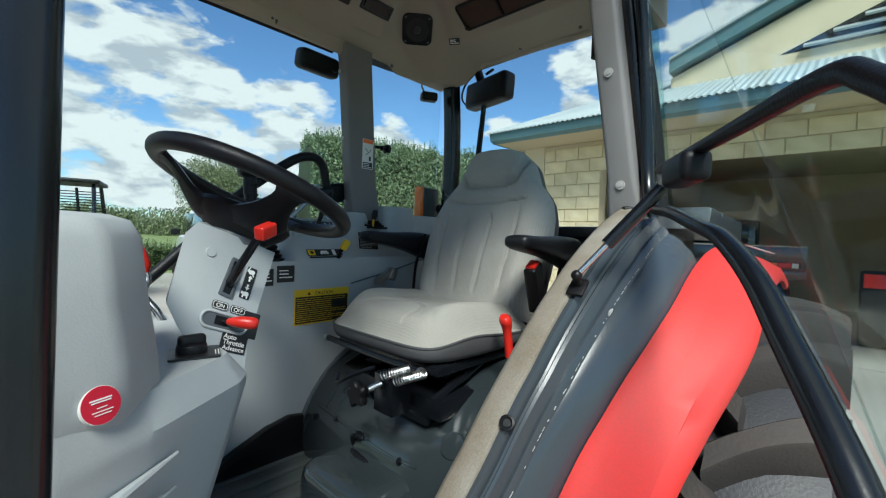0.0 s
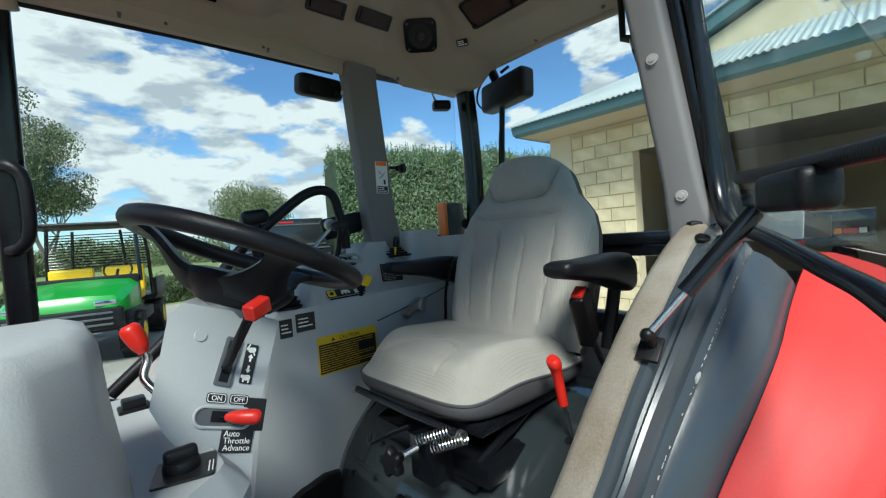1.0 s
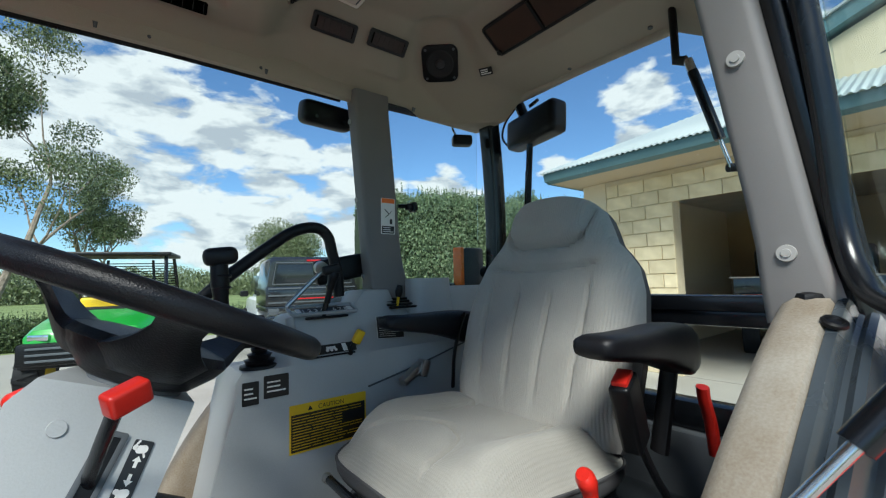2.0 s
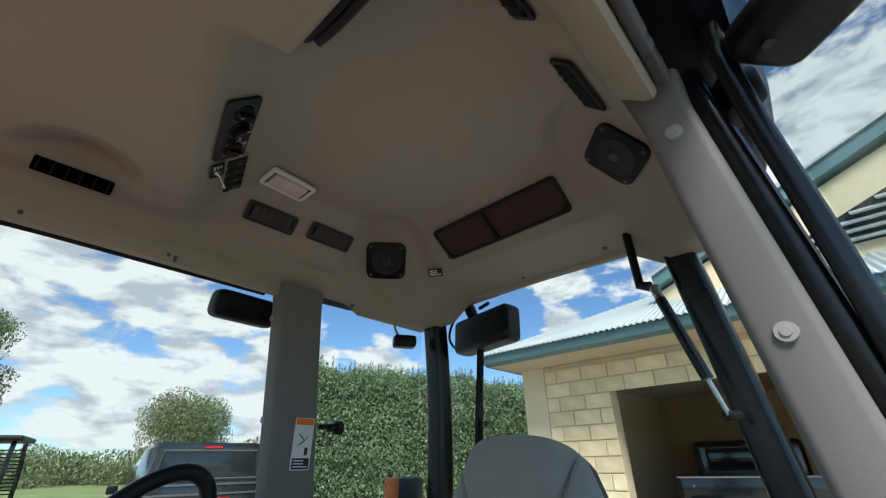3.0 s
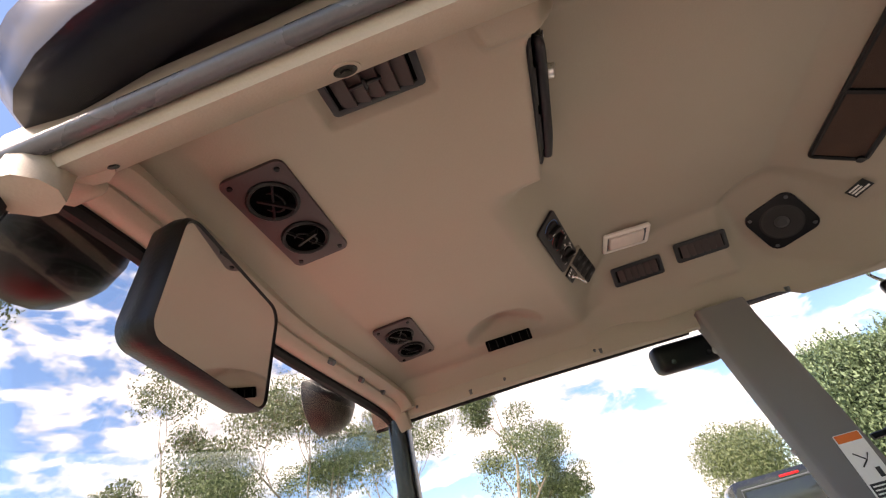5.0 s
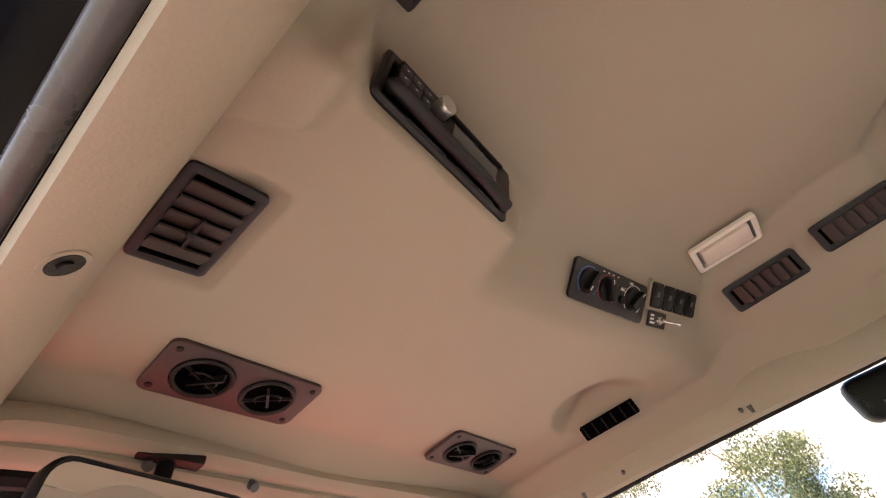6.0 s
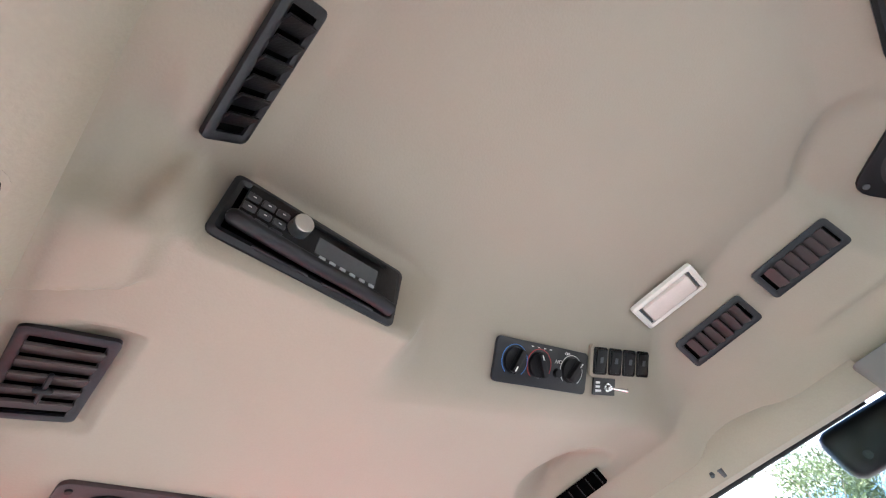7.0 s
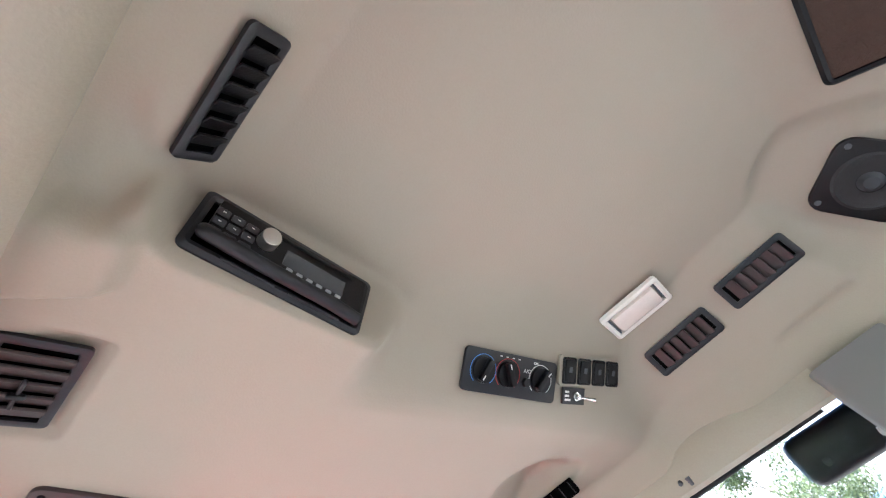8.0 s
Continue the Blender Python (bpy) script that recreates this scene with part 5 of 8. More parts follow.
def dash():
    """Front console: tall cowl at the near side with a stepped ledge that carries the knob."""
    bm = bmesh.new()
    rings = []
    for z, xr, yn, xf in ((0.900, -0.330, -0.290, -0.56), (1.000, -0.284, -0.318, -0.56), (1.060, -0.254, -0.336, -0.56), (1.112, -0.235, -0.345, -0.56), (1.15, -0.238, -0.343, -0.56), (1.22, -0.247, -0.335, -0.55), (1.285, -0.252, -0.325, -0.54), (1.305, -0.262, -0.315, -0.53), (1.312, -0.285, -0.295, -0.50)):
        rings.append([(xf, -0.07, z), (xr, -0.07, z), (xr, -0.16, z), (xr - 0.012, yn + 0.095, z), (xr - 0.055, yn + 0.025, z), (xr - 0.13, yn - 0.01, z), (xf, yn - 0.03, z)])
    add_loft(bm, rings)
    bmesh.ops.bevel(bm, geom=[e for e in bm.edges if abs(e.verts[0].co.z - e.verts[1].co.z) > 0.01], offset=0.012, segments=2, affect="EDGES", profile=0.6)
    d = part("dash_cowl", bm, GREY, tractor, "light grey moulded dash cowl", smooth=50)
    # lower body; its near face runs on flush from the cowl
    bm = bmesh.new()
    rings = []
    for z, xr, dy, k in ((0.60, -0.215, 0.055, 0.0), (0.85, -0.165, 0.024, 0.0), (1.060, -0.114, 0.0, 0.0), (1.074, -0.114, 0.0, 0.0), (1.110, -0.114, 0.0, 1.0)):
        rings.append([(-0.56, 0.26, z), (xr - 0.04, 0.26, z), (xr - 0.020 * k, 0.20, z), (xr - 0.026 * k, -0.02, z), (xr - 0.028 * k, -0.176 + dy + 0.004 * k, z), (xr - 0.025 - 0.014 * k, -0.214 + dy + 0.026 * k, z),
                      (xr - 0.150, -0.306 + dy + 0.030 * k, z), (-0.352 + (xr + 0.114) * 0.8, -0.353 + dy + 0.004 * k, z), (-0.56, -0.3765 + dy, z)])
    add_loft(bm, rings)
    bmesh.ops.bevel(bm, geom=[e for e in bm.edges if abs(e.verts[0].co.z - e.verts[1].co.z) > 0.01], offset=0.007, segments=2, affect="EDGES", profile=0.6)
    part("dash_ledge", bm, GREY, d, "", smooth=28)
    # round red maker's sticker on the side of the cowl
    m = basis((-0.3172, -0.3322, 1.1243), (0.90, 0.43, 0), (0.42, -0.88, 0.23))
    bm = bmesh.new()
    add_cyl(bm, m @ Vector((0, 0, -0.004)), m @ Vector((0, 0, 0.0028)), 0.0184, 0.0184, 36)
    st = part("round_sticker", bm, WHITE_LABEL, tractor, "round red sticker with white print")
    bm = bmesh.new()
    add_cyl(bm, m @ Vector((0, 0, 0.002)), m @ Vector((0, 0, 0.0034)), 0.0179, 0.0179, 36)
    part("sticker_field", bm, STICKER_RED, st)
    bm = bmesh.new()
    for y, w, h in ((0.0058, 0.020, 0.0014), (0.0034, 0.018, 0.0012), (-0.002, 0.009, 0.0009), (-0.0055, 0.019, 0.0010), (-0.0085, 0.015, 0.0009)):
        vs = add_box(bm, (-w / 2, y - h / 2, 0.003), (w / 2, y + h / 2, 0.0040))
        bmesh.ops.transform(bm, matrix=m, verts=vs)
    part("sticker_print", bm, WHITE_LABEL, st)
    # raised ribs low on the cowl
    for k in range(2):
        bm = bmesh.new()
        add_tube(bm, [(-0.40 + 0.02 * k, -0.360 + 0.012 * k, 1.000 - 0.045 * k), (-0.32 + 0.01 * k, -0.338 + 0.014 * k, 1.018 - 0.04 * k), (-0.238, -0.288 + 0.008 * k, 1.033 - 0.045 * k)], [0.011, 0.008, 0.002], 8)
        part("cowl_rib", bm, GREY, d)
    # round selector on its square plate
    m = basis((-0.182, -0.154, 1.1105), (1, -0.30, 0), (0.0, 0.0, 1))
    bm = bmesh.new()
    add_plate(bm, m, 0.066, 0.064, 0.003, 0.003)
    p = part("selector_plate", bm, BLACK_LABEL, tractor, "black selector knob on a square plate")
    bm = bmesh.new()
    add_cyl(bm, m @ Vector((-0.004, 0.004, 0.002)), m @ Vector((-0.004, 0.004, 0.016)), 0.0215, 0.020, 32, bevel=0.004)
    part("selector_knob", bm, BLACK_SOFT, p)
    bm = bmesh.new()
    vs = add_box(bm, (-0.019, -0.0075, 0.010), (0.019, 0.0075, 0.029), 0.007, 3)
    bmesh.ops.transform(bm, matrix=m @ pose(-0.004, 0.004, 0, 0, 0, 18), verts=vs)
    part("selector_grip", bm, BLACK_SOFT, p)
    bm = bmesh.new()
    bars(bm, m @ pose(0.029, -0.004, 0.0031, 0, 0, 90), 0.040, 0.008, 2, 0.5)
    part("selector_print", bm, WHITE_LABEL, p)
    # red-headed lever in front of the column
    bm = bmesh.new()
    add_tube(bm, smooth_path([(-0.150, 0.140, 1.10), (-0.163, 0.152, 1.130), (-0.180, 0.172, 1.160), (-0.171, 0.183, 1.190), (-0.176, 0.188, 1.212)], 5), 0.0075, 10)
    lv = part("shuttle_lever", bm, CHROME, tractor, "chrome lever with a red handle")
    bm = bmesh.new()
    add_tube(bm, smooth_path([(-0.175, 0.187, 1.203), (-0.179, 0.189, 1.218), (-0.190, 0.194, 1.245), (-0.195, 0.196, 1.257)], 4), [0.009, 0.010, 0.012, 0.014, 0.015, 0.0165, 0.0175, 0.018, 0.018, 0.0175, 0.016, 0.014, 0.009], 14)
    part("red_handle", bm, RED_KNOB, lv)
    bm = bmesh.new()
    add_box(bm, (-0.222, 0.150, 1.104), (-0.175, 0.195, 1.116), 0.004)
    add_box(bm, (-0.216, 0.157, 1.112), (-0.181, 0.188, 1.130), 0.004)
    part("rocker_switch", bm, BLACK, d, "black rocker switch")


dash()


def steering_column():
    def side_y(x, z):
        """Half width of the tapering cover."""
        return 0.40265 - 0.17908 * x - 0.28526 * z
    bm = bmesh.new()
    outline = [(-0.012, 1.255), (-0.075, 1.281), (-0.150, 1.309), (-0.172, 1.290), (-0.207, 1.182), (-0.194, 1.146), (-0.165, 1.095), (-0.150, 1.03), (-0.104, 1.029), (-0.084, 1.100), (-0.058, 1.158)]
    add_loft(bm, [[(x + (back if x < -0.12 else 0.0), s * side_y(x, z), z) for x, z in outline] for s, back in ((-1, 0.0), (-0.5, 0.012), (0.2, 0.04), (0.6, 0.065))])
    bmesh.ops.bevel(bm, geom=[e for e in bm.edges if e.is_manifold and e.calc_face_angle(0) > 0.5], offset=0.007, segments=3, affect="EDGES", profile=0.6)
    col = part("column_cover", bm, GREY, tractor, "grey steering column cover with levers", smooth=50)
    nrm = Vector((0.1697, -0.9477, 0.2703))

    def on(x, z, xaxis=(0.915, 0.05, -0.40), lift=0.0006):
        return basis(Vector((x, -side_y(x, z), z)) + nrm * lift, xaxis, nrm)
    bm = bmesh.new()
    mp = on(-0.134, 1.258)
    add_cyl(bm, mp @ Vector((0, 0, -0.001)), mp @ Vector((0, 0, 0.0012)), 0.0085, 0.008, 18)
    part("cover_plug", bm, GREY, col)
    ax = Vector((math.sin(0.405), 0, math.cos(0.405)))
    hub = Vector((-0.031, 0, 1.371))
    bm = bmesh.new()
    add_cyl(bm, hub - ax * 0.150, hub - ax * 0.088, 0.056, 0.052, 28, bevel=0.004)
    add_cyl(bm, hub - ax * 0.100, hub - ax * 0.060, 0.048, 0.046, 28, bevel=0.004)
    part("column_collar", bm, GREY_DARK, col)
    # throttle lever with its slot and pictograms on the side of the cover
    along = (0.026, 0.018, 0.050)
    ma = on(-0.102, 1.213, along)
    bm = bmesh.new()
    add_frame(bm, ma, 0.072, 0.025, 0.003, 0.0055, 0.003)
    part("throttle_frame", bm, GREY_DARK, col)
    bm = bmesh.new()
    add_plate(bm, ma, 0.064, 0.016, 0.002, 0.0012, z0=-0.0005)
    part("throttle_slot", bm, BLACK, col)
    bm = bmesh.new()
    add_tube(bm, smooth_path([(-0.110, -0.076, 1.198), (-0.102, -0.108, 1.235), (-0.090, -0.150, 1.284)], 5), 0.0045, 10, flat=1.6)
    th = part("throttle_lever", bm, BLACK_PAINT, tractor, "black throttle lever with a red knob")
    bm = bmesh.new()
    vs = add_box(bm, (-0.018, -0.0095, -0.0115), (0.018, 0.0095, 0.0115), 0.0045, 3)
    bmesh.ops.transform(bm, matrix=pose(-0.082, -0.161, 1.297, 10, -18, 25), verts=vs)
    part("red_knob", bm, RED_KNOB, th)
    mb = on(-0.073, 1.2015, (0.016, 0.012, 0.035))
    bm = bmesh.new()
    add_plate(bm, mb, 0.060, 0.019, 0.002, 0.0008)
    st = part("speed_sticker", bm, BLACK_LABEL, tractor, "black sticker with white hare, arrows and tortoise")
    bm = bmesh.new()
    for x, s in ((0.007, 1), (-0.007, -1)):
        vs = add_box(bm, (x - 0.004, -0.0016, 0.0008), (x + 0.004, 0.0016, 0.0013))
        vs += [bm.verts.new(q) for q in ((x + 0.002 * s, -0.0045, 0.0014), (x + 0.002 * s, 0.0045, 0.0014), (x + 0.0075 * s, 0, 0.0014))]
        bm.faces.new(vs[-3:])
        bmesh.ops.transform(bm, matrix=mb, verts=vs)
    for x, ear in ((0.021, 1), (-0.021, 0)):
        vs = add_plate(bm, mb @ pose(x, 0, 0.0008, 0, 0, 12), 0.008, 0.012, 0.0038, 0.0005, n=5)
        add_plate(bm, mb @ pose(x + 0.001, 0.0065, 0.0008), 0.005, 0.005, 0.002, 0.0005)
        if ear:
            add_plate(bm, mb @ pose(x + 0.005, 0.006, 0.0008, 0, 0, -25), 0.008, 0.002, 0.0009, 0.0005)
            add_plate(bm, mb @ pose(x - 0.005, -0.004, 0.0008, 0, 0, 30), 0.006, 0.002, 0.0009, 0.0005)
        else:
            for y in (-0.004, 0.004):
                add_plate(bm, mb @ pose(x - 0.005, y, 0.0008), 0.005, 0.0025, 0.001, 0.0005)
    part("sticker_print", bm, WHITE_LABEL, st)
    # lower slot with the second red knob and its stickers
    mc = on(-0.122, 1.141, (0.068, 0.004, -0.028))
    bm = bmesh.new()
    add_frame(bm, mc, 0.084, 0.031, 0.0150, 0.004, 0.003, n=6)
    part("advance_frame", bm, GREY, col)
    bm = bmesh.new()
    add_plate(bm, mc, 0.077, 0.024, 0.011, 0.0012, n=6, z0=-0.0005)
    part("advance_well", bm, GREY_DARK, col)
    bm = bmesh.new()
    add_plate(bm, mc @ pose(-0.006, 0.001, 0.0010), 0.022, 0.015, 0.001, 0.0006)
    part("advance_slot", bm, BLACK, col)
    bm = bmesh.new()
    add_tube(bm, [(-0.126, -0.096, 1.143), (-0.112, -0.116, 1.143)], 0.004, 8)
    ad = part("advance_lever", bm, BLACK_PAINT, tractor, "short lever with a red knob")
    bm = bmesh.new()
    add_tube(bm, smooth_path([(-0.120, -0.110, 1.144), (-0.108, -0.124, 1.144), (-0.092, -0.136, 1.142), (-0.083, -0.140, 1.140)], 3), [0.005, 0.007, 0.0085, 0.0095, 0.0102, 0.0105, 0.0105, 0.010, 0.009, 0.006], 14)
    part("red_knob", bm, RED_KNOB, ad)
    bm = bmesh.new()
    add_plate(bm, mc @ pose(0.044, 0.0065, -0.0004), 0.034, 0.046, 0.002, 0.0008)
    add_plate(bm, mc @ pose(0.0245, -0.0305, 0.0), 0.046, 0.031, 0.002, 0.0009)
    st = part("advance_sticker", bm, BLACK_LABEL, tractor, "black sticker that reads Auto Throttle Advance, ON and OFF")
    for k, wd in enumerate(("Auto", "Throttle", "Advance")):
        lettering("sticker_word", wd, mc @ pose(0.0045 + 0.0008 * k, -0.0245 - 0.0092 * k, 0.0012), 0.0112, WHITE_LABEL, st)
    mo = on(-0.1115, 1.163, (0.027, 0.004, -0.012))
    for x, wd in ((-0.0160, "ON"), (0.0160, "OFF")):
        bm = bmesh.new()
        add_plate(bm, mo @ pose(x, 0, 0.0), 0.028, 0.0140, 0.004, 0.0010)
        part("word_plate", bm, BLACK_LABEL, st)
        bm = bmesh.new()
        add_frame(bm, mo @ pose(x, 0, 0.0008), 0.0255, 0.0118, 0.0035, 0.0009, 0.0005)
        part("word_border", bm, WHITE_LABEL, st)
        lettering("sticker_word", wd, mo @ pose(x, -0.0034, 0.0012), 0.0095, WHITE_LABEL, st, "CENTER")
    # the wheel
    R, r = 0.180, 0.0155
    m = Matrix.Translation(hub) @ pose(0, 0, 0, 0, math.degrees(0.405), 0)
    bm = bmesh.new()
    add_tube(bm, [m @ Vector((R * math.cos(a), R * math.sin(a), 0)) for a in [2 * math.pi * k / 72 for k in range(72)]], r, 14, closed=True)
    w = part("steering_wheel", bm, BLACK_SOFT, tractor, "black steering wheel with three spokes")
    for deg in (35, 155, 270):
        a = radians(deg)
        d = Vector((math.cos(a), math.sin(a), 0))
        s = Vector((-math.sin(a), math.cos(a), 0))
        bm = bmesh.new()
        rings = []
        for t in range(11):
            q = t / 10
            rad = 0.03 + (R - 0.036) * q
            wd = 0.064 - 0.040 * smoothstep(0.1, 0.75, q) + 0.014 * smoothstep(0.75, 1.0, q)
            z = -0.052 + 0.052 * smoothstep(0.25, 1.0, q)
            deep = 0.030 - 0.021 * smoothstep(0.2, 0.9, q)
            rings.append([m @ (d * rad + s * (u * wd) + Vector((0, 0, z + v))) for u, v in ((-1, -0.006), (-0.8, 0.004), (0, 0.007), (0.8, 0.004), (1, -0.006), (0.6, -deep), (0, -deep - 0.004), (-0.6, -deep))])
        add_loft(bm, rings)
        part("spoke", bm, BLACK_SOFT, w)
    bm = bmesh.new()
    prof = [(0.046, -0.098), (0.060, -0.092), (0.082, -0.070), (0.090, -0.056), (0.084, -0.046), (0.060, -0.040), (0.030, -0.038)]
    add_loft(bm, [[m @ Vector((q * math.cos(a) + 0.0, q * math.sin(a), z)) for a in [2 * math.pi * k / 36 for k in range(36)]] for q, z in prof])
    part("hub_pad", bm, BLACK_SOFT, w)


steering_column()


def driver_seat():
    # backrest: a padded shell, built as a grid of the front face and one of the back
    ax0, ax1 = Vector((0.655, 0.006, 1.060)), Vector((0.818, 0.006, 1.584))
    along = (ax1 - ax0)
    fwd = Vector((-along.z, 0, along.x)).normalized()
    half = [(0.0, 0.209), (0.12, 0.231), (0.40, 0.241), (0.58, 0.232), (0.68, 0.214), (0.745, 0.186), (0.79, 0.162), (0.86, 0.144), (0.93, 0.124), (0.97, 0.100), (1.0, 0.05)]

    def width(t):
        for (a, p), (b, q) in zip(half, half[1:]):
            if t <= b:
                return p + (q - p) * (t - a) / (b - a)
        return half[-1][1]

    def front(u, t):
        """How far the padding stands out."""
        au = abs(u)
        d = 0.052 * (1 - au ** 4) ** 0.5 if au < 1 else 0.0
        d += 0.020 * math.exp(-((au - 0.78) / 0.16) ** 2) * smoothstep(0.72, 0.45, t)
        d += 0.012 * math.exp(-((t - 0.28) / 0.18) ** 2) * (1 - au ** 2)
        d += 0.016 * smoothstep(0.76, 0.84, t) * (1 - au ** 2)
        # stitched creases: round the head pad, across under it, and down the panels
        ay = au * width(t)
        f = ((ay / 0.117) ** 4 + (max(0.0, 0.985 - t) / 0.240) ** 4) ** 0.25
        d -= 0.017 * math.exp(-((f - 1.0) / 0.045) ** 2) * smoothstep(0.985, 0.93, t)
        d += 0.008 * smoothstep(1.0, 0.85, f)
        crease = 0.648 + 0.10 * max(0.0, au - 0.35) ** 1.5
        d -= 0.014 * math.exp(-((t - crease) / 0.010) ** 2) * smoothstep(0.80, 0.62, au)
        for c in (0.58, 0.19):
            cc = c + 0.16 * (t - 0.35) * (1 if c > 0.3 else 0.3)
            d -= 0.013 * math.exp(-((au - cc) / 0.020) ** 2) * smoothstep(0.66 if c > 0.3 else 0.60, 0.50, t) * smoothstep(0.05, 0.2, t)
        return d

    bm = bmesh.new()
    N, M = 72, 84
    grid = []
    for j in range(M + 1):
        t = j / M
        w = width(t)
        row = []
        for i in range(N + 1):
            u = -1 + 2 * i / N
            p = ax0 + along * t + Vector((0, u * w, 0)) + fwd * front(u, t)
            if t > 0.955:
                p -= fwd * 0.05 * ((t - 0.955) / 0.045) ** 2
            row.append(bm.verts.new(p))
        grid.append(row)
    for j in range(M):
        for i in range(N):
            bm.faces.new((grid[j][i], grid[j][i + 1], grid[j + 1][i + 1], grid[j + 1][i]))
    edge = [grid[0][i] for i in range(N + 1)] + [grid[j][N] for j in range(1, M + 1)] + [grid[M][i] for i in range(N - 1, -1, -1)] + [grid[j][0] for j in range(M - 1, 0, -1)]
    backs = [bm.verts.new(v.co - fwd * 0.022) for v in edge]
    for k in range(len(edge)):
        bm.faces.new((edge[k], edge[(k + 1) % len(edge)], backs[(k + 1) % len(edge)], backs[k]))
    root = part("driver_seat", bm, SEAT_CLOTH, tractor, "grey ribbed cloth driver's seat on a sprung frame", smooth=70)
    # hard back shell and piping
    bm = bmesh.new()
    rings = []
    for off, f in ((0.018, 1.0), (0.045, 0.99), (0.075, 0.93), (0.085, 0.80)):
        ring = []
        for j in list(range(0, 41)):
            t = j / 40
            ring.append(ax0 + along * t + Vector((0, width(t) * f, 0)) - fwd * off)
        for j in range(40, -1, -1):
            t = j / 40
            ring.append(ax0 + along * t + Vector((0, -width(t) * f, 0)) - fwd * off)
        rings.append(ring)
    add_loft(bm, rings, caps=True)
    part("back_shell", bm, SEAT_SIDE, root)
    # cushion: a rounded block with a sunken middle and a stitched thigh pad
    bm = bmesh.new()
    N = 112

    def cushion(u, v):
        """u across, v from the back (-1) to the front (1)."""
        r = max(abs(u), abs(v))
        k = r / max(1e-6, (abs(u) ** 6 + abs(v) ** 6) ** (1 / 6))
        x = 0.490 - 0.225 * v * k
        w = 0.234 - 0.014 * smoothstep(0.0, 1.0, v)
        au = abs(u)
        z = 1.094 + 0.024 * math.exp(-((au - 0.74) / 0.20) ** 2) * smoothstep(-0.95, -0.3, v) * smoothstep(1.0, 0.4, v) + 0.014 * math.exp(-((v - 0.35) / 0.45) ** 2)
        z -= 0.054 * smoothstep(0.70, 1.0, r) ** 2
        pad = math.hypot((u - 0.10) / 0.50, (v - 0.95) / 0.75)
        z -= 0.014 * math.exp(-((pad - 1.0) / 0.045) ** 2) * smoothstep(0.92, 0.70, r) * (1.0 if u < 0.2 else smoothstep(0.75, 0.4, u))
        z -= 0.015 * math.exp(-((au - 0.50 + 0.05 * v) / 0.032) ** 2) * smoothstep(0.25, -0.1, v) * smoothstep(-1.0, -0.7, v)
        return Vector((x, 0.012 + u * k * w, z))

    grid = [[bm.verts.new(cushion(-1 + 2 * i / N, -1 + 2 * j / N)) for i in range(N + 1)] for j in range(N + 1)]
    for j in range(N):
        for i in range(N):
            bm.faces.new((grid[j][i], grid[j][i + 1], grid[j + 1][i + 1], grid[j + 1][i]))
    part("cushion", bm, SEAT_WEAVE, root, "grey cloth cushion", smooth=70)
    edge = [(0, i) for i in range(N)] + [(j, N) for j in range(N)] + [(N, i) for i in range(N, 0, -1)] + [(j, 0) for j in range(N, 0, -1)]
    ring0 = [cushion(-1 + 2 * i / N, -1 + 2 * j / N) for j, i in edge]
    cen = Vector((0.490, 0.012, 0))

    def ring(z, f):
        return [Vector((cen.x + (p.x - cen.x) * f, cen.y + (p.y - cen.y) * f, z if z > 0.5 else p.z + z)) for p in ring0]
    bm = bmesh.new()
    add_tube(bm, ring(-0.001, 1.004), 0.0032, 6, closed=True)
    part("piping", bm, SEAT_SIDE, root)
    bm = bmesh.new()
    add_loft(bm, [ring(-0.001, 1.0), ring(-0.006, 1.008), ring(1.020, 1.002), ring(1.008, 0.975), ring(1.003, 0.93), ring(1.002, 0.88)])
    part("cushion_side", bm, SEAT_SIDE, root, "dark vinyl side of the cushion", smooth=60)
    # armrests
    for s in (-1, 1):
        y = s * 0.292 - 0.002
        bm = bmesh.new()
        prof = [(0.446, 1.298, 1.284, 0.6), (0.451, 1.305, 1.276, 0.9), (0.470, 1.308, 1.270, 1.0), (0.52, 1.306, 1.262, 1.05), (0.58, 1.306, 1.252, 1.05), (0.63, 1.308, 1.240, 1.05), (0.68, 1.308, 1.224, 1.05), (0.71, 1.306, 1.214, 1.05), (0.735, 1.302, 1.208, 1.02), (0.752, 1.292, 1.212, 0.95), (0.758, 1.276, 1.228, 0.8)]
        rings = []
        for x, zt, zb, f in prof:
            ring_ = []
            for k in range(20):
                a = 2 * math.pi * k / 20
                c, q = math.cos(a), math.sin(a)
                ring_.append((x, y + 0.034 * f * math.copysign(abs(c) ** 0.5, c), (zt + zb) / 2 + (zt - zb) / 2 * math.copysign(abs(q) ** 0.6, q)))
            rings.append(ring_)
        add_loft(bm, rings)
        part("armrest", bm, BLACK_SOFT, root, "black padded armrest", smooth=60)
        bm = bmesh.new()
        add_tube(bm, [(0.73, y - s * 0.012, 1.24), (0.72, y - s * 0.022, 1.16), (0.70, y - s * 0.030, 1.07)], 0.024, 10, flat=0.6)
        part("armrest_bracket", bm, BLACK, root)
    # belt buckle on the near side
    bm = bmesh.new()
    vs = add_box(bm, (-0.027, -0.016, -0.075), (0.027, 0.016, 0.050), 0.007, 3)
    bmesh.ops.transform(bm, matrix=pose(0.556, -0.288, 1.186, 0, -24, 10), verts=vs)
    part("belt_buckle", bm, BLACK, root, "black seat belt buckle with a red button")
    bm = bmesh.new()
    vs = add_box(bm, (-0.019, -0.012, 0.044), (0.019, 0.012, 0.057), 0.003)
    bmesh.ops.transform(bm, matrix=pose(0.556, -0.288, 1.186, 0, -24, 10), verts=vs)
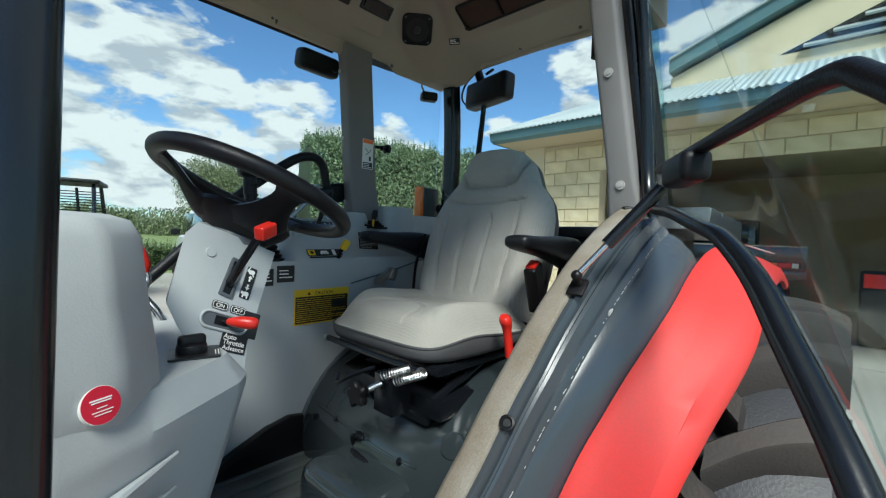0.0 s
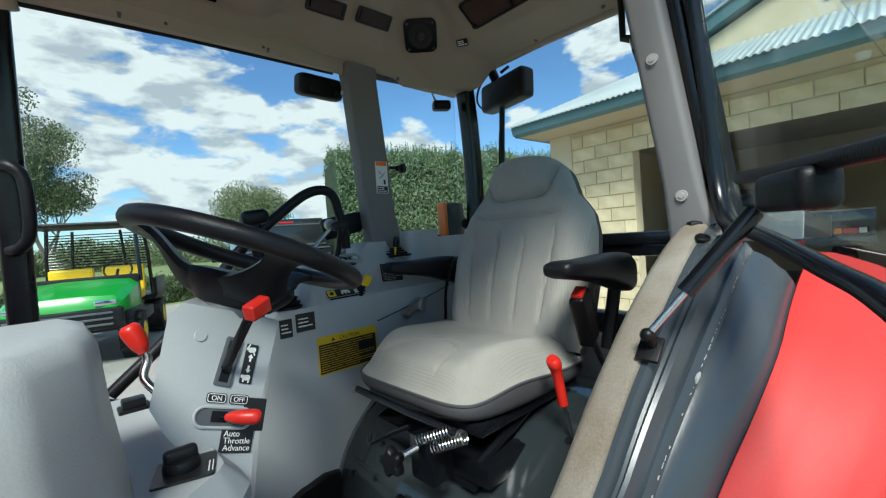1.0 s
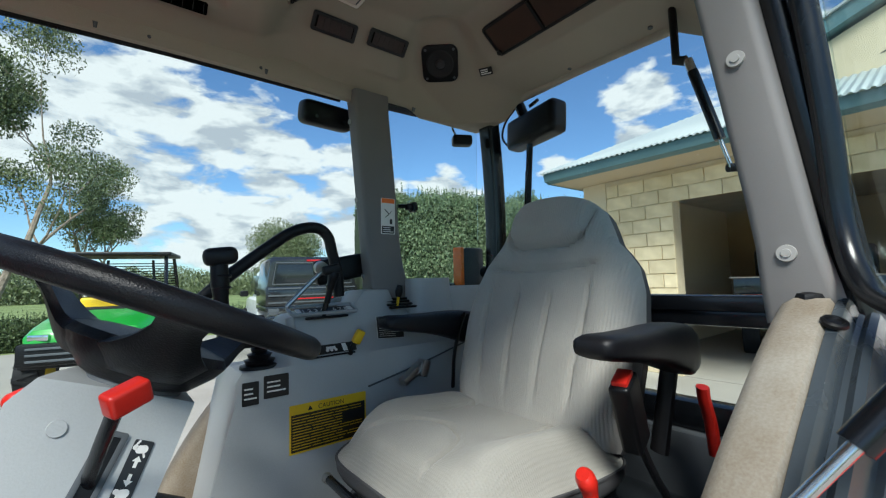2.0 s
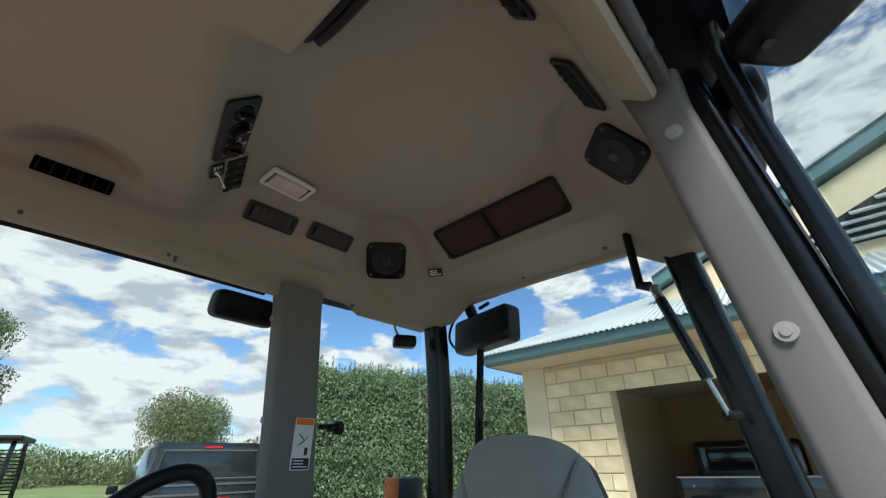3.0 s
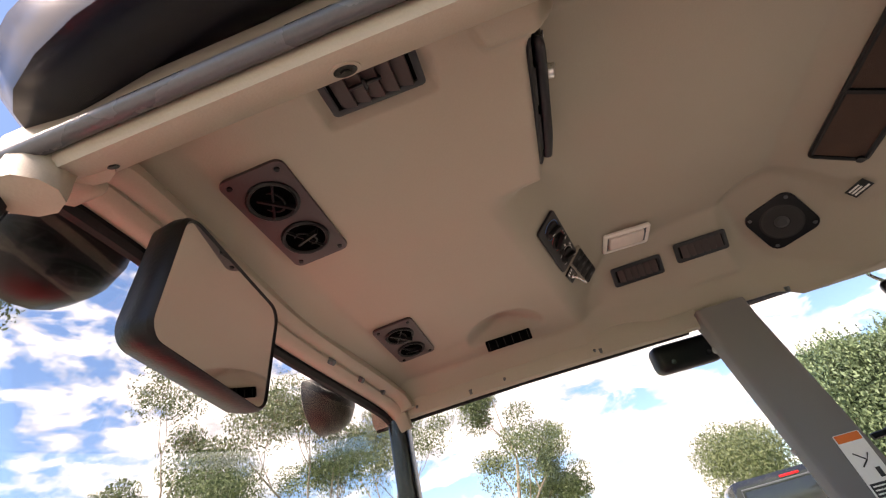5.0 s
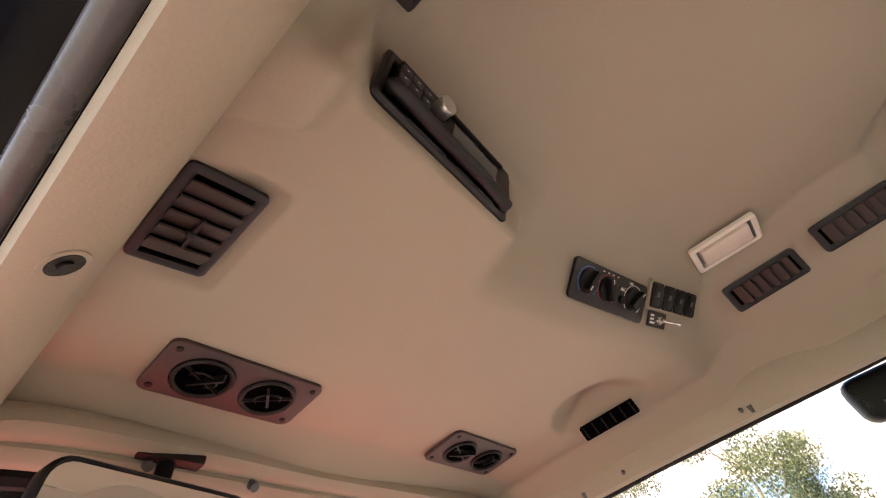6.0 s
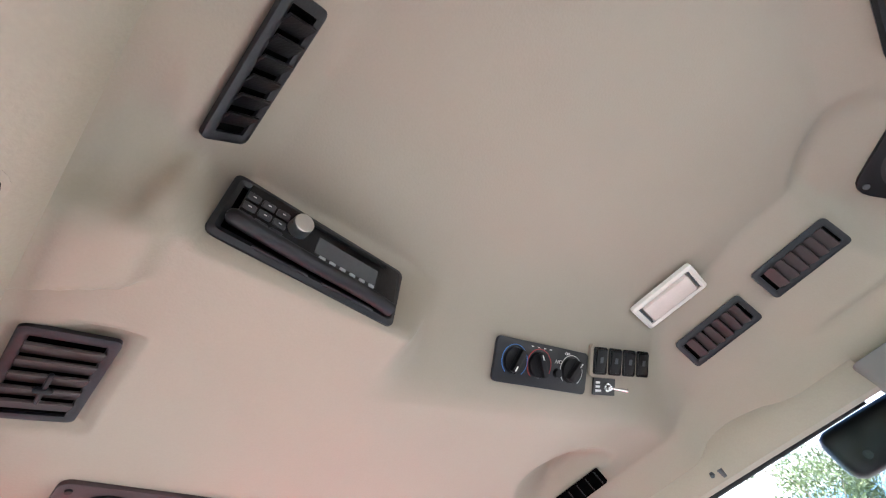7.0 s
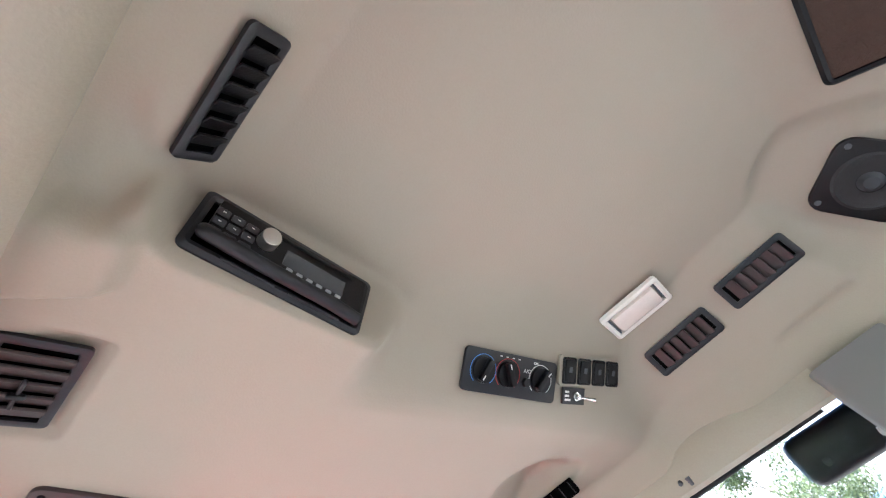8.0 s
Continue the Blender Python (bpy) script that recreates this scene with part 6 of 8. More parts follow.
    part("belt_button", bm, RED_KNOB, root)
    bm = bmesh.new()
    add_tube(bm, smooth_path([(0.575, -0.285, 1.15), (0.61, -0.285, 1.09), (0.66, -0.28, 1.03), (0.70, -0.27, 1.00)], 5), 0.020, 8, flat=0.35)
    part("belt_stalk", bm, BLACK_SOFT, root)
    bm = bmesh.new()
    add_tube(bm, smooth_path([(0.66, 0.275, 1.10), (0.665, 0.268, 1.20), (0.70, 0.262, 1.30)], 5), 0.018, 8, flat=0.3)
    part("belt_strap", bm, BLACK_SOFT, root)
    # sprung frame: cross bar, springs, height knob, base block
    bm = bmesh.new()
    add_tube(bm, [(0.262, -0.180, 0.994), (0.257, -0.03, 0.997), (0.262, 0.195, 1.000)], 0.0085, 10)
    part("seat_bar", bm, BLACK_PAINT, root)
    for y0, y1, z in ((-0.178, -0.192, 0.994), (0.193, 0.207, 1.000)):
        b = bmesh.new()
        add_cyl(b, (0.262, y0, z), (0.261, y1, z), 0.0105, 0.0105, 14, bevel=0.002)
        part("bar_end", b, STEEL, root)
    for a, e in (((0.222, -0.098, 0.972), (0.252, -0.166, 1.002)), ((0.222, -0.142, 0.970), (0.252, -0.205, 0.998))):
        b = bmesh.new()
        mm = basis(a, (1, 0, 0), Vector(e) - Vector(a))
        L = (Vector(e) - Vector(a)).length
        add_tube(b, [mm @ Vector((0.0100 * math.cos(2 * math.pi * t / 12), 0.0100 * math.sin(2 * math.pi * t / 12), L * t / 132)) for t in range(133)], 0.0015, 6)
        part("spring", b, CHROME, root, "bright coil spring")
    bm = bmesh.new()
    add_box(bm, (0.30, -0.21, 0.875), (0.66, 0.18, 0.92), 0.006)
    part("seat_base", bm, BLACK_PAINT, root)
    for nm, lo, hi in (("base_plate", (0.305, -0.165, 0.850), (0.62, 0.03, 0.878)), ("spring_box", (0.232, -0.125, 0.878), (0.29, -0.055, 0.972)), ("top_plate", (0.30, -0.20, 0.975), (0.66, 0.20, 1.000))):
        bm = bmesh.new()
        add_box(bm, lo, hi, 0.006)
        part(nm, bm, BLACK_PAINT, root)
    for s in (-1, 1):
        bm = bmesh.new()
        add_tube(bm, [(0.31, s * 0.16, 0.985), (0.52, s * 0.16, 0.91)], 0.012, 8)
        add_tube(bm, [(0.52, s * 0.175, 0.985), (0.31, s * 0.175, 0.91)], 0.012, 8)
        part("scissor_arm", bm, BLACK_PAINT, root)
    bm = bmesh.new()
    c = Vector((0.192, -0.049, 0.925))
    star = []
    for k in range(30):
        a = 2 * math.pi * k / 30
        rr = 0.027 + 0.005 * math.cos(5 * a)
        star.append((rr * math.cos(a), rr * math.sin(a)))
    mm = basis(c, (0, 1, 0.0), (-1, -0.15, 0.1))
    add_loft(bm, [[mm @ Vector((x * f, y * f, z)) for x, y in star] for f, z in ((0.92, -0.008), (1.0, -0.004), (1.0, 0.008), (0.8, 0.013))])
    part("height_knob", bm, BLACK, root, "black star knob")
    bm = bmesh.new()
    add_tube(bm, [c, (0.25, -0.09, 0.955)], 0.008, 10)
    part("knob_rod", bm, CHROME, root)
    bm = bmesh.new()
    add_tube(bm, smooth_path([(0.225, 0.085, 0.935), (0.212, 0.067, 0.918), (0.225, 0.02, 0.945), (0.25, -0.035, 0.973)], 5), 0.005, 8)
    part("slide_lever", bm, BLACK_PAINT, root)


driver_seat()


def hand_lever():
    """Red-handled lever between seat and fender."""
    bm = bmesh.new()
    add_tube(bm, [(0.490, -0.295, 0.88), (0.470, -0.288, 0.97), (0.460, -0.282, 1.04)], 0.009, 8, flat=0.5)
    lv = part("position_lever", bm, STEEL, tractor, "steel lever with a red handle beside the seat")
    bm = bmesh.new()
    add_tube(bm, smooth_path([(0.463, -0.282, 1.012), (0.459, -0.280, 1.045), (0.454, -0.278, 1.078), (0.449, -0.277, 1.098), (0.440, -0.276, 1.112)], 4), [0.0130] * 8 + [0.0140, 0.0150, 0.0160, 0.0175, 0.0185, 0.0185, 0.0180, 0.0160, 0.0120], 14, flat=0.8)
    part("red_handle", bm, RED_KNOB, lv)
    bm = bmesh.new()
    add_tube(bm, smooth_path([(0.86, -0.30, 1.03), (0.86, -0.295, 1.09), (0.85, -0.29, 1.14), (0.845, -0.29, 1.165)], 4), 0.016, 12, flat=0.7)
    part("rear_red_handle", bm, RED_KNOB, tractor, "red handle behind the seat")
    # curved gate plate with its pale edge
    bm = bmesh.new()
    pts = [(0.70 + 0.40 * math.cos(radians(a)), -0.405, 0.66 + 0.42 * math.sin(radians(a))) for a in range(186, 110, -5)]
    add_tube(bm, pts, 0.011, 8, flat=0.5)
    part("gate_plate", bm, STEEL, tractor)
    bm = bmesh.new()
    pts = [(0.715 + 0.40 * math.cos(radians(a)), -0.420, 0.66 + 0.42 * math.sin(radians(a))) for a in range(186, 110, -5)]
    add_tube(bm, pts, 0.016, 8)
    part("gate_rubber", bm, BLACK, tractor)


hand_lever()


# ================================================================ fenders, wheels, door, lamps
ARC = Vector((0.72, 0, 0.62))


def inboard(a, s):
    """The near fender draws in towards the floor: metres at the angle a."""
    if s > 0 or a <= 120:
        return 0.0
    steps = ((120, 0.0), (130, 0.004), (140, 0.012), (150, 0.030), (160, 0.061), (170, 0.104), (180, 0.150), (210, 0.22))
    for (p, u), (q, v) in zip(steps, steps[1:]):
        if a <= q:
            return u + (v - u) * (a - p) / (q - p)
    return 0.22


def narrow(a, s):
    """How much narrower the ribbed plate gets on the way down."""
    return 0.0 if s > 0 else 0.036 * smoothstep(118, 150, a)


def sweep(name, prof, material, s, a0, a1, label="", n=54):
    """A strip of the fender: (y, radius) points swept round the wheel."""
    bm = bmesh.new()
    rings = []
    for i in range(n + 1):
        d = a0 + (a1 - a0) * i / n
        a = radians(d)
        rings.append([(ARC.x + r * math.cos(a), s * (y - inboard(d, s) - narrow(d, s) * max(0.0, y - 0.556) / 0.1), ARC.z + r * math.sin(a)) for y, r in prof])
    add_loft(bm, rings)
    return part(name, bm, material, tractor, label, smooth=40)


def fender(s):
    sweep("fender_trim", [(0.502, 0.56), (0.503, 0.735), (0.506, 0.760), (0.513, 0.776), (0.524, 0.783), (0.553, 0.783), (0.556, 0.777), (0.556, 0.755), (0.528, 0.758), (0.516, 0.735), (0.512, 0.56)], FENDER_TRIM, s, 206, 108, "beige trim along the inside of the fender")
    sweep("fender_plate", [(0.550, 0.765), (0.557, 0.7785), (0.565, 0.778), (0.5685, 0.772), (0.571, 0.762), (0.575, 0.760), (0.580, 0.764), (0.586, 0.762), (0.590, 0.752), (0.594, 0.743), (0.599, 0.744), (0.603, 0.740), (0.607, 0.730), (0.616, 0.726), (0.628, 0.716), (0.637, 0.704), (0.644, 0.697), (0.650, 0.684), (0.656, 0.668), (0.650, 0.655), (0.60, 0.705), (0.545, 0.745)], FENDER_GREY, s, 206, 107, "dark grey ribbed fender plate, scuffed")
    bm = bmesh.new()
    add_prism(bm, [(0.50, 0.60), (0.50, 1.36), (0.66, 1.398), (0.92, 1.38), (0.98, 1.30), (0.98, 0.60)], "y", s * 0.532 - 0.018, s * 0.532 + 0.018, 0.01)
    part("fender_inner", bm, FENDER_GREY, tractor)
    bm = bmesh.new()
    add_prism(bm, [(0.60, 1.375), (0.97, 1.36), (0.97, 1.31), (0.58, 1.33)], "y", s * 0.525, s * 0.66, 0.008)
    part("fender_top", bm, FENDER_GREY, tractor)
    # red outer skin
    bm = bmesh.new()
    rings = []
    n = 54
    for i in range(n + 1):
        q = i / n
        d = 205 + (72 - 205) * q
        a = radians(d)
        sh = inboard(d, s) + narrow(d, s)
        out = 0.0 if s > 0 else inboard(d, s) * 0.85 + 0.016 * smoothstep(120, 145, d) + 0.024 * smoothstep(118, 152, d)
        dent = 0.0045 * smoothstep(104, 116, d) * smoothstep(176, 150, d)
        prof = [(0.650 - sh, 0.664), (0.656 - sh, 0.676), (0.676 - sh, 0.674), (0.694 - 0.8 * sh - 0.3 * out, 0.668 - dent), (0.705 - 0.7 * sh - 0.4 * out, 0.663 - dent), (0.735 - 0.2 * sh - 0.6 * out, 0.650 - 0.2 * dent), (0.742 - 0.2 * sh - 0.8 * out, 0.645), (0.758 - out, 0.636), (0.766 - out, 0.620), (0.764 - out, 0.608), (0.756 - out, 0.608), (0.752 - out, 0.624), (0.70 - sh, 0.645), (0.650 - sh, 0.650)]
        rings.append([(ARC.x + r * math.cos(a), s * y, ARC.z + r * math.sin(a)) for y, r in prof])
    add_loft(bm, rings)
    part("fender_skin", bm, RED_PAINT, tractor, "bright red fender panel", smooth=50)
    if s < 0:
        def on(deg, y, r):
            return ARC + Vector((r * math.cos(radians(deg)), -(y - inboard(deg, s) - narrow(deg, s) * max(0.0, y - 0.556) / 0.1), r * math.sin(radians(deg))))
        # broken bead of sealant in a groove, with one blob
        rng = random.Random(8)
        deg = 114.0
        bm = bmesh.new()
        while deg < 190:
            step = rng.uniform(0.08, 0.7)
            if rng.random() < 0.7:
                add_tube(bm, [on(deg + step * k / 3, 0.6055 + rng.uniform(-0.0006, 0.0006), 0.7345) for k in range(4)], rng.uniform(0.0003, 0.0008), 5)
            deg += step + rng.uniform(0.1, 0.7)
        add_tube(bm, [on(128.4, 0.606, 0.733), on(128.8, 0.606, 0.735), on(129.2, 0.606, 0.7355), on(129.6, 0.606, 0.733)], [0.0010, 0.0028, 0.0026, 0.0010], 8)
        bead = part("sealant_bead", bm, GREY_SEAL, tractor, "broken bead of pale sealant")
        tagged(bead, "broken bead of pale sealant", kind="stuff")
        for deg, y in ((146, 0.568), (112, 0.562)):
            d = Vector((math.cos(radians(deg)), -0.35, math.sin(radians(deg)))).normalized()
            p = on(deg, y, 0.781)
            b = bmesh.new()
            add_tube(b, [p + (basis((0, 0, 0), (0, 1, 0), d) @ Vector((0.008 * math.cos(k * math.pi / 9), 0.008 * math.sin(k * math.pi / 9), 0.001))) for k in range(18)], 0.003, 6, closed=True)
            add_cyl(b, p - d * 0.003, p + d * 0.002, 0.007, 0.006, 14)
            part("grommet", b, BLACK, tractor)
        # label on the red panel
        m = basis(ARC + Vector((0.07, -0.717, 0.672)), (0.45, -0.9, 0), (0.1, -0.3, 1))
        bm = bmesh.new()
        add_plate(bm, m, 0.055, 0.035, 0.001, 0.001)
        part("fender_label", bm, WHITE_LABEL, tractor, "small pale sticker on the red fender")


fender(-1), fender(1)


def rear_wheel(s):
    c = Vector((0.735, s * 0.738, 0.600))
    bm = bmesh.new()
    prof = [(-0.105, 0.36), (-0.128, 0.43), (-0.130, 0.49), (-0.118, 0.522), (-0.05, 0.540), (0.05, 0.540), (0.118, 0.522), (0.130, 0.49), (0.128, 0.43), (0.105, 0.36)]
    n = 72
    rings = [[(c.x + r * math.cos(2 * math.pi * k / n), c.y + y, c.z + r * math.sin(2 * math.pi * k / n)) for y, r in prof] for k in range(n)]
    add_loft(bm, rings + rings[:1], caps=False)
    bmesh.ops.remove_doubles(bm, verts=bm.verts, dist=1e-5)
    tyre = part("tyre", bm, TYRE_SHADED, tractor, "dusty black agricultural tyre")
    for k in range(22):
        for side in (-1, 1):
            a0 = 2 * math.pi * (k + (0.5 if side > 0 else 0)) / 22 + 0.02
            bm = bmesh.new()
            rings = []
            for q in range(8):
                t = q / 7
                a = a0 + 0.10 - 0.26 * t + 0.07 * t * t
                r = 0.586 - 0.030 * t ** 3
                p = Vector((c.x + r * math.cos(a), c.y + side * (-0.016 + 0.150 * t), c.z + r * math.sin(a)))
                rad = Vector((math.cos(a), 0, math.sin(a)))
                tan = Vector((-math.sin(a), 0, math.cos(a)))
                w = 0.021 + 0.010 * abs(t - 0.35)
                rings.append([p + tan * x + rad * z for x, z in ((-w * 1.55, -0.060), (-w * 1.02, 0.004), (-w * 0.8, 0.010), (w * 0.8, 0.010), (w * 1.02, 0.004), (w * 1.55, -0.060))])
            add_loft(bm, rings)
            part("lug", bm, TYRE, tyre)
    bm = bmesh.new()
    add_cyl(bm, c + Vector((0, -0.10, 0)), c + Vector((0, 0.10, 0)), 0.36, 0.36, 36)
    add_cyl(bm, c + Vector((0, -s * 0.24, 0)), c + Vector((0, s * 0.13, 0)), 0.09, 0.09, 24)
    part("rim", bm, STEEL, tractor)


rear_wheel(-1), rear_wheel(1)


def door():
    """Glazed side door, swung open on the middle post."""
    h, u = Vector((0.520, -0.556, 0)), Vector((-0.876, -0.482, 0))
    nrm = Vector((0.482, -0.876, 0))

    def at(s, z, o=0.0):
        lean = 0.055 * max(0.0, (z - 1.45) / 0.53) ** 1.4
        return h + u * s + Vector((0, 0, z)) + nrm * (o - lean)

    edge = [(0.048, 1.955), (0.034, 1.86), (0.028, 1.72), (0.022, 1.58), (0.018, 1.44), (0.05, 1.378), (0.11, 1.357), (0.20, 1.347), (0.33, 1.322), (0.41, 1.306), (0.49, 1.270), (0.55, 1.225), (0.60, 1.187), (0.637, 1.155), (0.69, 1.10), (0.76, 0.98), (0.78, 0.82), (0.81, 0.70), (0.88, 0.68), (0.93, 0.76), (0.935, 1.00), (0.925, 1.40), (0.90, 1.75), (0.87, 1.95), (0.82, 1.995), (0.45, 2.01), (0.12, 2.003), (0.07, 1.99)]
    pts = smooth_path([at(s, z) for s, z in edge], 5, closed=True)
    bm = bmesh.new()
    add_tube(bm, pts, 0.0095, 12, closed=True, flat=1.3)
    d = part("cab_door", bm, BLACK_PAINT, tractor, "glazed cab door, swung open")
    bm = bmesh.new()
    add_tube(bm, [p + nrm * -0.008 for p in pts], 0.0055, 8, closed=True)
    part("door_rubber", bm, RUBBER, d)
    bm = bmesh.new()
    f1 = [bm.verts.new(p + nrm * 0.010) for p in pts]
    f2 = [bm.verts.new(p + nrm * 0.015) for p in pts]
    bm.faces.new(f1); bm.faces.new(f2[::-1])
    for k in range(len(pts)):
        bm.faces.new((f1[k], f1[(k + 1) % len(pts)], f2[(k + 1) % len(pts)], f2[k]))
    bm.normal_update()
    bmesh.ops.triangulate(bm, faces=[f for f in bm.faces if len(f.verts) > 4], ngon_method="EAR_CLIP")
    g = part("door_pane", bm, PANE_DOOR, d, "large clear door pane", smooth=0)
    g.visible_shadow = False
    # grab bar with its brackets
    bm = bmesh.new()
    bar = smooth_path([at(0.150, 1.424, -0.008), at(0.22, 1.420, -0.010), at(0.45, 1.414, -0.012), at(0.600, 1.411, -0.012), at(0.642, 1.396, -0.012), at(0.690, 1.360, -0.012), at(0.735, 1.30, -0.010), at(0.76, 1.10, -0.006)], 6)
    add_tube(bm, bar, 0.0084, 14)
    part("grab_bar", bm, BLACK_SOFT, d, "black padded grab bar")
    bm = bmesh.new()
    vs = add_box(bm, (-0.050, -0.022, -0.022), (0.050, 0.016, 0.014), 0.012, 4)
    bmesh.ops.transform(bm, matrix=basis(at(0.318, 1.392, -0.012), u, nrm) @ pose(0, 0, 0, 0, 0, 0), verts=vs)
    part("latch_case", bm, BLACK, d, "black door latch case")
    # gas strut from the fender to the door
    a, b_ = Vector((0.212, -0.562, 1.246)), at(0.262, 1.378, -0.030)
    mid = a.lerp(b_, 0.36)
    bm = bmesh.new()
    add_tube(bm, [a, mid], 0.0045, 10)
    part("strut_rod", bm, CHROME, d)
    bm = bmesh.new()
    add_tube(bm, [mid, b_], 0.0098, 14)
    part("strut_body", bm, BLACK_PAINT, d, "black gas strut")
    bm = bmesh.new()
    bmesh.ops.create_uvsphere(bm, u_segments=14, v_segments=10, radius=0.0085, matrix=Matrix.Translation(a))
    add_cyl(bm, a + Vector((0.012, 0.0, -0.016)), a, 0.006, 0.006, 12)
    vs = add_box(bm, (-0.017, -0.013, -0.003), (0.017, 0.013, 0.004), 0.003)
    bmesh.ops.transform(bm, matrix=basis(a + Vector((0.010, 0.002, -0.019)), (0.75, 0, 0.66), (-0.66, -0.1, 0.75)), verts=vs)
    part("strut_foot", bm, BLACK, d)
    # hinge blocks
    for z in (1.925, 1.345):
        bm = bmesh.new()
        vs = add_box(bm, (-0.03, -0.018, -0.026), (0.035, 0.018, 0.026), 0.008)
        bmesh.ops.transform(bm, matrix=pose(0.505, -0.528, z, 0, 0, 40), verts=vs)
        part("hinge", bm, BLACK, d)


door()
# black outer bars of the near middle post
for name, off, r, m_ in (("post_bar", (0.040, -0.040), 0.0135, BLACK_PAINT),):
    bm = bmesh.new()
    add_tube(bm, [(0.437 + 0.049 * t + off[0], -0.456 - 0.074 * t + off[1], 1.965 - 0.635 * t) for t in (0, 0.25, 0.5, 0.75, 1.0)], r, 10)
    part(name, bm, m_, tractor)


def outer_lamps():
    """Black lamp housings outside the posts, under the roof edge."""
    for c, size, turn in (((0.418, 0.560, 1.908), (0.165, 0.062, 0.072), (12, 0, 4)), ((0.404, -0.640, 1.944), (0.215, 0.088, 0.052), (0, 0, 48.4))):
        bm = bmesh.new()
        vs = add_box(bm, tuple(-q / 2 for q in size), tuple(q / 2 for q in size), 0.025, 4)
        bmesh.ops.transform(bm, matrix=pose(*c, *turn), verts=vs)
        l = part("side_lamp", bm, BLACK, tractor, "black lamp housing outside the cab post")
        for k in (-1, 1):
            b = bmesh.new()
            m = pose(*c, *turn)
            if c[1] > 0:
                add_cyl(b, m @ Vector((k * 0.045, -size[1] / 2 - 0.003, -0.012)), m @ Vector((k * 0.045, -size[1] / 2 + 0.002, -0.012)), 0.006, 0.006, 10)
            else:
                add_cyl(b, m @ Vector((k * 0.070, 0.026, -size[2] / 2 - 0.004)), m @ Vector((k * 0.070, 0.026, -size[2] / 2 + 0.002)), 0.006, 0.006, 12)
            part("lamp_screw", b, BLACK_PAINT, l)
    # rear work lamp under the roof edge with its cable, and the small one in the corner
    m = pose(1.035, 0.248, 1.908, 0, 4, -12)
    bm = bmesh.new()
    vs = add_box(bm, (-0.035, -0.125, -0.055), (0.035, 0.125, 0.055), 0.022, 3)
    bmesh.ops.transform(bm, matrix=m, verts=vs)
    w = part("work_lamp", bm, BLACK, tractor, "black rear work lamp with a cable")
    bm = bmesh.new()
    add_tube(bm, [(1.03, 0.29, 1.96), (1.02, 0.30, 2.00)], 0.018, 10)
    add_tube(bm, [(1.03, 0.262, 1.985), (1.02, 0.22, 1.99)], 0.006, 8)
    part("lamp_bracket", bm, BLACK, w)
    bm = bmesh.new()
    add_tube(bm, smooth_path([(1.02, 0.31, 2.0), (1.03, 0.375, 1.965), (1.03, 0.395, 1.915), (1.03, 0.37, 1.875), (1.03, 0.335, 1.865)], 6), 0.004, 8)
    part("cable", bm, BLACK, w)
    bm = bmesh.new()
    vs = add_box(bm, (0.030, -0.108, -0.043), (0.040, 0.108, 0.043), 0.004)
    bmesh.ops.transform(bm, matrix=m, verts=vs)
    part("lamp_glass", bm, LENS_CREAM, w)
    bm = bmesh.new()
    vs = add_box(bm, (-0.022, -0.035, -0.018), (0.022, 0.035, 0.018), 0.012, 3)
    bmesh.ops.transform(bm, matrix=pose(0.865, 0.435, 1.880, 0, 0, 60), verts=vs)
    hk = part("corner_latch", bm, BLACK, tractor, "black catch with a steel hook")
    bm = bmesh.new()
    add_tube(bm, smooth_path([(0.855, 0.45, 1.895), (0.84, 0.455, 1.93), (0.85, 0.44, 1.955), (0.87, 0.43, 1.94)], 5), 0.004, 8)
    part("hook", bm, CHROME, hk)
    # rear wiper
    bm = bmesh.new()
    add_tube(bm, [(1.03, 0.262, 1.93), (1.035, 0.288, 1.70), (1.035, 0.305, 1.50)], 0.006, 8, flat=1.8)
    wi = part("rear_wiper", bm, BLACK, tractor, "black rear window wiper")
    bm = bmesh.new()
    add_tube(bm, [(1.022, 0.283, 1.76), (1.022, 0.312, 1.45)], 0.006, 8, flat=0.6)
    part("wiper_blade", bm, RUBBER, wi)
    # rear lamp cluster seen past the far corner
    bm = bmesh.new()
    add_box(bm, (0.903, 0.487, 1.355), (1.00, 0.525, 1.510), 0.008)
    rl = part("tail_lamp", bm, GREY_DARK, tractor, "tail lamp with an orange lens edge")
    bm = bmesh.new()
    add_box(bm, (0.884, 0.484, 1.356), (0.902, 0.526, 1.511), 0.005)
    part("orange_lens", bm, ORANGE, rl)
    bm = bmesh.new()
    add_cyl(bm, (0.98, 0.46, 1.418), (0.975, 0.435, 1.420), 0.022, 0.018, 16)
    add_tube(bm, [(0.975, 0.44, 1.42), (0.99, 0.47, 1.425), (1.0, 0.47, 1.42)], 0.010, 8)
    part("rear_catch", bm, BLACK, tractor, "black window catch")
    bm = bmesh.new()
    add_cyl(bm, (0.605, 0.452, 1.628), (0.635, 0.448, 1.630), 0.006, 0.006, 8)
    vs = add_box(bm, (-0.020, -0.010, -0.010), (0.020, 0.010, 0.010), 0.005)
    bmesh.ops.transform(bm, matrix=pose(0.650, 0.445, 1.627, 0, 0, 0), verts=vs)
    vs = add_box(bm, (-0.008, -0.014, -0.016), (0.008, 0.014, 0.016), 0.005)
    bmesh.ops.transform(bm, matrix=pose(0.655, 0.443, 1.627, 0, 0, 0), verts=vs)
    part("window_catch", bm, BLACK, tractor, "black quarter window catch")
    # gas strut of the rear window
    bm = bmesh.new()
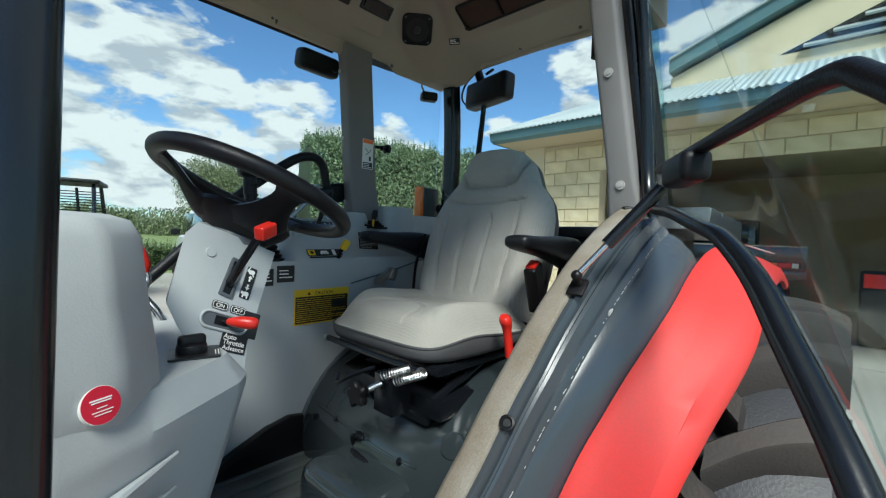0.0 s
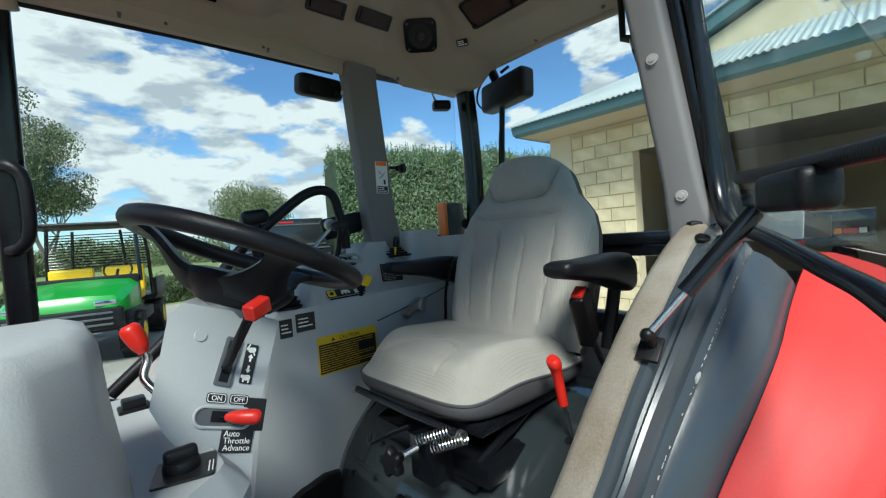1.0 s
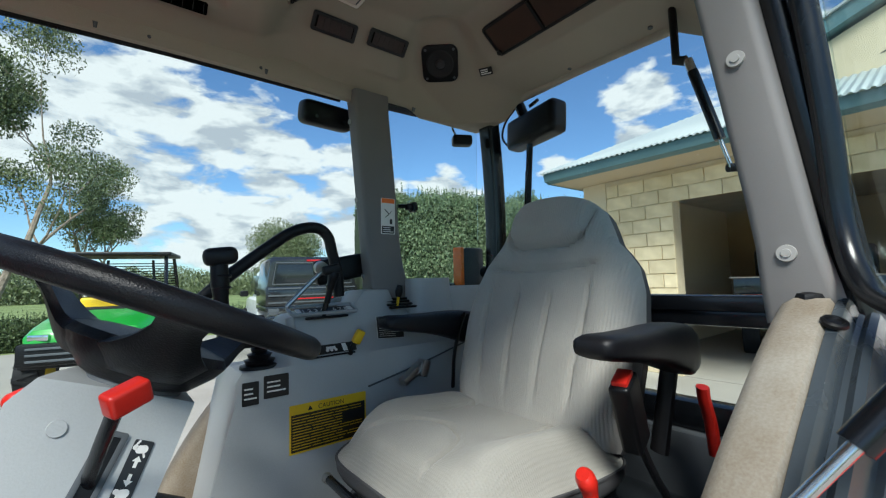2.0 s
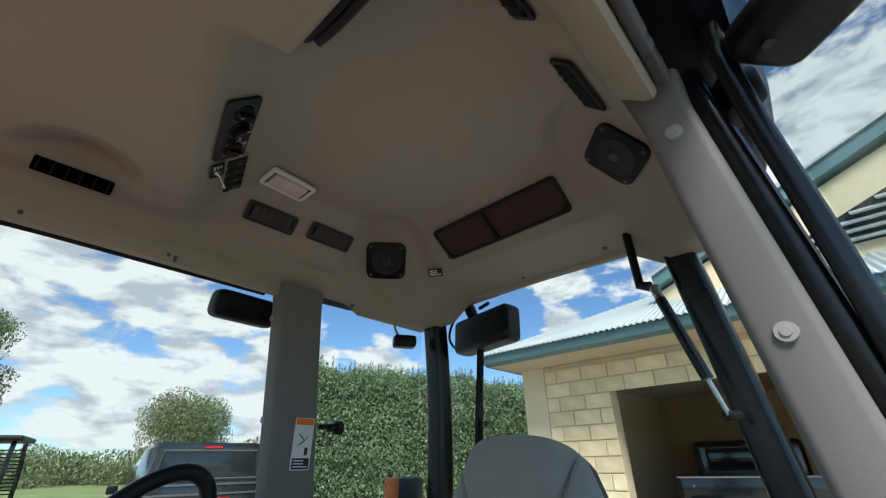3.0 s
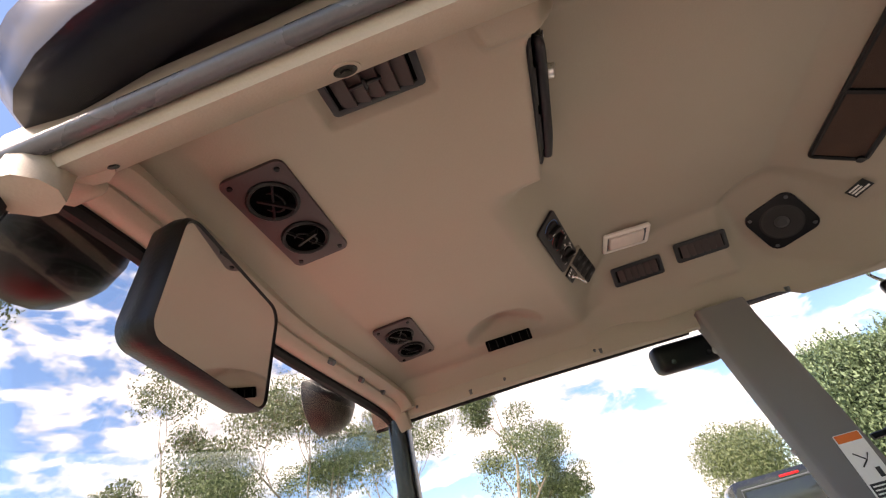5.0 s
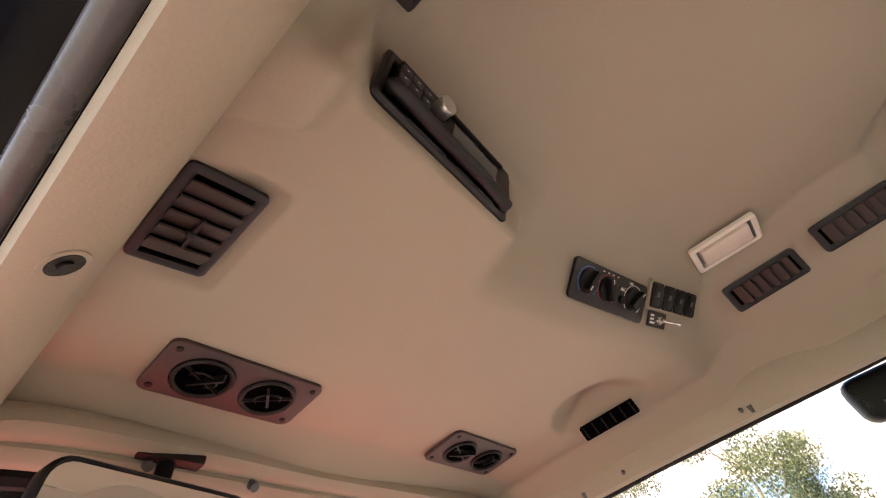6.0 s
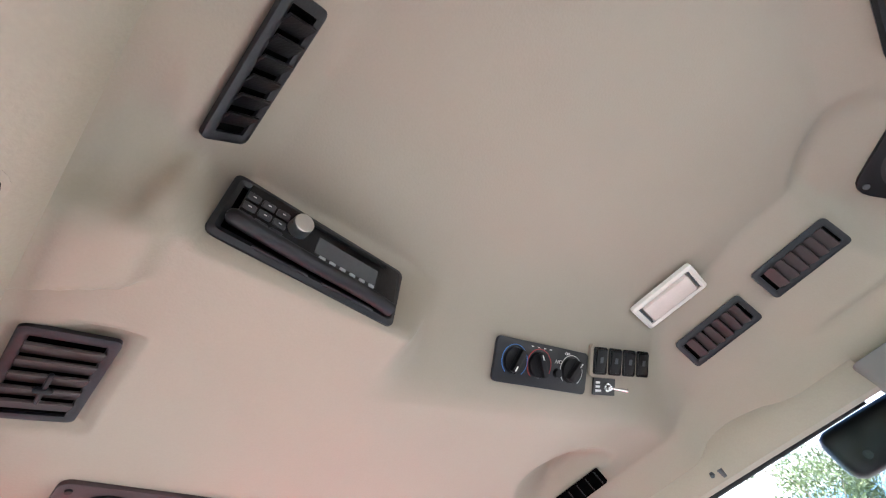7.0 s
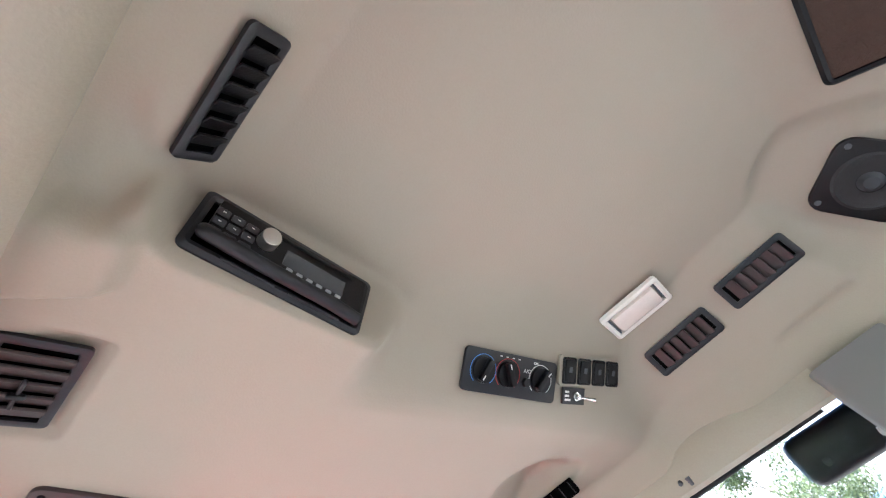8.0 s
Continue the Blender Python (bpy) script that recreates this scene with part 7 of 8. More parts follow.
    add_tube(bm, [(0.900, -0.262, 2.005), (0.895, -0.265, 1.95), (0.887, -0.268, 1.870), (0.885, -0.290, 1.860)], 0.013, 10, flat=0.6)
    st = part("rear_strut", bm, BLACK, tractor, "gas strut of the rear window")
    a, b_ = Vector((0.885, -0.292, 1.865)), Vector((0.886, -0.358, 1.607))
    bm = bmesh.new()
    add_tube(bm, [a.lerp(b_, 0.02), a.lerp(b_, 0.14)], 0.0095, 12)
    part("strut_collar", bm, CHROME, st)
    bm = bmesh.new()
    add_tube(bm, [a.lerp(b_, 0.74), b_], 0.0045, 10)
    part("strut_rod", bm, CHROME, st)
    bm = bmesh.new()
    add_tube(bm, [a.lerp(b_, 0.13), a.lerp(b_, 0.76)], 0.0105, 12)
    part("strut_body", bm, BLACK_PAINT, st)
    bm = bmesh.new()
    add_cyl(bm, b_ + Vector((0, 0.005, 0)), b_ + Vector((0.022, -0.012, 0)), 0.010, 0.008, 12)
    part("strut_foot", bm, BLACK, st)
    bm = bmesh.new()
    vs = add_box(bm, (-0.02, -0.04, -0.045), (0.02, 0.03, 0.045), 0.012)
    bmesh.ops.transform(bm, matrix=pose(0.975, -0.43, 1.40, 0, 0, 0), verts=vs)
    part("rear_hinge", bm, BLACK, tractor)


outer_lamps()


def warning_sticker():
    m = basis((0.556, 0.4322, 1.590), (1, 0.02, 0.0), (0, -1, -0.02))
    bm = bmesh.new()
    add_plate(bm, m, 0.048, 0.108, 0.003, 0.0010)
    st = part("warning_sticker", bm, WHITE_LABEL, tractor, "white warning sticker with an orange head and black foot")
    bm = bmesh.new()
    add_plate(bm, m @ pose(0, 0.046, 0.0010), 0.044, 0.014, 0.001, 0.0005)
    part("orange_field", bm, ORANGE, st)
    bm = bmesh.new()
    add_plate(bm, m @ pose(0, -0.041, 0.0010), 0.042, 0.022, 0.001, 0.0005)
    vs = []
    part("black_field", bm, BLACK_LABEL, st)
    bm = bmesh.new()
    add_tube(bm, [m @ Vector((-0.012, 0.02, 0.0012)), m @ Vector((0.004, 0.006, 0.0012)), m @ Vector((0.012, 0.016, 0.0012))], 0.0012, 5)
    add_tube(bm, [m @ Vector((0.004, 0.006, 0.0012)), m @ Vector((-0.010, -0.004, 0.0012))], 0.0012, 5)
    part("pictogram", bm, BLACK_LABEL, st)
    bm = bmesh.new()
    vs = add_box(bm, (0.006, -0.024, 0.001), (0.014, -0.008, 0.0016))
    bmesh.ops.transform(bm, matrix=m, verts=vs)
    part("pictogram", bm, BLACK_LABEL, st)
    bm = bmesh.new()
    bars(bm, m @ pose(0, -0.041, 0.0016), 0.036, 0.018, 3, 0.6)
    part("sticker_print", bm, WHITE_LABEL, st)


warning_sticker()


def inside_mirror():
    corners = MIRROR_CORNERS
    a, b_, c, d = (Vector(q) for q in corners)   # top near, top far, foot far, foot near
    cen = (a + b_ + c + d) / 4
    nrm = (b_ - a).cross(d - a).normalized()
    if nrm.x < 0:
        nrm = -nrm
    m = basis(cen, b_ - a, nrm)
    W, H = (b_ - a).length, (d - a).length
    bm = bmesh.new()
    out = rounded(W, H, 0.022, 5)
    add_loft(bm, [[m @ Vector((x * f, y * f, z)) for x, y in out] for f, z in ((0.80, -0.045), (0.95, -0.030), (1.0, -0.010), (1.0, 0.004), (0.97, 0.008), (0.94, 0.004))])
    v = part("rear_view_mirror", bm, BLACK, tractor, "large inside mirror in a black housing")
    bm = bmesh.new()
    add_plate(bm, m, W * 0.945, H * 0.93, 0.018, 0.002, n=5, z0=0.0035)
    part("mirror_face", bm, MIRROR, v, "mirror glass", smooth=0)
    bm = bmesh.new()
    top = m @ Vector((0.01, H * 0.30, -0.03))
    add_tube(bm, smooth_path([top, top + Vector((-0.02, 0.01, 0.05)), Vector((-0.335, cen.y + 0.02, 1.985))], 4), 0.010, 10)
    add_box(bm, (-0.36, cen.y - 0.02, 1.975), (-0.32, cen.y + 0.06, 1.990), 0.004)
    part("mirror_arm", bm, BLACK, v)


def front_lamp(y):
    """Work lamp hung under the front edge of the roof: flat on top, domed below and behind."""
    c = Vector((-0.455, y, 1.978))
    out = [(-0.080, 0.046), (0.080, 0.046)] + [(0.082 * math.cos(a), 0.030 - 0.095 * math.sin(a)) for a in [math.pi * k / 12 for k in range(13)]]
    bm = bmesh.new()
    add_loft(bm, [[c + Vector((dx, p * f, 0.02 + (q - 0.02) * f)) for p, q in out] for dx, f in ((-0.045, 0.96), (-0.040, 1.0), (-0.005, 1.0), (0.020, 0.88), (0.034, 0.62))])
    lamp = part("front_work_lamp", bm, BLACK, tractor, "black domed work lamp under the roof edge")
    bm = bmesh.new()
    add_loft(bm, [[c + Vector((dx, p * f, 0.02 + (q - 0.02) * f)) for p, q in out] for dx, f in ((-0.049, 0.88), (-0.044, 0.90))])
    part("lamp_glass", bm, LENS_CREAM, lamp)
    bm = bmesh.new()
    add_box(bm, (c.x - 0.02, y - 0.022, c.z + 0.040), (c.x + 0.02, y + 0.022, 2.075), 0.006)
    part("lamp_bracket", bm, BLACK_PAINT, lamp)


front_lamp(-0.345), front_lamp(0.345)


MIRROR_CORNERS = ((-0.262, -0.364, 1.932), (-0.292, -0.150, 1.928), (-0.304, -0.154, 1.780), (-0.272, -0.368, 1.781))
inside_mirror()
# grab handle on the far front post
bm = bmesh.new()
add_tube(bm, smooth_path([(-0.350, 0.47, 1.585), (-0.335, 0.455, 1.583), (-0.318, 0.45, 1.56), (-0.314, 0.452, 1.50), (-0.318, 0.46, 1.44), (-0.335, 0.475, 1.415), (-0.350, 0.49, 1.412)], 5), 0.012, 12)
part("grab_handle", bm, BLACK_SOFT, tractor, "black grab handle on the post")


def bonnet():
    bm = bmesh.new()
    rings = []
    for x, w, zt in ((-0.53, 0.51, 1.50), (-0.75, 0.51, 1.51), (-1.1, 0.49, 1.46), (-1.5, 0.40, 1.33), (-1.75, 0.29, 0.98), (-1.82, 0.23, 0.86)):
        rings.append([(x, -w, 0.55), (x, -w, zt - 0.10), (x, -w * 0.86, zt - 0.02), (x, -w * 0.4, zt), (x, w * 0.4, zt), (x, w * 0.86, zt - 0.02), (x, w, zt - 0.10), (x, w, 0.55)])
    add_loft(bm, rings)
    part("bonnet", bm, RED_PAINT, tractor, "red engine bonnet", smooth=50)
    for s in (-1, 1):
        bm = bmesh.new()
        add_cyl(bm, (-1.35, s * 0.42, 0.36), (-1.35, s * 0.64, 0.36), 0.36, 0.36, 40, bevel=0.04)
        part("front_tyre", bm, TYRE, tractor)
    bm = bmesh.new()
    add_box(bm, (-1.75, -0.18, 0.42), (0.95, 0.18, 0.62), 0.03)
    add_box(bm, (-1.40, -0.45, 0.30), (-1.30, 0.45, 0.42), 0.02)
    add_box(bm, (0.62, -0.60, 0.42), (0.82, 0.60, 0.59), 0.02)
    part("chassis", bm, GREY_DARK, tractor)
    bm = bmesh.new()
    add_box(bm, (0.00, -0.60, 0.34), (0.22, -0.40, 0.37), 0.006)
    add_box(bm, (0.0, -0.44, 0.36), (0.03, -0.40, 0.60))
    part("step", bm, BLACK_PAINT, tractor)


bonnet()


# ================================================================ outside
PAVING = mat("pale_concrete", (0.37, 0.35, 0.31), 0.85, 0, 0.12, 0.7, 0.4, 60, dirt=(0.30, 0.28, 0.245))
GRASS_SOIL = mat("dry_grass_ground", (0.19, 0.235, 0.085), 0.95, 0, 0.25, 0.4, 0.6, 30, dirt=(0.15, 0.20, 0.06))
BLOCK = mat("cream_limestone_block", (0.77, 0.645, 0.425), 0.9, 0, 0.10, 7, 0.6, 90, dirt=(0.70, 0.565, 0.345), each=0.10)
MORTAR = mat("cream_mortar", (0.62, 0.52, 0.36), 0.95, 0, 0.1, 9, 0.5, 150)
RENDERED = mat("cream_render", (0.694, 0.582, 0.403), 0.9, 0, 0.06, 3, 0.3, 120)
ROOF_STEEL = mat("grey_green_steel_sheet", (0.42, 0.465, 0.465), 0.45, 0.2, 0.06, 2, 0.03, 80)
FASCIA = mat("teal_gutter_paint", (0.10, 0.19, 0.21), 0.4, 0, 0.08, 3, 0.05, 100)
SOFFIT = mat("cream_soffit", (0.55, 0.45, 0.30), 0.8, 0, 0.05, 4)
BACKWALL = mat("garage_inner_wall", (0.462, 0.350, 0.210), 0.9, 0, 0.12, 2, 0.3, 80)
GATOR_GREEN = mat("green_vehicle_paint", (0.02, 0.30, 0.03), 0.35, 0, 0.05, 4, 0.03, 200, coat=0.4)
GATOR_YELLOW = mat("yellow_vinyl", (0.80, 0.55, 0.01), 0.5, 0, 0.06, 8)
UTE_WHITE = mat("silver_white_paint", (0.76, 0.77, 0.78), 0.3, 0.0, 0.04, 3, 0.0, 100, coat=0.5)
UTE_BLACK = mat("black_vehicle_paint", (0.018, 0.02, 0.023), 0.22, 0, 0.15, 4, 0.02, 200, coat=0.5)
DARK_GLASS = mat("dark_vehicle_glass", (0.02, 0.024, 0.027), 0.06, 0, 0.1, 4)
BARK = mat("pale_bark", (0.30, 0.24, 0.19), 0.9, 0, 0.25, 8, 0.8, 60, dirt=(0.18, 0.14, 0.11))


def leafy(name, dark, light):
    m = mat(name, light, 0.55, 0, 0.15, 2, 0.0, 40, dirt=dark)
    nt = m.node_tree
    n, l = nt.nodes.new, nt.links.new
    b = nt.nodes["Principled BSDF"]
    g, ramp = n("ShaderNodeNewGeometry"), n("ShaderNodeValToRGB")
    e = ramp.color_ramp.elements
    e[0].color, e[1].color = (*dark, 1), (*light, 1)
    l(g.outputs["Random Per Island"], ramp.inputs["Fac"])
    l(ramp.outputs["Color"], b.inputs["Base Color"])
    b.inputs["Subsurface Weight"].default_value = 0.0
    return m


HEDGE_LEAF = leafy("hedge_leaf", (0.062, 0.105, 0.050), (0.185, 0.255, 0.128))
LOW_LEAF = leafy("low_hedge_leaf", (0.025, 0.045, 0.014), (0.10, 0.14, 0.045))
GUM_LEAF = leafy("gum_leaf", (0.055, 0.080, 0.035), (0.200, 0.235, 0.110))
# dark green that paints the shade behind the hedge leaves
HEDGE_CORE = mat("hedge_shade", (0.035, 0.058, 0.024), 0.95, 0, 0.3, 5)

bm = bmesh.new()
bmesh.ops.create_grid(bm, x_segments=60, y_segments=60, size=1500)
for v in bm.verts:
    d = math.hypot(v.co.x, v.co.y)
    v.co.z = -0.02 - 0.004 * max(0, d - 25) * 0.0
ground = tagged(new("ground", finish("ground", bm, GRASS_SOIL)), "green and straw-coloured paddock grass", "ground", kind="structure")
bm = bmesh.new()
add_prism(bm, [(-9, -14), (14, -14), (14, 8.2), (9, 9.6), (2.2, 13.2), (-9, 12.6)], "z", -0.15, 0.0)
drive = tagged(new("driveway", finish("driveway", bm, PAVING)), "pale concrete driveway", "paving", kind="structure")

# ---------------------------------------------------------------- garage building
WX = 6.05          # front wall
EAVE_X, EAVE_Z = 5.36, 2.935
OPEN_Y0, OPEN_Y1, OPEN_Z = -5.2, 1.88, 2.44


def garage():
    g = thing("garage_building", "cream limestone garage with a grey steel roof and open front", "building", (8.5, -2, 0))

    def gp(name, bm, material, label="", smooth=40, parent=None):
        return part(name, bm, material, parent or g, label, smooth)

    bm = bmesh.new()
    add_box(bm, (WX + 0.012, OPEN_Y1, 0), (WX + 0.24, 2.86, 2.86))
    add_box(bm, (WX + 0.012, OPEN_Y0, OPEN_Z), (WX + 0.24, OPEN_Y1, 2.86))
    add_box(bm, (WX + 0.012, -9.0, 0), (WX + 0.24, OPEN_Y0, 2.86))
    pier = bmesh.new()
    add_box(pier, (WX - 0.004, 2.861, 0), (WX + 0.239, 3.25, 2.86))
    gp("corner_pier", pier, RENDERED, "smooth cream rendered corner pier", 0)
    front = gp("wall_front", bm, MORTAR, "cream limestone block wall", 0)
    bm = bmesh.new()
    add_box(bm, (WX + 0.24, 3.01, 0), (12.0, 3.25, 2.86))
    gp("wall_side", bm, RENDERED, "", 0)
    bm = bmesh.new()
    add_box(bm, (11.8, -9.0, 0), (12.0, 3.0, 2.86))
    gp("wall_back", bm, BACKWALL, "", 0)
    bm = bmesh.new()
    add_box(bm, (WX + 0.24, -9.0, 0), (12.0, -8.8, 2.86))
    gp("wall_end", bm, BACKWALL, "", 0)
    bm = bmesh.new()
    add_box(bm, (WX, -9.0, 2.862), (12.0, 3.25, 2.90))
    gp("inner_ceiling", bm, BACKWALL, "", 0)
    bm = bmesh.new()
    add_box(bm, (WX + 0.02, -9.0, 0.002), (11.8, 3.0, 0.006))
    gp("garage_floor", bm, PAVING, "", 0)
    # soffit, fascia with gutter, sheet roof
    bm = bmesh.new()
    add_box(bm, (EAVE_X + 0.03, -9.4, 2.862), (WX + 0.01, 3.40, 2.885))
    add_box(bm, (WX + 0.011, 3.252, 2.862), (12.2, 3.40, 2.885))
    gp("soffit", bm, SOFFIT, "", 0)
    bm = bmesh.new()
    add_prism(bm, [(EAVE_X + 0.03, 2.86), (EAVE_X + 0.03, 3.02), (EAVE_X - 0.08, 3.02), (EAVE_X - 0.09, 2.99), (EAVE_X - 0.06, 2.895), (EAVE_X - 0.02, 2.885)], "y", -9.4, 3.46)
    gp("gutter", bm, FASCIA, "blue-green gutter")
    bm = bmesh.new()
    add_box(bm, (EAVE_X - 0.02, 3.401, 2.86), (12.2, 3.44, 3.04))
    gp("side_gutter", bm, FASCIA)
    # corrugated sheets, front slope and hip
    slope = math.tan(radians(25))
    bm = bmesh.new()
    n = 1190
    top = []
    for k in range(n + 1):
        y = 3.50 - (12.9) * k / n
        z = 0.010 * math.cos(2 * math.pi * y / 0.076)
        run = min(2.6, max(0.02, 3.50 - y)) if y > 0.9 else 2.6
        top.append([bm.verts.new((EAVE_X - 0.125 + run * q, y, 3.032 + run * q * slope + z + dz)) for q, dz in ((0, 0), (0.5, 0), (1, 0), (1, -0.02), (0, -0.02))])
    for a, b_ in zip(top, top[1:]):
        for j in range(5):
            bm.faces.new((a[j], a[(j + 1) % 5], b_[(j + 1) % 5], b_[j]))
    gp("roof_front", bm, ROOF_STEEL, "grey corrugated steel roof", 80)
    bm = bmesh.new()
    hip = [(EAVE_X - 0.06, 3.50, 3.035), (12.2, 3.50, 3.035), (12.2, 0.9, 3.035 + 2.6 * slope), (EAVE_X + 2.54, 0.9, 3.035 + 2.6 * slope)]
    f = [bm.verts.new(q) for q in hip] + [bm.verts.new((x, y, z - 0.03)) for x, y, z in hip]
    bm.faces.new(f[:4]); bm.faces.new(f[4:][::-1])
    for k in range(4):
        bm.faces.new((f[k], f[(k + 1) % 4], f[4 + (k + 1) % 4], f[4 + k]))
    gp("roof_side", bm, ROOF_STEEL, "", 0)
    # gable over the doors with louvres
    gy, gx, gz = -2.6, 6.35, 3.42
    half, high = 4.30, 1.68
    cut, foot = 3.62, gz + 1.68 * (1 - 3.62 / 4.30)      # the main roof hides the gable's corners
    bm = bmesh.new()
    add_prism(bm, [(gy - cut, gz), (gy + cut, gz), (gy + cut, foot), (gy, gz + high), (gy - cut, foot)], "x", gx, gx + 0.15)
    gab = gp("gable", bm, RENDERED, "cream gable with a louvred vent", 0)
    bm = bmesh.new()
    for s in (-1, 1):
        a, b_ = Vector((gx - 0.12, gy + s * cut, foot + 0.05)), Vector((gx - 0.12, gy, gz + high + 0.08))
        for q in (0,):
            vs = [bm.verts.new(a + o) for o in (Vector((0, 0, 0)), Vector((0, 0, 0.20)), Vector((0.30, 0, 0.20)), Vector((0.30, 0, 0)))]
            ws = [bm.verts.new(b_ + o) for o in (Vector((0, 0, 0)), Vector((0, 0, 0.20)), Vector((0.30, 0, 0.20)), Vector((0.30, 0, 0)))]
            for j in range(4):
                bm.faces.new((vs[j], vs[(j + 1) % 4], ws[(j + 1) % 4], ws[j]))
            bm.faces.new(vs); bm.faces.new(ws[::-1])
    gp("barge_board", bm, FASCIA, "", 0)
    bm = bmesh.new()
    for s in (-1, 1):
        a = [(gx - 0.16, gy + s * cut, foot + 0.25), (gx - 0.16, gy, gz + high + 0.30), (12.0, gy, gz + high + 0.30), (12.0, gy + s * cut, foot + 0.25)]
        f = [bm.verts.new(q) for q in a] + [bm.verts.new((x, y, z - 0.03)) for x, y, z in a]
        bm.faces.new(f[:4]); bm.faces.new(f[4:][::-1])
        for k in range(4):
            bm.faces.new((f[k], f[(k + 1) % 4], f[4 + (k + 1) % 4], f[4 + k]))
    gp("gable_roof", bm, ROOF_STEEL, "", 0)
    for k in range(8):
        z = gz + 0.33 + 0.105 * k
        w = (high - 0.72 - (z - gz - 0.28)) / (high - 0.72) * 2.38 - 0.10
        bm = bmesh.new()
        vs = add_box(bm, (-0.06, -w, -0.012), (0.06, w, 0.012))
        bmesh.ops.transform(bm, matrix=pose(gx - 0.03, gy, z, 0, -35, 0), verts=vs)
        gp("louvre", bm, ROOF_STEEL, "", 0, gab)
    bm = bmesh.new()
    add_prism(bm, [(gy - 2.38, gz + 0.28), (gy + 2.38, gz + 0.28), (gy, gz + high - 0.44)], "x", gx - 0.006, gx + 0.02)
    gp("louvre_back", bm, BLACK, "", 0, gab)
    bm = bmesh.new()
    add_cyl(bm, (5.72, -0.55, 2.862), (5.72, -0.55, 2.80), 0.07, 0.05, 18)
    gp("soffit_lamp", bm, WHITE_PLASTIC, "small white soffit lamp")
    return g, front


building, front_wall = garage()


def parked_ute():
    """Flat-tray utility parked in the garage; its tail shows."""
    u = thing("parked_utility", "dark flat-tray utility parked inside the garage", "vehicle", (7.5, 1.66, 0))
    y0, y1 = -0.60, 1.66

    def up(name, bm, material, label="", parent=None):
        return part(name, bm, material, parent or u, label)
    bm = bmesh.new()
    add_box(bm, (7.55, y0, 0.92), (9.9, y1, 1.02), 0.01)
    up("tray", bm, UTE_BLACK)
    for name, lo, hi in (("tailgate", (7.50, y0, 0.98), (7.55, y1, 1.30)), ("side_board", (7.55, y1 - 0.04, 1.0), (9.9, y1, 1.30)), ("side_board", (7.55, y0, 1.0), (9.9, y0 + 0.04, 1.30))):
        bm = bmesh.new()
        add_box(bm, lo, hi, 0.008)
        up(name, bm, UTE_BLACK)
    bm = bmesh.new()
    add_tube(bm, [(7.505, y0, 1.31), (7.505, y1 + 0.05, 1.31)], 0.013, 8)
    up("top_rail", bm, ALU)
    bm = bmesh.new()
    add_box(bm, (7.46, y0, 0.80), (7.52, y1, 0.93), 0.01)
    up("rear_bar", bm, UTE_BLACK)
    for y in (y1 - 0.28, y0 + 0.28):
        bm = bmesh.new()
        add_box(bm, (7.45, y - 0.20, 0.965), (7.50, y + 0.20, 1.065), 0.006)
        l = up("tail_lamp", bm, BLACK)
        for dy, w, m in ((0.13, 0.06, ORANGE), (0.0, 0.10, RED_LENS), (-0.13, 0.06, WHITE_PLASTIC)):
            bm = bmesh.new()
            add_box(bm, (7.435, y + dy - w + 0.02, 0.978), (7.45, y + dy + w - 0.02, 1.052), 0.004)
            up("lens", bm, m, "", l)
    for y in (y1 - 0.55, y1 - 1.35):
        bm = bmesh.new()
        add_box(bm, (7.44, y - 0.14, 0.83), (7.462, y + 0.14, 0.90), 0.003)
        up("reflector", bm, RED_LENS)
    bm = bmesh.new()
    add_box(bm, (9.95, y0 + 0.25, 0.7), (11.3, y1 - 0.25, 1.85), 0.12, 3)
    up("cab", bm, UTE_BLACK)
    bm = bmesh.new()
    add_box(bm, (9.90, y0 + 0.45, 1.35), (9.96, y1 - 0.45, 1.72), 0.04)
    up("rear_window", bm, DARK_GLASS)
    for y in (y0 + 0.15, y1 - 0.15):
        bm = bmesh.new()
        add_cyl(bm, (8.6, y - 0.12, 0.36), (8.6, y + 0.12, 0.36), 0.36, 0.36, 28, bevel=0.03)
        up("wheel", bm, RUBBER)
    u.rotation_euler = (0, 0, radians(14))
    # trolley bin by the far wall
    t = thing("fuel_trolley", "black and red trolley bin standing in the garage", "trolley", (7.6, -1.25, 0))
    bm = bmesh.new()
    add_box(bm, (7.45, -1.40, 0.02), (7.75, -1.10, 1.02), 0.05)
    part("bin", bm, BLACK, t)
    bm = bmesh.new()
    add_box(bm, (7.43, -1.37, 0.80), (7.449, -1.13, 0.98), 0.004)
    part("red_panel", bm, RED_PAINT, t)


parked_ute()


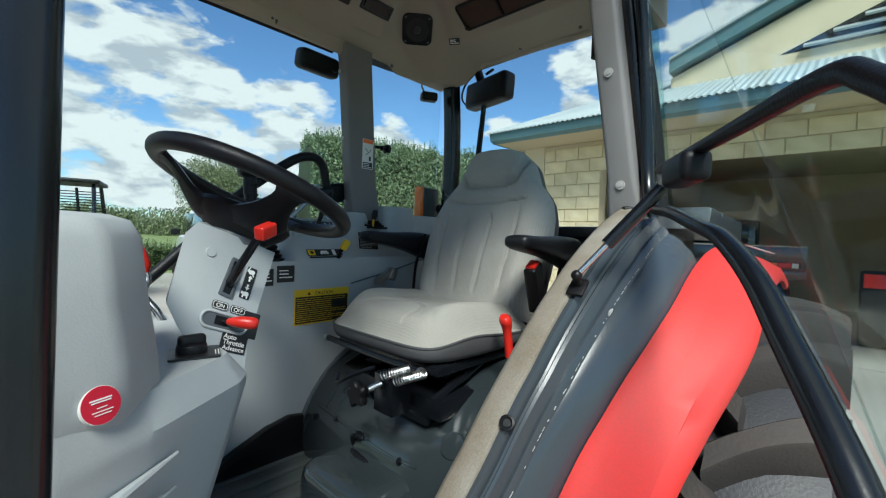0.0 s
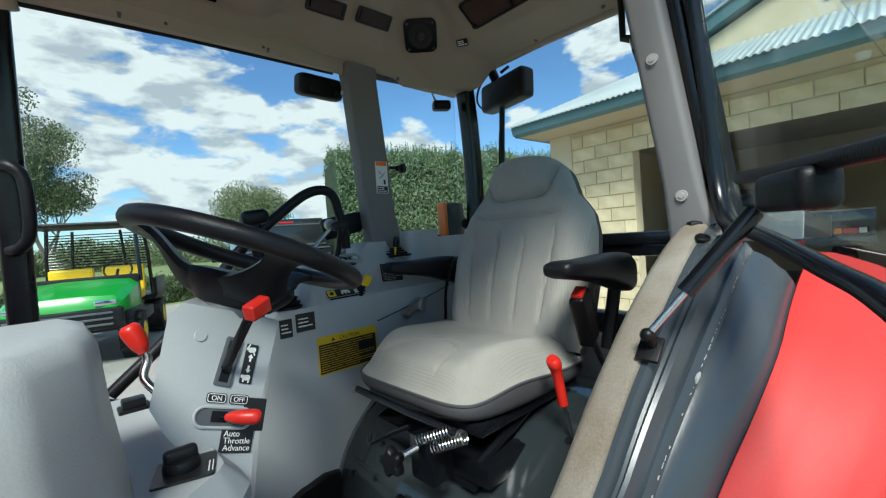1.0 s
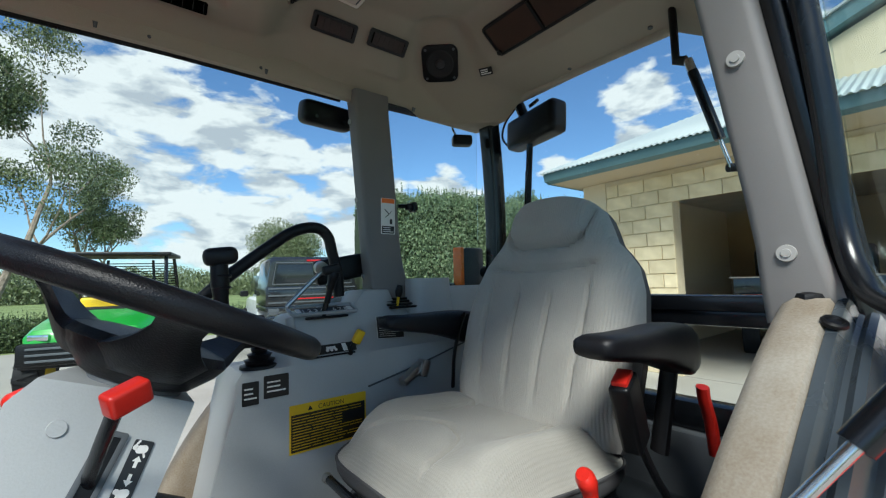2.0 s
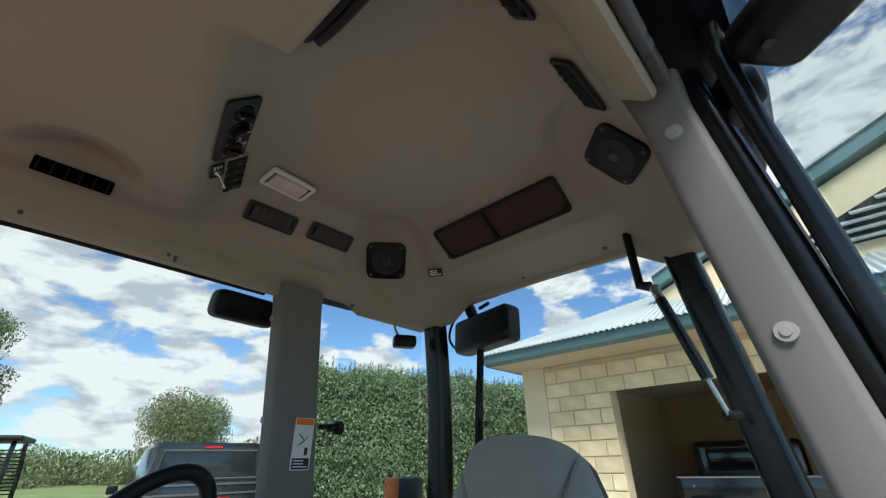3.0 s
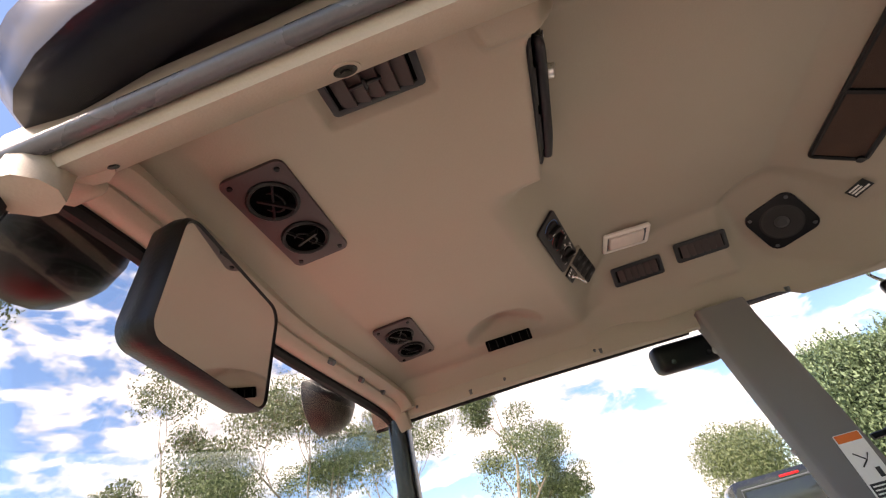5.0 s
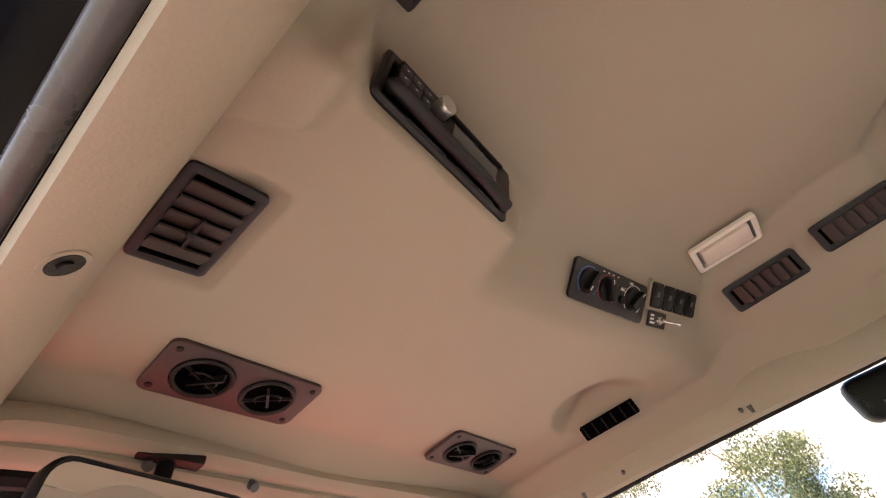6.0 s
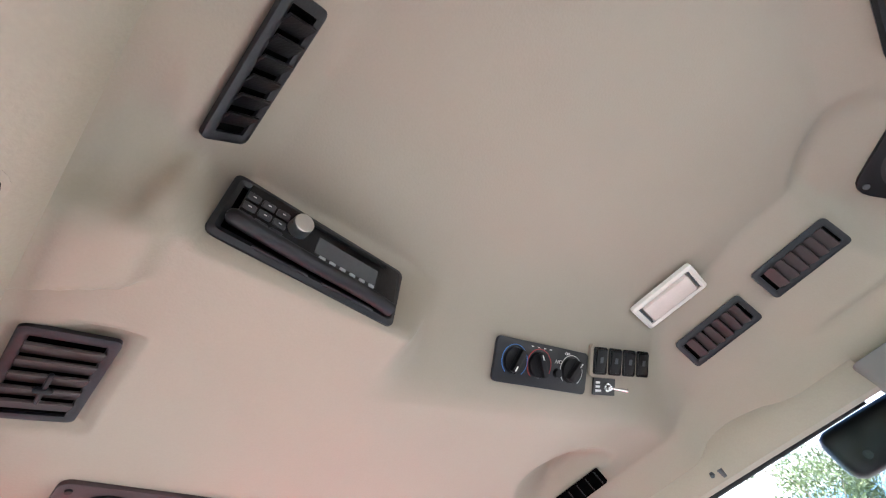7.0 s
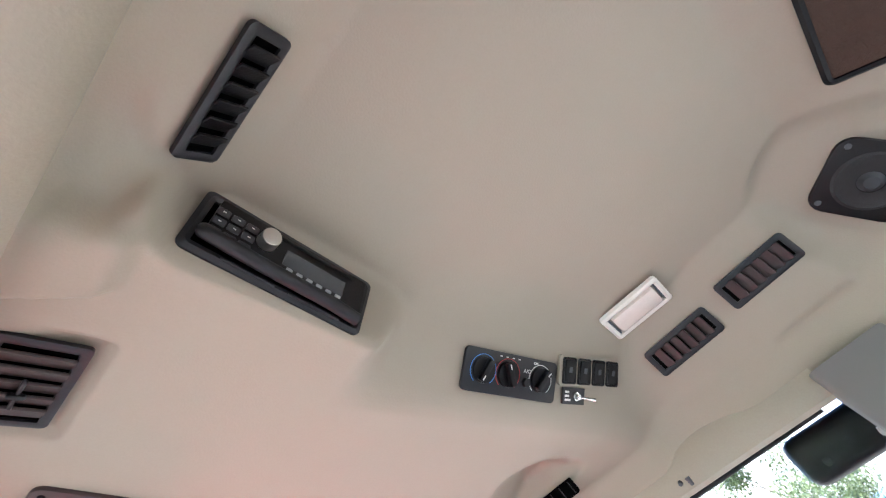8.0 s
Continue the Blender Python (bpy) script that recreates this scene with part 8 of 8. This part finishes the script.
# ---------------------------------------------------------------- hedges and trees
def leaf_cloud(name, centres, count, size, material, seed, parent=None, label="", outline=None):
    """Many small folded leaves scattered round the given clumps (centre, radius)."""
    rng = random.Random(seed)
    verts, faces = [], []
    for c, rad, k in centres:
        for _ in range(int(count * k)):
            d = Vector((rng.gauss(0, 1), rng.gauss(0, 1), rng.gauss(0, 1))).normalized()
            r = rng.random() ** 0.35
            p = Vector(c) + Vector((d.x * rad[0], d.y * rad[1], d.z * rad[2])) * r
            q = Euler((rng.uniform(0, 6.3), rng.uniform(0, 6.3), rng.uniform(0, 6.3))).to_matrix()
            s = size * rng.uniform(0.6, 1.4)
            b = len(verts)
            for o in ((-0.5, 0, 0), (0, -0.22, 0.06), (0.5, 0, 0), (0, 0.22, 0.06)):
                verts.append(p + q @ (Vector(o) * s))
            faces += [(b, b + 1, b + 2), (b, b + 2, b + 3)]
    me = bpy.data.meshes.new(name)
    me.from_pydata(verts, [], faces)
    me.materials.append(material)
    ob = new(name, me)
    ob.parent = parent
    if parent is not None:
        ob.matrix_parent_inverse = parent.matrix_basis.inverted()
    if label:
        ob["label"] = label
    return ob


def hedge(name, label, a, b_, thick, high, leaf, count, size, seed, lift=0.0, uneven=0.25):
    """A clipped hedge: dark core, with leaves all over its faces and shoots on top."""
    rng = random.Random(seed)
    a, b_ = Vector((*a, 0)), Vector((*b_, 0))
    h = thing(name, label, "hedge", tuple((a + b_) / 2))
    d = (b_ - a)
    L = d.length
    d.normalize()
    s = Vector((-d.y, d.x, 0))

    def top(t):
        return high + uneven * (noise.noise(Vector((t * 1.3, seed, 0))) + 0.5 * noise.noise(Vector((t * 4.0, seed, 3)))) + lift * t / L
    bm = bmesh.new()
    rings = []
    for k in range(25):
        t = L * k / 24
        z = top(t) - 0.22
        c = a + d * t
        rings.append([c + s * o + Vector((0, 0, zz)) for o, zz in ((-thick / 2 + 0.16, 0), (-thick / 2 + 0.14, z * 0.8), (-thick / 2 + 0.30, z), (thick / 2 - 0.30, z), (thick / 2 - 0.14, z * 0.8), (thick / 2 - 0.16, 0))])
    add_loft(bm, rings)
    # added solid body in the shade colour, seen through gaps in the leaves
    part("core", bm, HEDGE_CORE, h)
    verts, faces = [], []
    for _ in range(count):
        t = rng.random() * L
        z1 = top(t)
        face = rng.random()
        if face < 0.62:
            z = z1 * rng.random()
            o = -thick / 2 + 0.05 - rng.random() ** 2 * 0.10 + 0.14 * noise.noise(Vector((t * 2.0, z * 2.0, seed))) + 0.2 * max(0, z - z1 + 0.3)
        elif face < 0.90:
            o = (rng.random() - 0.5) * thick
            z = z1 - 0.12 + rng.random() ** 2 * 0.20 - 0.25 * (abs(o) / thick * 2) ** 4
        else:
            z = z1 * rng.random()
            o = thick / 2 - 0.05
        p = a + d * t + s * o + Vector((0, 0, z))
        q = Euler((rng.uniform(0, 6.3), rng.uniform(0, 6.3), rng.uniform(0, 6.3))).to_matrix()
        sz = size * rng.uniform(0.6, 1.4)
        b = len(verts)
        for oo in ((-0.5, 0, 0), (0, -0.24, 0.06), (0.5, 0, 0), (0, 0.24, 0.06)):
            verts.append(p + q @ (Vector(oo) * sz))
        faces += [(b, b + 1, b + 2), (b, b + 2, b + 3)]
    for _ in range(count // 60):
        t = rng.random() * L
        p = a + d * t + s * ((rng.random() - 0.5) * thick * 0.8) + Vector((0, 0, top(t) - 0.05))
        hgt = rng.uniform(0.08, 0.32)
        lean = Vector((rng.uniform(-0.06, 0.06), rng.uniform(-0.06, 0.06), 0))
        for k in range(7):
            c = p + lean * (k / 6) + Vector((0, 0, hgt * k / 6))
            q = Euler((rng.uniform(0, 6.3), rng.uniform(0, 6.3), rng.uniform(0, 6.3))).to_matrix()
            b = len(verts)
            for oo in ((-0.5, 0, 0), (0, -0.2, 0.05), (0.5, 0, 0), (0, 0.2, 0.05)):
                verts.append(c + q @ (Vector(oo) * size))
            faces += [(b, b + 1, b + 2), (b, b + 2, b + 3)]
    me = bpy.data.meshes.new("leaves")
    me.from_pydata(verts, [], faces)
    me.materials.append(leaf)
    ob = new("leaves", me)
    ob.parent = h
    ob.matrix_parent_inverse = h.matrix_basis.inverted()
    tagged(ob, kind="stuff")


hedge("tall_hedge", "tall dense green hedge with loose shoots on top", (4.35, 7.9), (12.5, 5.4), 1.6, 3.33, HEDGE_LEAF, 95000, 0.066, 4, lift=-0.1)
hedge("low_hedge", "low clipped hedge along the driveway", (-4.0, 13.8), (3.6, 14.6), 1.2, 0.66, LOW_LEAF, 26000, 0.07, 9, uneven=0.10)


def gum_tree(at, high, spread, seed, leaves=9000, leaf=0.115, bare=0.35):
    """A gum: bent trunk that forks into limbs, with loose clumps of drooping leaves."""
    rng = random.Random(seed)
    at = Vector(at)
    tree = thing("gum_tree", "tall gum tree with pale limbs and loose grey-green crown", "tree", tuple(at), group="gum trees")
    bm = bmesh.new()
    clumps = []

    def limb(p, d, length, r, depth):
        pts, rr = [p.copy()], [r]
        q = p.copy()
        dd = d.copy()
        n = 5
        for k in range(n):
            dd = (dd + Vector((rng.uniform(-0.22, 0.22), rng.uniform(-0.22, 0.22), rng.uniform(-0.02, 0.20)))).normalized()
            q = q + dd * length / n
            pts.append(q.copy()); rr.append(r * (1 - 0.6 * (k + 1) / n))
        add_tube(bm, pts, rr, 7 if depth < 2 else 5)
        if depth >= 2:
            clumps.append((q, length))
        if depth < 3:
            for k in range(rng.randint(2, 3) if depth else rng.randint(3, 5)):
                i = rng.randint(2, n)
                side = Vector((rng.uniform(-1, 1), rng.uniform(-1, 1), rng.uniform(0.25, 0.9))).normalized()
                limb(pts[i], (dd * 0.45 + side * (0.55 + 0.25 * spread)).normalized(), length * rng.uniform(0.50, 0.72), rr[i] * 0.72, depth + 1)

    limb(at, Vector((rng.uniform(-0.1, 0.1), rng.uniform(-0.1, 0.1), 1)), high * bare + high * 0.12, high * 0.013, 0)
    part("trunk", bm, BARK, tree)
    centres = [(c, (l * 0.46 + 0.22, l * 0.46 + 0.22, l * 0.30 + 0.16), 1.0) for c, l in clumps]
    per = leaves / max(1, len(centres))
    ob = leaf_cloud("crown", centres, per, leaf, GUM_LEAF, seed + 50, tree)


for x, y, hgt, sp, sd, lv in ((-0.35, 24.5, 8.6, 0.75, 3, 13000), (-3.1, 19.0, 11.5, 1.0, 5, 14000), (-7.6, 20.5, 11.0, 1.0, 8, 12000), (-9.6, 15.0, 11.0, 1.0, 11, 12000), (-12.5, 11.0, 10.5, 1.0, 14, 12000), (-14.5, 17.0, 11.0, 1.0, 17, 9000), (-12.5, 3.0, 9.5, 1.0, 21, 10000), (-14.0, -2.0, 10.0, 1.0, 23, 9000)):
    gum_tree((x, y, 0), hgt, sp, sd, leaves=int(lv * 1.35))
for x, y, r, hgt, sd in ((8.2, 24.0, 2.1, 5.6, 2),):
    t = thing("round_tree", "dense round-crowned tree beyond the driveway", "tree", (x, y, 0))
    bm = bmesh.new()
    add_tube(bm, [(x, y, 0), (x + 0.1, y, hgt * 0.4), (x, y + 0.1, hgt * 0.7)], [0.22, 0.17, 0.08], 8)
    part("trunk", bm, BARK, t)
    rng = random.Random(sd)
    cs = [((x + rng.uniform(-0.6, 0.6) * r, y + rng.uniform(-0.6, 0.6) * r, hgt * 0.62 + rng.uniform(-0.5, 0.5) * r), (r * 0.55, r * 0.55, r * 0.5), 1) for _ in range(16)]
    leaf_cloud("crown", cs, 1700, 0.11, GUM_LEAF, sd, t)


def far_woods():
    rng = random.Random(12)
    cs = []
    for k in range(150):
        a = radians(40 + 170 * k / 149)
        d = rng.uniform(60, 90)
        hgt = rng.uniform(2.0, 5.0)
        cs.append(((d * math.cos(a), d * math.sin(a), hgt * 0.5), (rng.uniform(2, 4.5), rng.uniform(2, 4.5), hgt * 0.6), 1))
    ob = leaf_cloud("far_woods", cs, 1100, 0.42, GUM_LEAF, 31)
    tagged(ob, "distant line of bush trees on the horizon", "woods", kind="stuff")


far_woods()


# ---------------------------------------------------------------- vehicles in the drive
def side_by_side():
    """Green and yellow utility buggy with a mesh-backed roof frame, facing the tractor."""
    o = Vector((-0.15, 6.85, 0))
    turn = pose(*o, 0, 0, -15) @ Matrix.Scale(1.045, 4)      # local: -y ahead, x to its left
    v = thing("utility_buggy", "green and yellow utility buggy with a roof and mesh screen", "buggy", tuple(o))

    def vp(name, bm, material, label="", parent=None):
        bmesh.ops.transform(bm, matrix=turn, verts=bm.verts)
        return part(name, bm, material, parent or v, label)
    bm = bmesh.new()
    rings = []
    for y, w, zb, zt in ((-0.55, 0.52, 0.72, 0.80), (-0.48, 0.58, 0.66, 0.90), (-0.2, 0.62, 0.66, 0.97), (0.25, 0.64, 0.66, 1.05), (0.40, 0.64, 0.66, 1.07)):
        rings.append([(-w, y, zb), (-w, y, zt - 0.10), (-w * 0.85, y, zt - 0.02), (-w * 0.3, y, zt), (w * 0.3, y, zt), (w * 0.85, y, zt - 0.02), (w, y, zt - 0.10), (w, y, zb)])
    add_loft(bm, rings)
    vp("hood", bm, GATOR_GREEN, "glossy green hood")
    bm = bmesh.new()
    add_box(bm, (-0.60, -0.62, 0.48), (0.60, -0.48, 0.74), 0.04)
    add_box(bm, (-0.66, -0.40, 0.42), (0.66, 0.5, 0.66), 0.03)
    add_box(bm, (-0.64, 0.35, 0.62), (0.64, 0.52, 1.10), 0.03)
    vp("front_guard", bm, BLACK)
    for s in (-1, 1):
        bm = bmesh.new()
        vs = add_box(bm, (-0.11, -0.02, -0.035), (0.11, 0.02, 0.035), 0.015)
        bmesh.ops.transform(bm, matrix=pose(s * 0.42, -0.535, 0.80, 0, 0, s * 14), verts=vs)
        vp("headlamp", bm, BULB)
    bm = bmesh.new()
    for z in (0.53, 0.60, 0.67):
        add_box(bm, (-0.5, -0.640, z), (0.5, -0.60, z + 0.025), 0.006)
    vp("grille_bar", bm, GREY_DARK)
    bm = bmesh.new()
    add_box(bm, (-0.66, 0.5, 0.40), (0.66, 1.35, 0.56), 0.02)
    vp("cab_floor", bm, BLACK)
    for s in (-1, 1):
        bm = bmesh.new()
        add_box(bm, (s * 0.32 - 0.27, 0.85, 0.70), (s * 0.32 + 0.27, 1.25, 0.84), 0.04, 3)
        st = vp("seat", bm, GATOR_YELLOW, "yellow vinyl seat")
        bm = bmesh.new()
        add_box(bm, (s * 0.32 - 0.27, 1.20, 0.82), (s * 0.32 + 0.27, 1.32, 1.22), 0.04, 3)
        vp("seat_back", bm, GATOR_YELLOW, "", st)
    bm = bmesh.new()
    add_tube(bm, [(0.36 + 0.17 * math.cos(a), 0.66 + 0.05 * math.sin(a), 1.17 + 0.14 * math.sin(a)) for a in [2 * math.pi * k / 28 for k in range(28)]], 0.014, 8, closed=True)
    add_tube(bm, [(0.36, 0.66, 1.17), (0.36, 0.45, 1.02)], 0.02, 8)
    vp("steering_wheel", bm, BLACK)
    for s in (-1, 1):
        for pts in ([(s * 0.66, 0.42, 1.0), (s * 0.62, 0.62, 1.55), (s * 0.60, 0.72, 1.82)], [(s * 0.66, 1.42, 0.7), (s * 0.64, 1.42, 1.4), (s * 0.60, 1.38, 1.82)]):
            bm = bmesh.new()
            add_tube(bm, pts, 0.026, 8)
            vp("frame_post", bm, BLACK_PAINT)
        bm = bmesh.new()
        add_tube(bm, [(s * 0.36, 1.40, 0.9), (s * 0.30, 1.40, 1.80)], 0.02, 8)
        vp("frame_post", bm, BLACK_PAINT)
    for k in range(13):
        bm = bmesh.new()
        z = 1.24 + 0.042 * k
        add_tube(bm, [(-0.62, 1.41, z), (0.62, 1.41, z)], 0.008, 5)
        vp("screen_bar", bm, BLACK_PAINT)
    bm = bmesh.new()
    add_box(bm, (-0.68, 0.62, 1.825), (0.68, 1.50, 1.885), 0.025, 3)
    vp("roof", bm, BLACK, "black plastic roof")
    bm = bmesh.new()
    add_box(bm, (-0.70, 1.45, 0.62), (0.70, 2.55, 0.70), 0.02)
    add_box(bm, (-0.72, 1.45, 0.66), (-0.66, 2.55, 0.98), 0.02)
    add_box(bm, (0.66, 1.45, 0.66), (0.72, 2.55, 0.98), 0.02)
    vp("cargo_box", bm, BLACK)
    for x in (-0.60, 0.60):
        for y in (-0.05, 1.95):
            bm = bmesh.new()
            add_cyl(bm, (x - 0.13, y, 0.31), (x + 0.13, y, 0.31), 0.29, 0.29, 36, bevel=0.04)
            w = vp("wheel", bm, RUBBER)
            bm = bmesh.new()
            for k in range(22):
                a = 2 * math.pi * k / 22
                vs = add_box(bm, (-0.12, -0.02, -0.01), (0.12, 0.02, 0.02))
                bmesh.ops.transform(bm, matrix=pose(x, y, 0.31) @ Matrix.Rotation(a, 4, "X") @ pose(0, 0, 0.29, 0, 0, 18 if k % 2 else -18), verts=vs)
            vp("tread", bm, RUBBER, "", w)
            bm = bmesh.new()
            add_cyl(bm, (x - 0.135, y, 0.31), (x + 0.135, y, 0.31), 0.15, 0.15, 24, bevel=0.01)
            vp("wheel_rim", bm, GATOR_YELLOW, "", w)


side_by_side()


def dual_cab():
    """Pale dual-cab with a dark canopy, seen from behind."""
    o = Vector((3.28, 7.9, 0))
    turn = pose(*o, 0, 0, -9)       # local: y ahead
    v = thing("dual_cab_ute", "pale dual-cab ute with a black canopy and tray", "car", tuple(o))

    def vp(name, bm, material, label="", parent=None):
        bmesh.ops.transform(bm, matrix=turn, verts=bm.verts)
        return part(name, bm, material, parent or v, label)
    bm = bmesh.new()
    rings = []
    for y, w, zt in ((1.75, 0.90, 1.08), (1.95, 0.92, 1.10), (3.6, 0.92, 1.10), (4.3, 0.91, 1.08), (5.1, 0.86, 0.98), (5.3, 0.78, 0.85)):
        rings.append([(-w, y, 0.45), (-w - 0.01, y, 0.75), (-w, y, zt - 0.06), (-w + 0.06, y, zt), (w - 0.06, y, zt), (w, y, zt - 0.06), (w + 0.01, y, 0.75), (w, y, 0.45)])
    add_loft(bm, rings)
    vp("body", bm, UTE_WHITE, "pale body")
    bm = bmesh.new()
    rings = []
    for y, w, zb, zt in ((1.80, 0.86, 1.09, 1.62), (2.05, 0.84, 1.09, 1.78), (3.0, 0.82, 1.09, 1.82), (3.6, 0.82, 1.09, 1.76), (4.25, 0.84, 1.09, 1.14)):
        rings.append([(-w, y, zb), (-w * 0.88, y, zt - 0.05), (-w * 0.78, y, zt), (w * 0.78, y, zt), (w * 0.88, y, zt - 0.05), (w, y, zb)])
    add_loft(bm, rings)
    vp("cabin", bm, UTE_WHITE)
    for s in (-1, 1):
        bm = bmesh.new()
        add_prism(bm, [(2.0, 1.15), (2.05, 1.62), (3.5, 1.66), (4.0, 1.18)], "x", s * 0.80 - 0.04, s * 0.80 + 0.045, 0.004)
        vp("side_glass", bm, DARK_GLASS)
        bm = bmesh.new()
        add_box(bm, (s * 1.02 - 0.10, 3.72, 1.10), (s * 1.02 + 0.10, 3.84, 1.26), 0.03, 3)
        vp("door_mirror", bm, BLACK)
        for y in (0.95, 4.35):
            bm = bmesh.new()
            add_cyl(bm, (s * 0.90 - 0.12, y, 0.38), (s * 0.90 + 0.06, y, 0.38), 0.38, 0.38, 36, bevel=0.04)
            w = vp("wheel", bm, RUBBER)
            bm = bmesh.new()
            add_cyl(bm, (s * 0.97 - 0.015, y, 0.38), (s * 0.97 + 0.02, y, 0.38), 0.23, 0.20, 24)
            vp("wheel_rim", bm, ALU, "", w)
    # tray with tool boxes and canopy
    bm = bmesh.new()
    add_box(bm, (-0.93, 0.0, 0.86), (0.93, 1.72, 0.96), 0.015)
    vp("tray", bm, UTE_BLACK)
    bm = bmesh.new()
    rings = []
    for y, w, zt in ((0.02, 0.90, 1.88), (0.10, 0.91, 1.96), (1.70, 0.90, 1.96)):
        rings.append([(-w, y, 1.36), (-w * 0.93, y, zt - 0.08), (-w * 0.85, y, zt), (w * 0.85, y, zt), (w * 0.93, y, zt - 0.08), (w, y, 1.36)])
    add_loft(bm, rings)
    vp("canopy", bm, UTE_BLACK, "black canopy")
    bm = bmesh.new()
    add_box(bm, (-0.93, 0.0, 0.97), (0.93, 1.70, 1.36), 0.02)
    vp("tray_body", bm, UTE_BLACK)
    bm = bmesh.new()
    add_prism(bm, [(-0.76, 1.42), (0.76, 1.42), (0.70, 1.80), (-0.70, 1.80)], "y", -0.012, 0.03, 0.006)
    vp("rear_window", bm, DARK_GLASS, "dark canopy window")
    bm = bmesh.new()
    add_tube(bm, [(-0.80, -0.01, 1.40), (-0.735, -0.01, 1.83), (0.735, -0.01, 1.83), (0.80, -0.01, 1.40), (-0.80, -0.01, 1.40)], 0.014, 6)
    vp("window_trim", bm, GREY_DARK)
    bm = bmesh.new()
    add_box(bm, (-0.14, -0.02, 1.865), (0.14, 0.02, 1.90), 0.006)
    vp("brake_lamp", bm, RED_LENS)
    for z in (1.02, 1.16, 1.30):
        bm = bmesh.new()
        add_box(bm, (-0.88, -0.022, z), (0.88, 0.005, z + 0.03), 0.006)
        vp("tail_bar", bm, GREY_DARK)
    bm = bmesh.new()
    add_box(bm, (-0.40, -0.03, 1.09), (0.40, -0.005, 1.115), 0.006)
    vp("tail_strip", bm, RED_LENS)
    bm = bmesh.new()
    add_box(bm, (-0.92, -0.08, 0.55), (0.92, 0.05, 0.78), 0.03)
    vp("rear_bumper", bm, UTE_BLACK)
    for s in (-1, 1):
        bm = bmesh.new()
        add_box(bm, (s * 0.78 - 0.10, -0.03, 0.80), (s * 0.78 + 0.10, 0.01, 0.92), 0.008)
        vp("tail_lamp", bm, GREY_DARK)


dual_cab()

# ---------------------------------------------------------------- wall blocks, last
def wall_blocks():
    """Limestone blocks of the front wall, proud of the mortar."""
    rng = random.Random(2)
    L, H, gap = 0.400, 0.200, 0.010
    meshes = {}

    def block_mesh(w):
        w = round(w, 3)
        if w not in meshes:
            bm = bmesh.new()
            add_box(bm, (0, 0, 0), (0.030, w - gap, H - gap), 0.006, 1)
            meshes[w] = finish("block", bm, BLOCK, 0)
        return meshes[w]

    for r in range(15):
        z = r * H
        z_top = z + H
        if z_top > 2.87:
            break
        for y_lo, y_hi in (((OPEN_Y1, 2.86),) if z_top <= OPEN_Z + 0.02 else ((-3.2, 2.86),)):
            y = y_hi
            first = True
            while y > y_lo + 0.02:
                w = L / 2 if first and r % 2 else L
                first = False
                w = min(w, y - y_lo)
                if w > 0.05:
                    ob = new("block", block_mesh(w))
                    ob.parent = front_wall
                    ob.matrix_basis = pose(WX - 0.012 + rng.uniform(-0.003, 0.003), y - w, z)
                y -= w


wall_blocks()
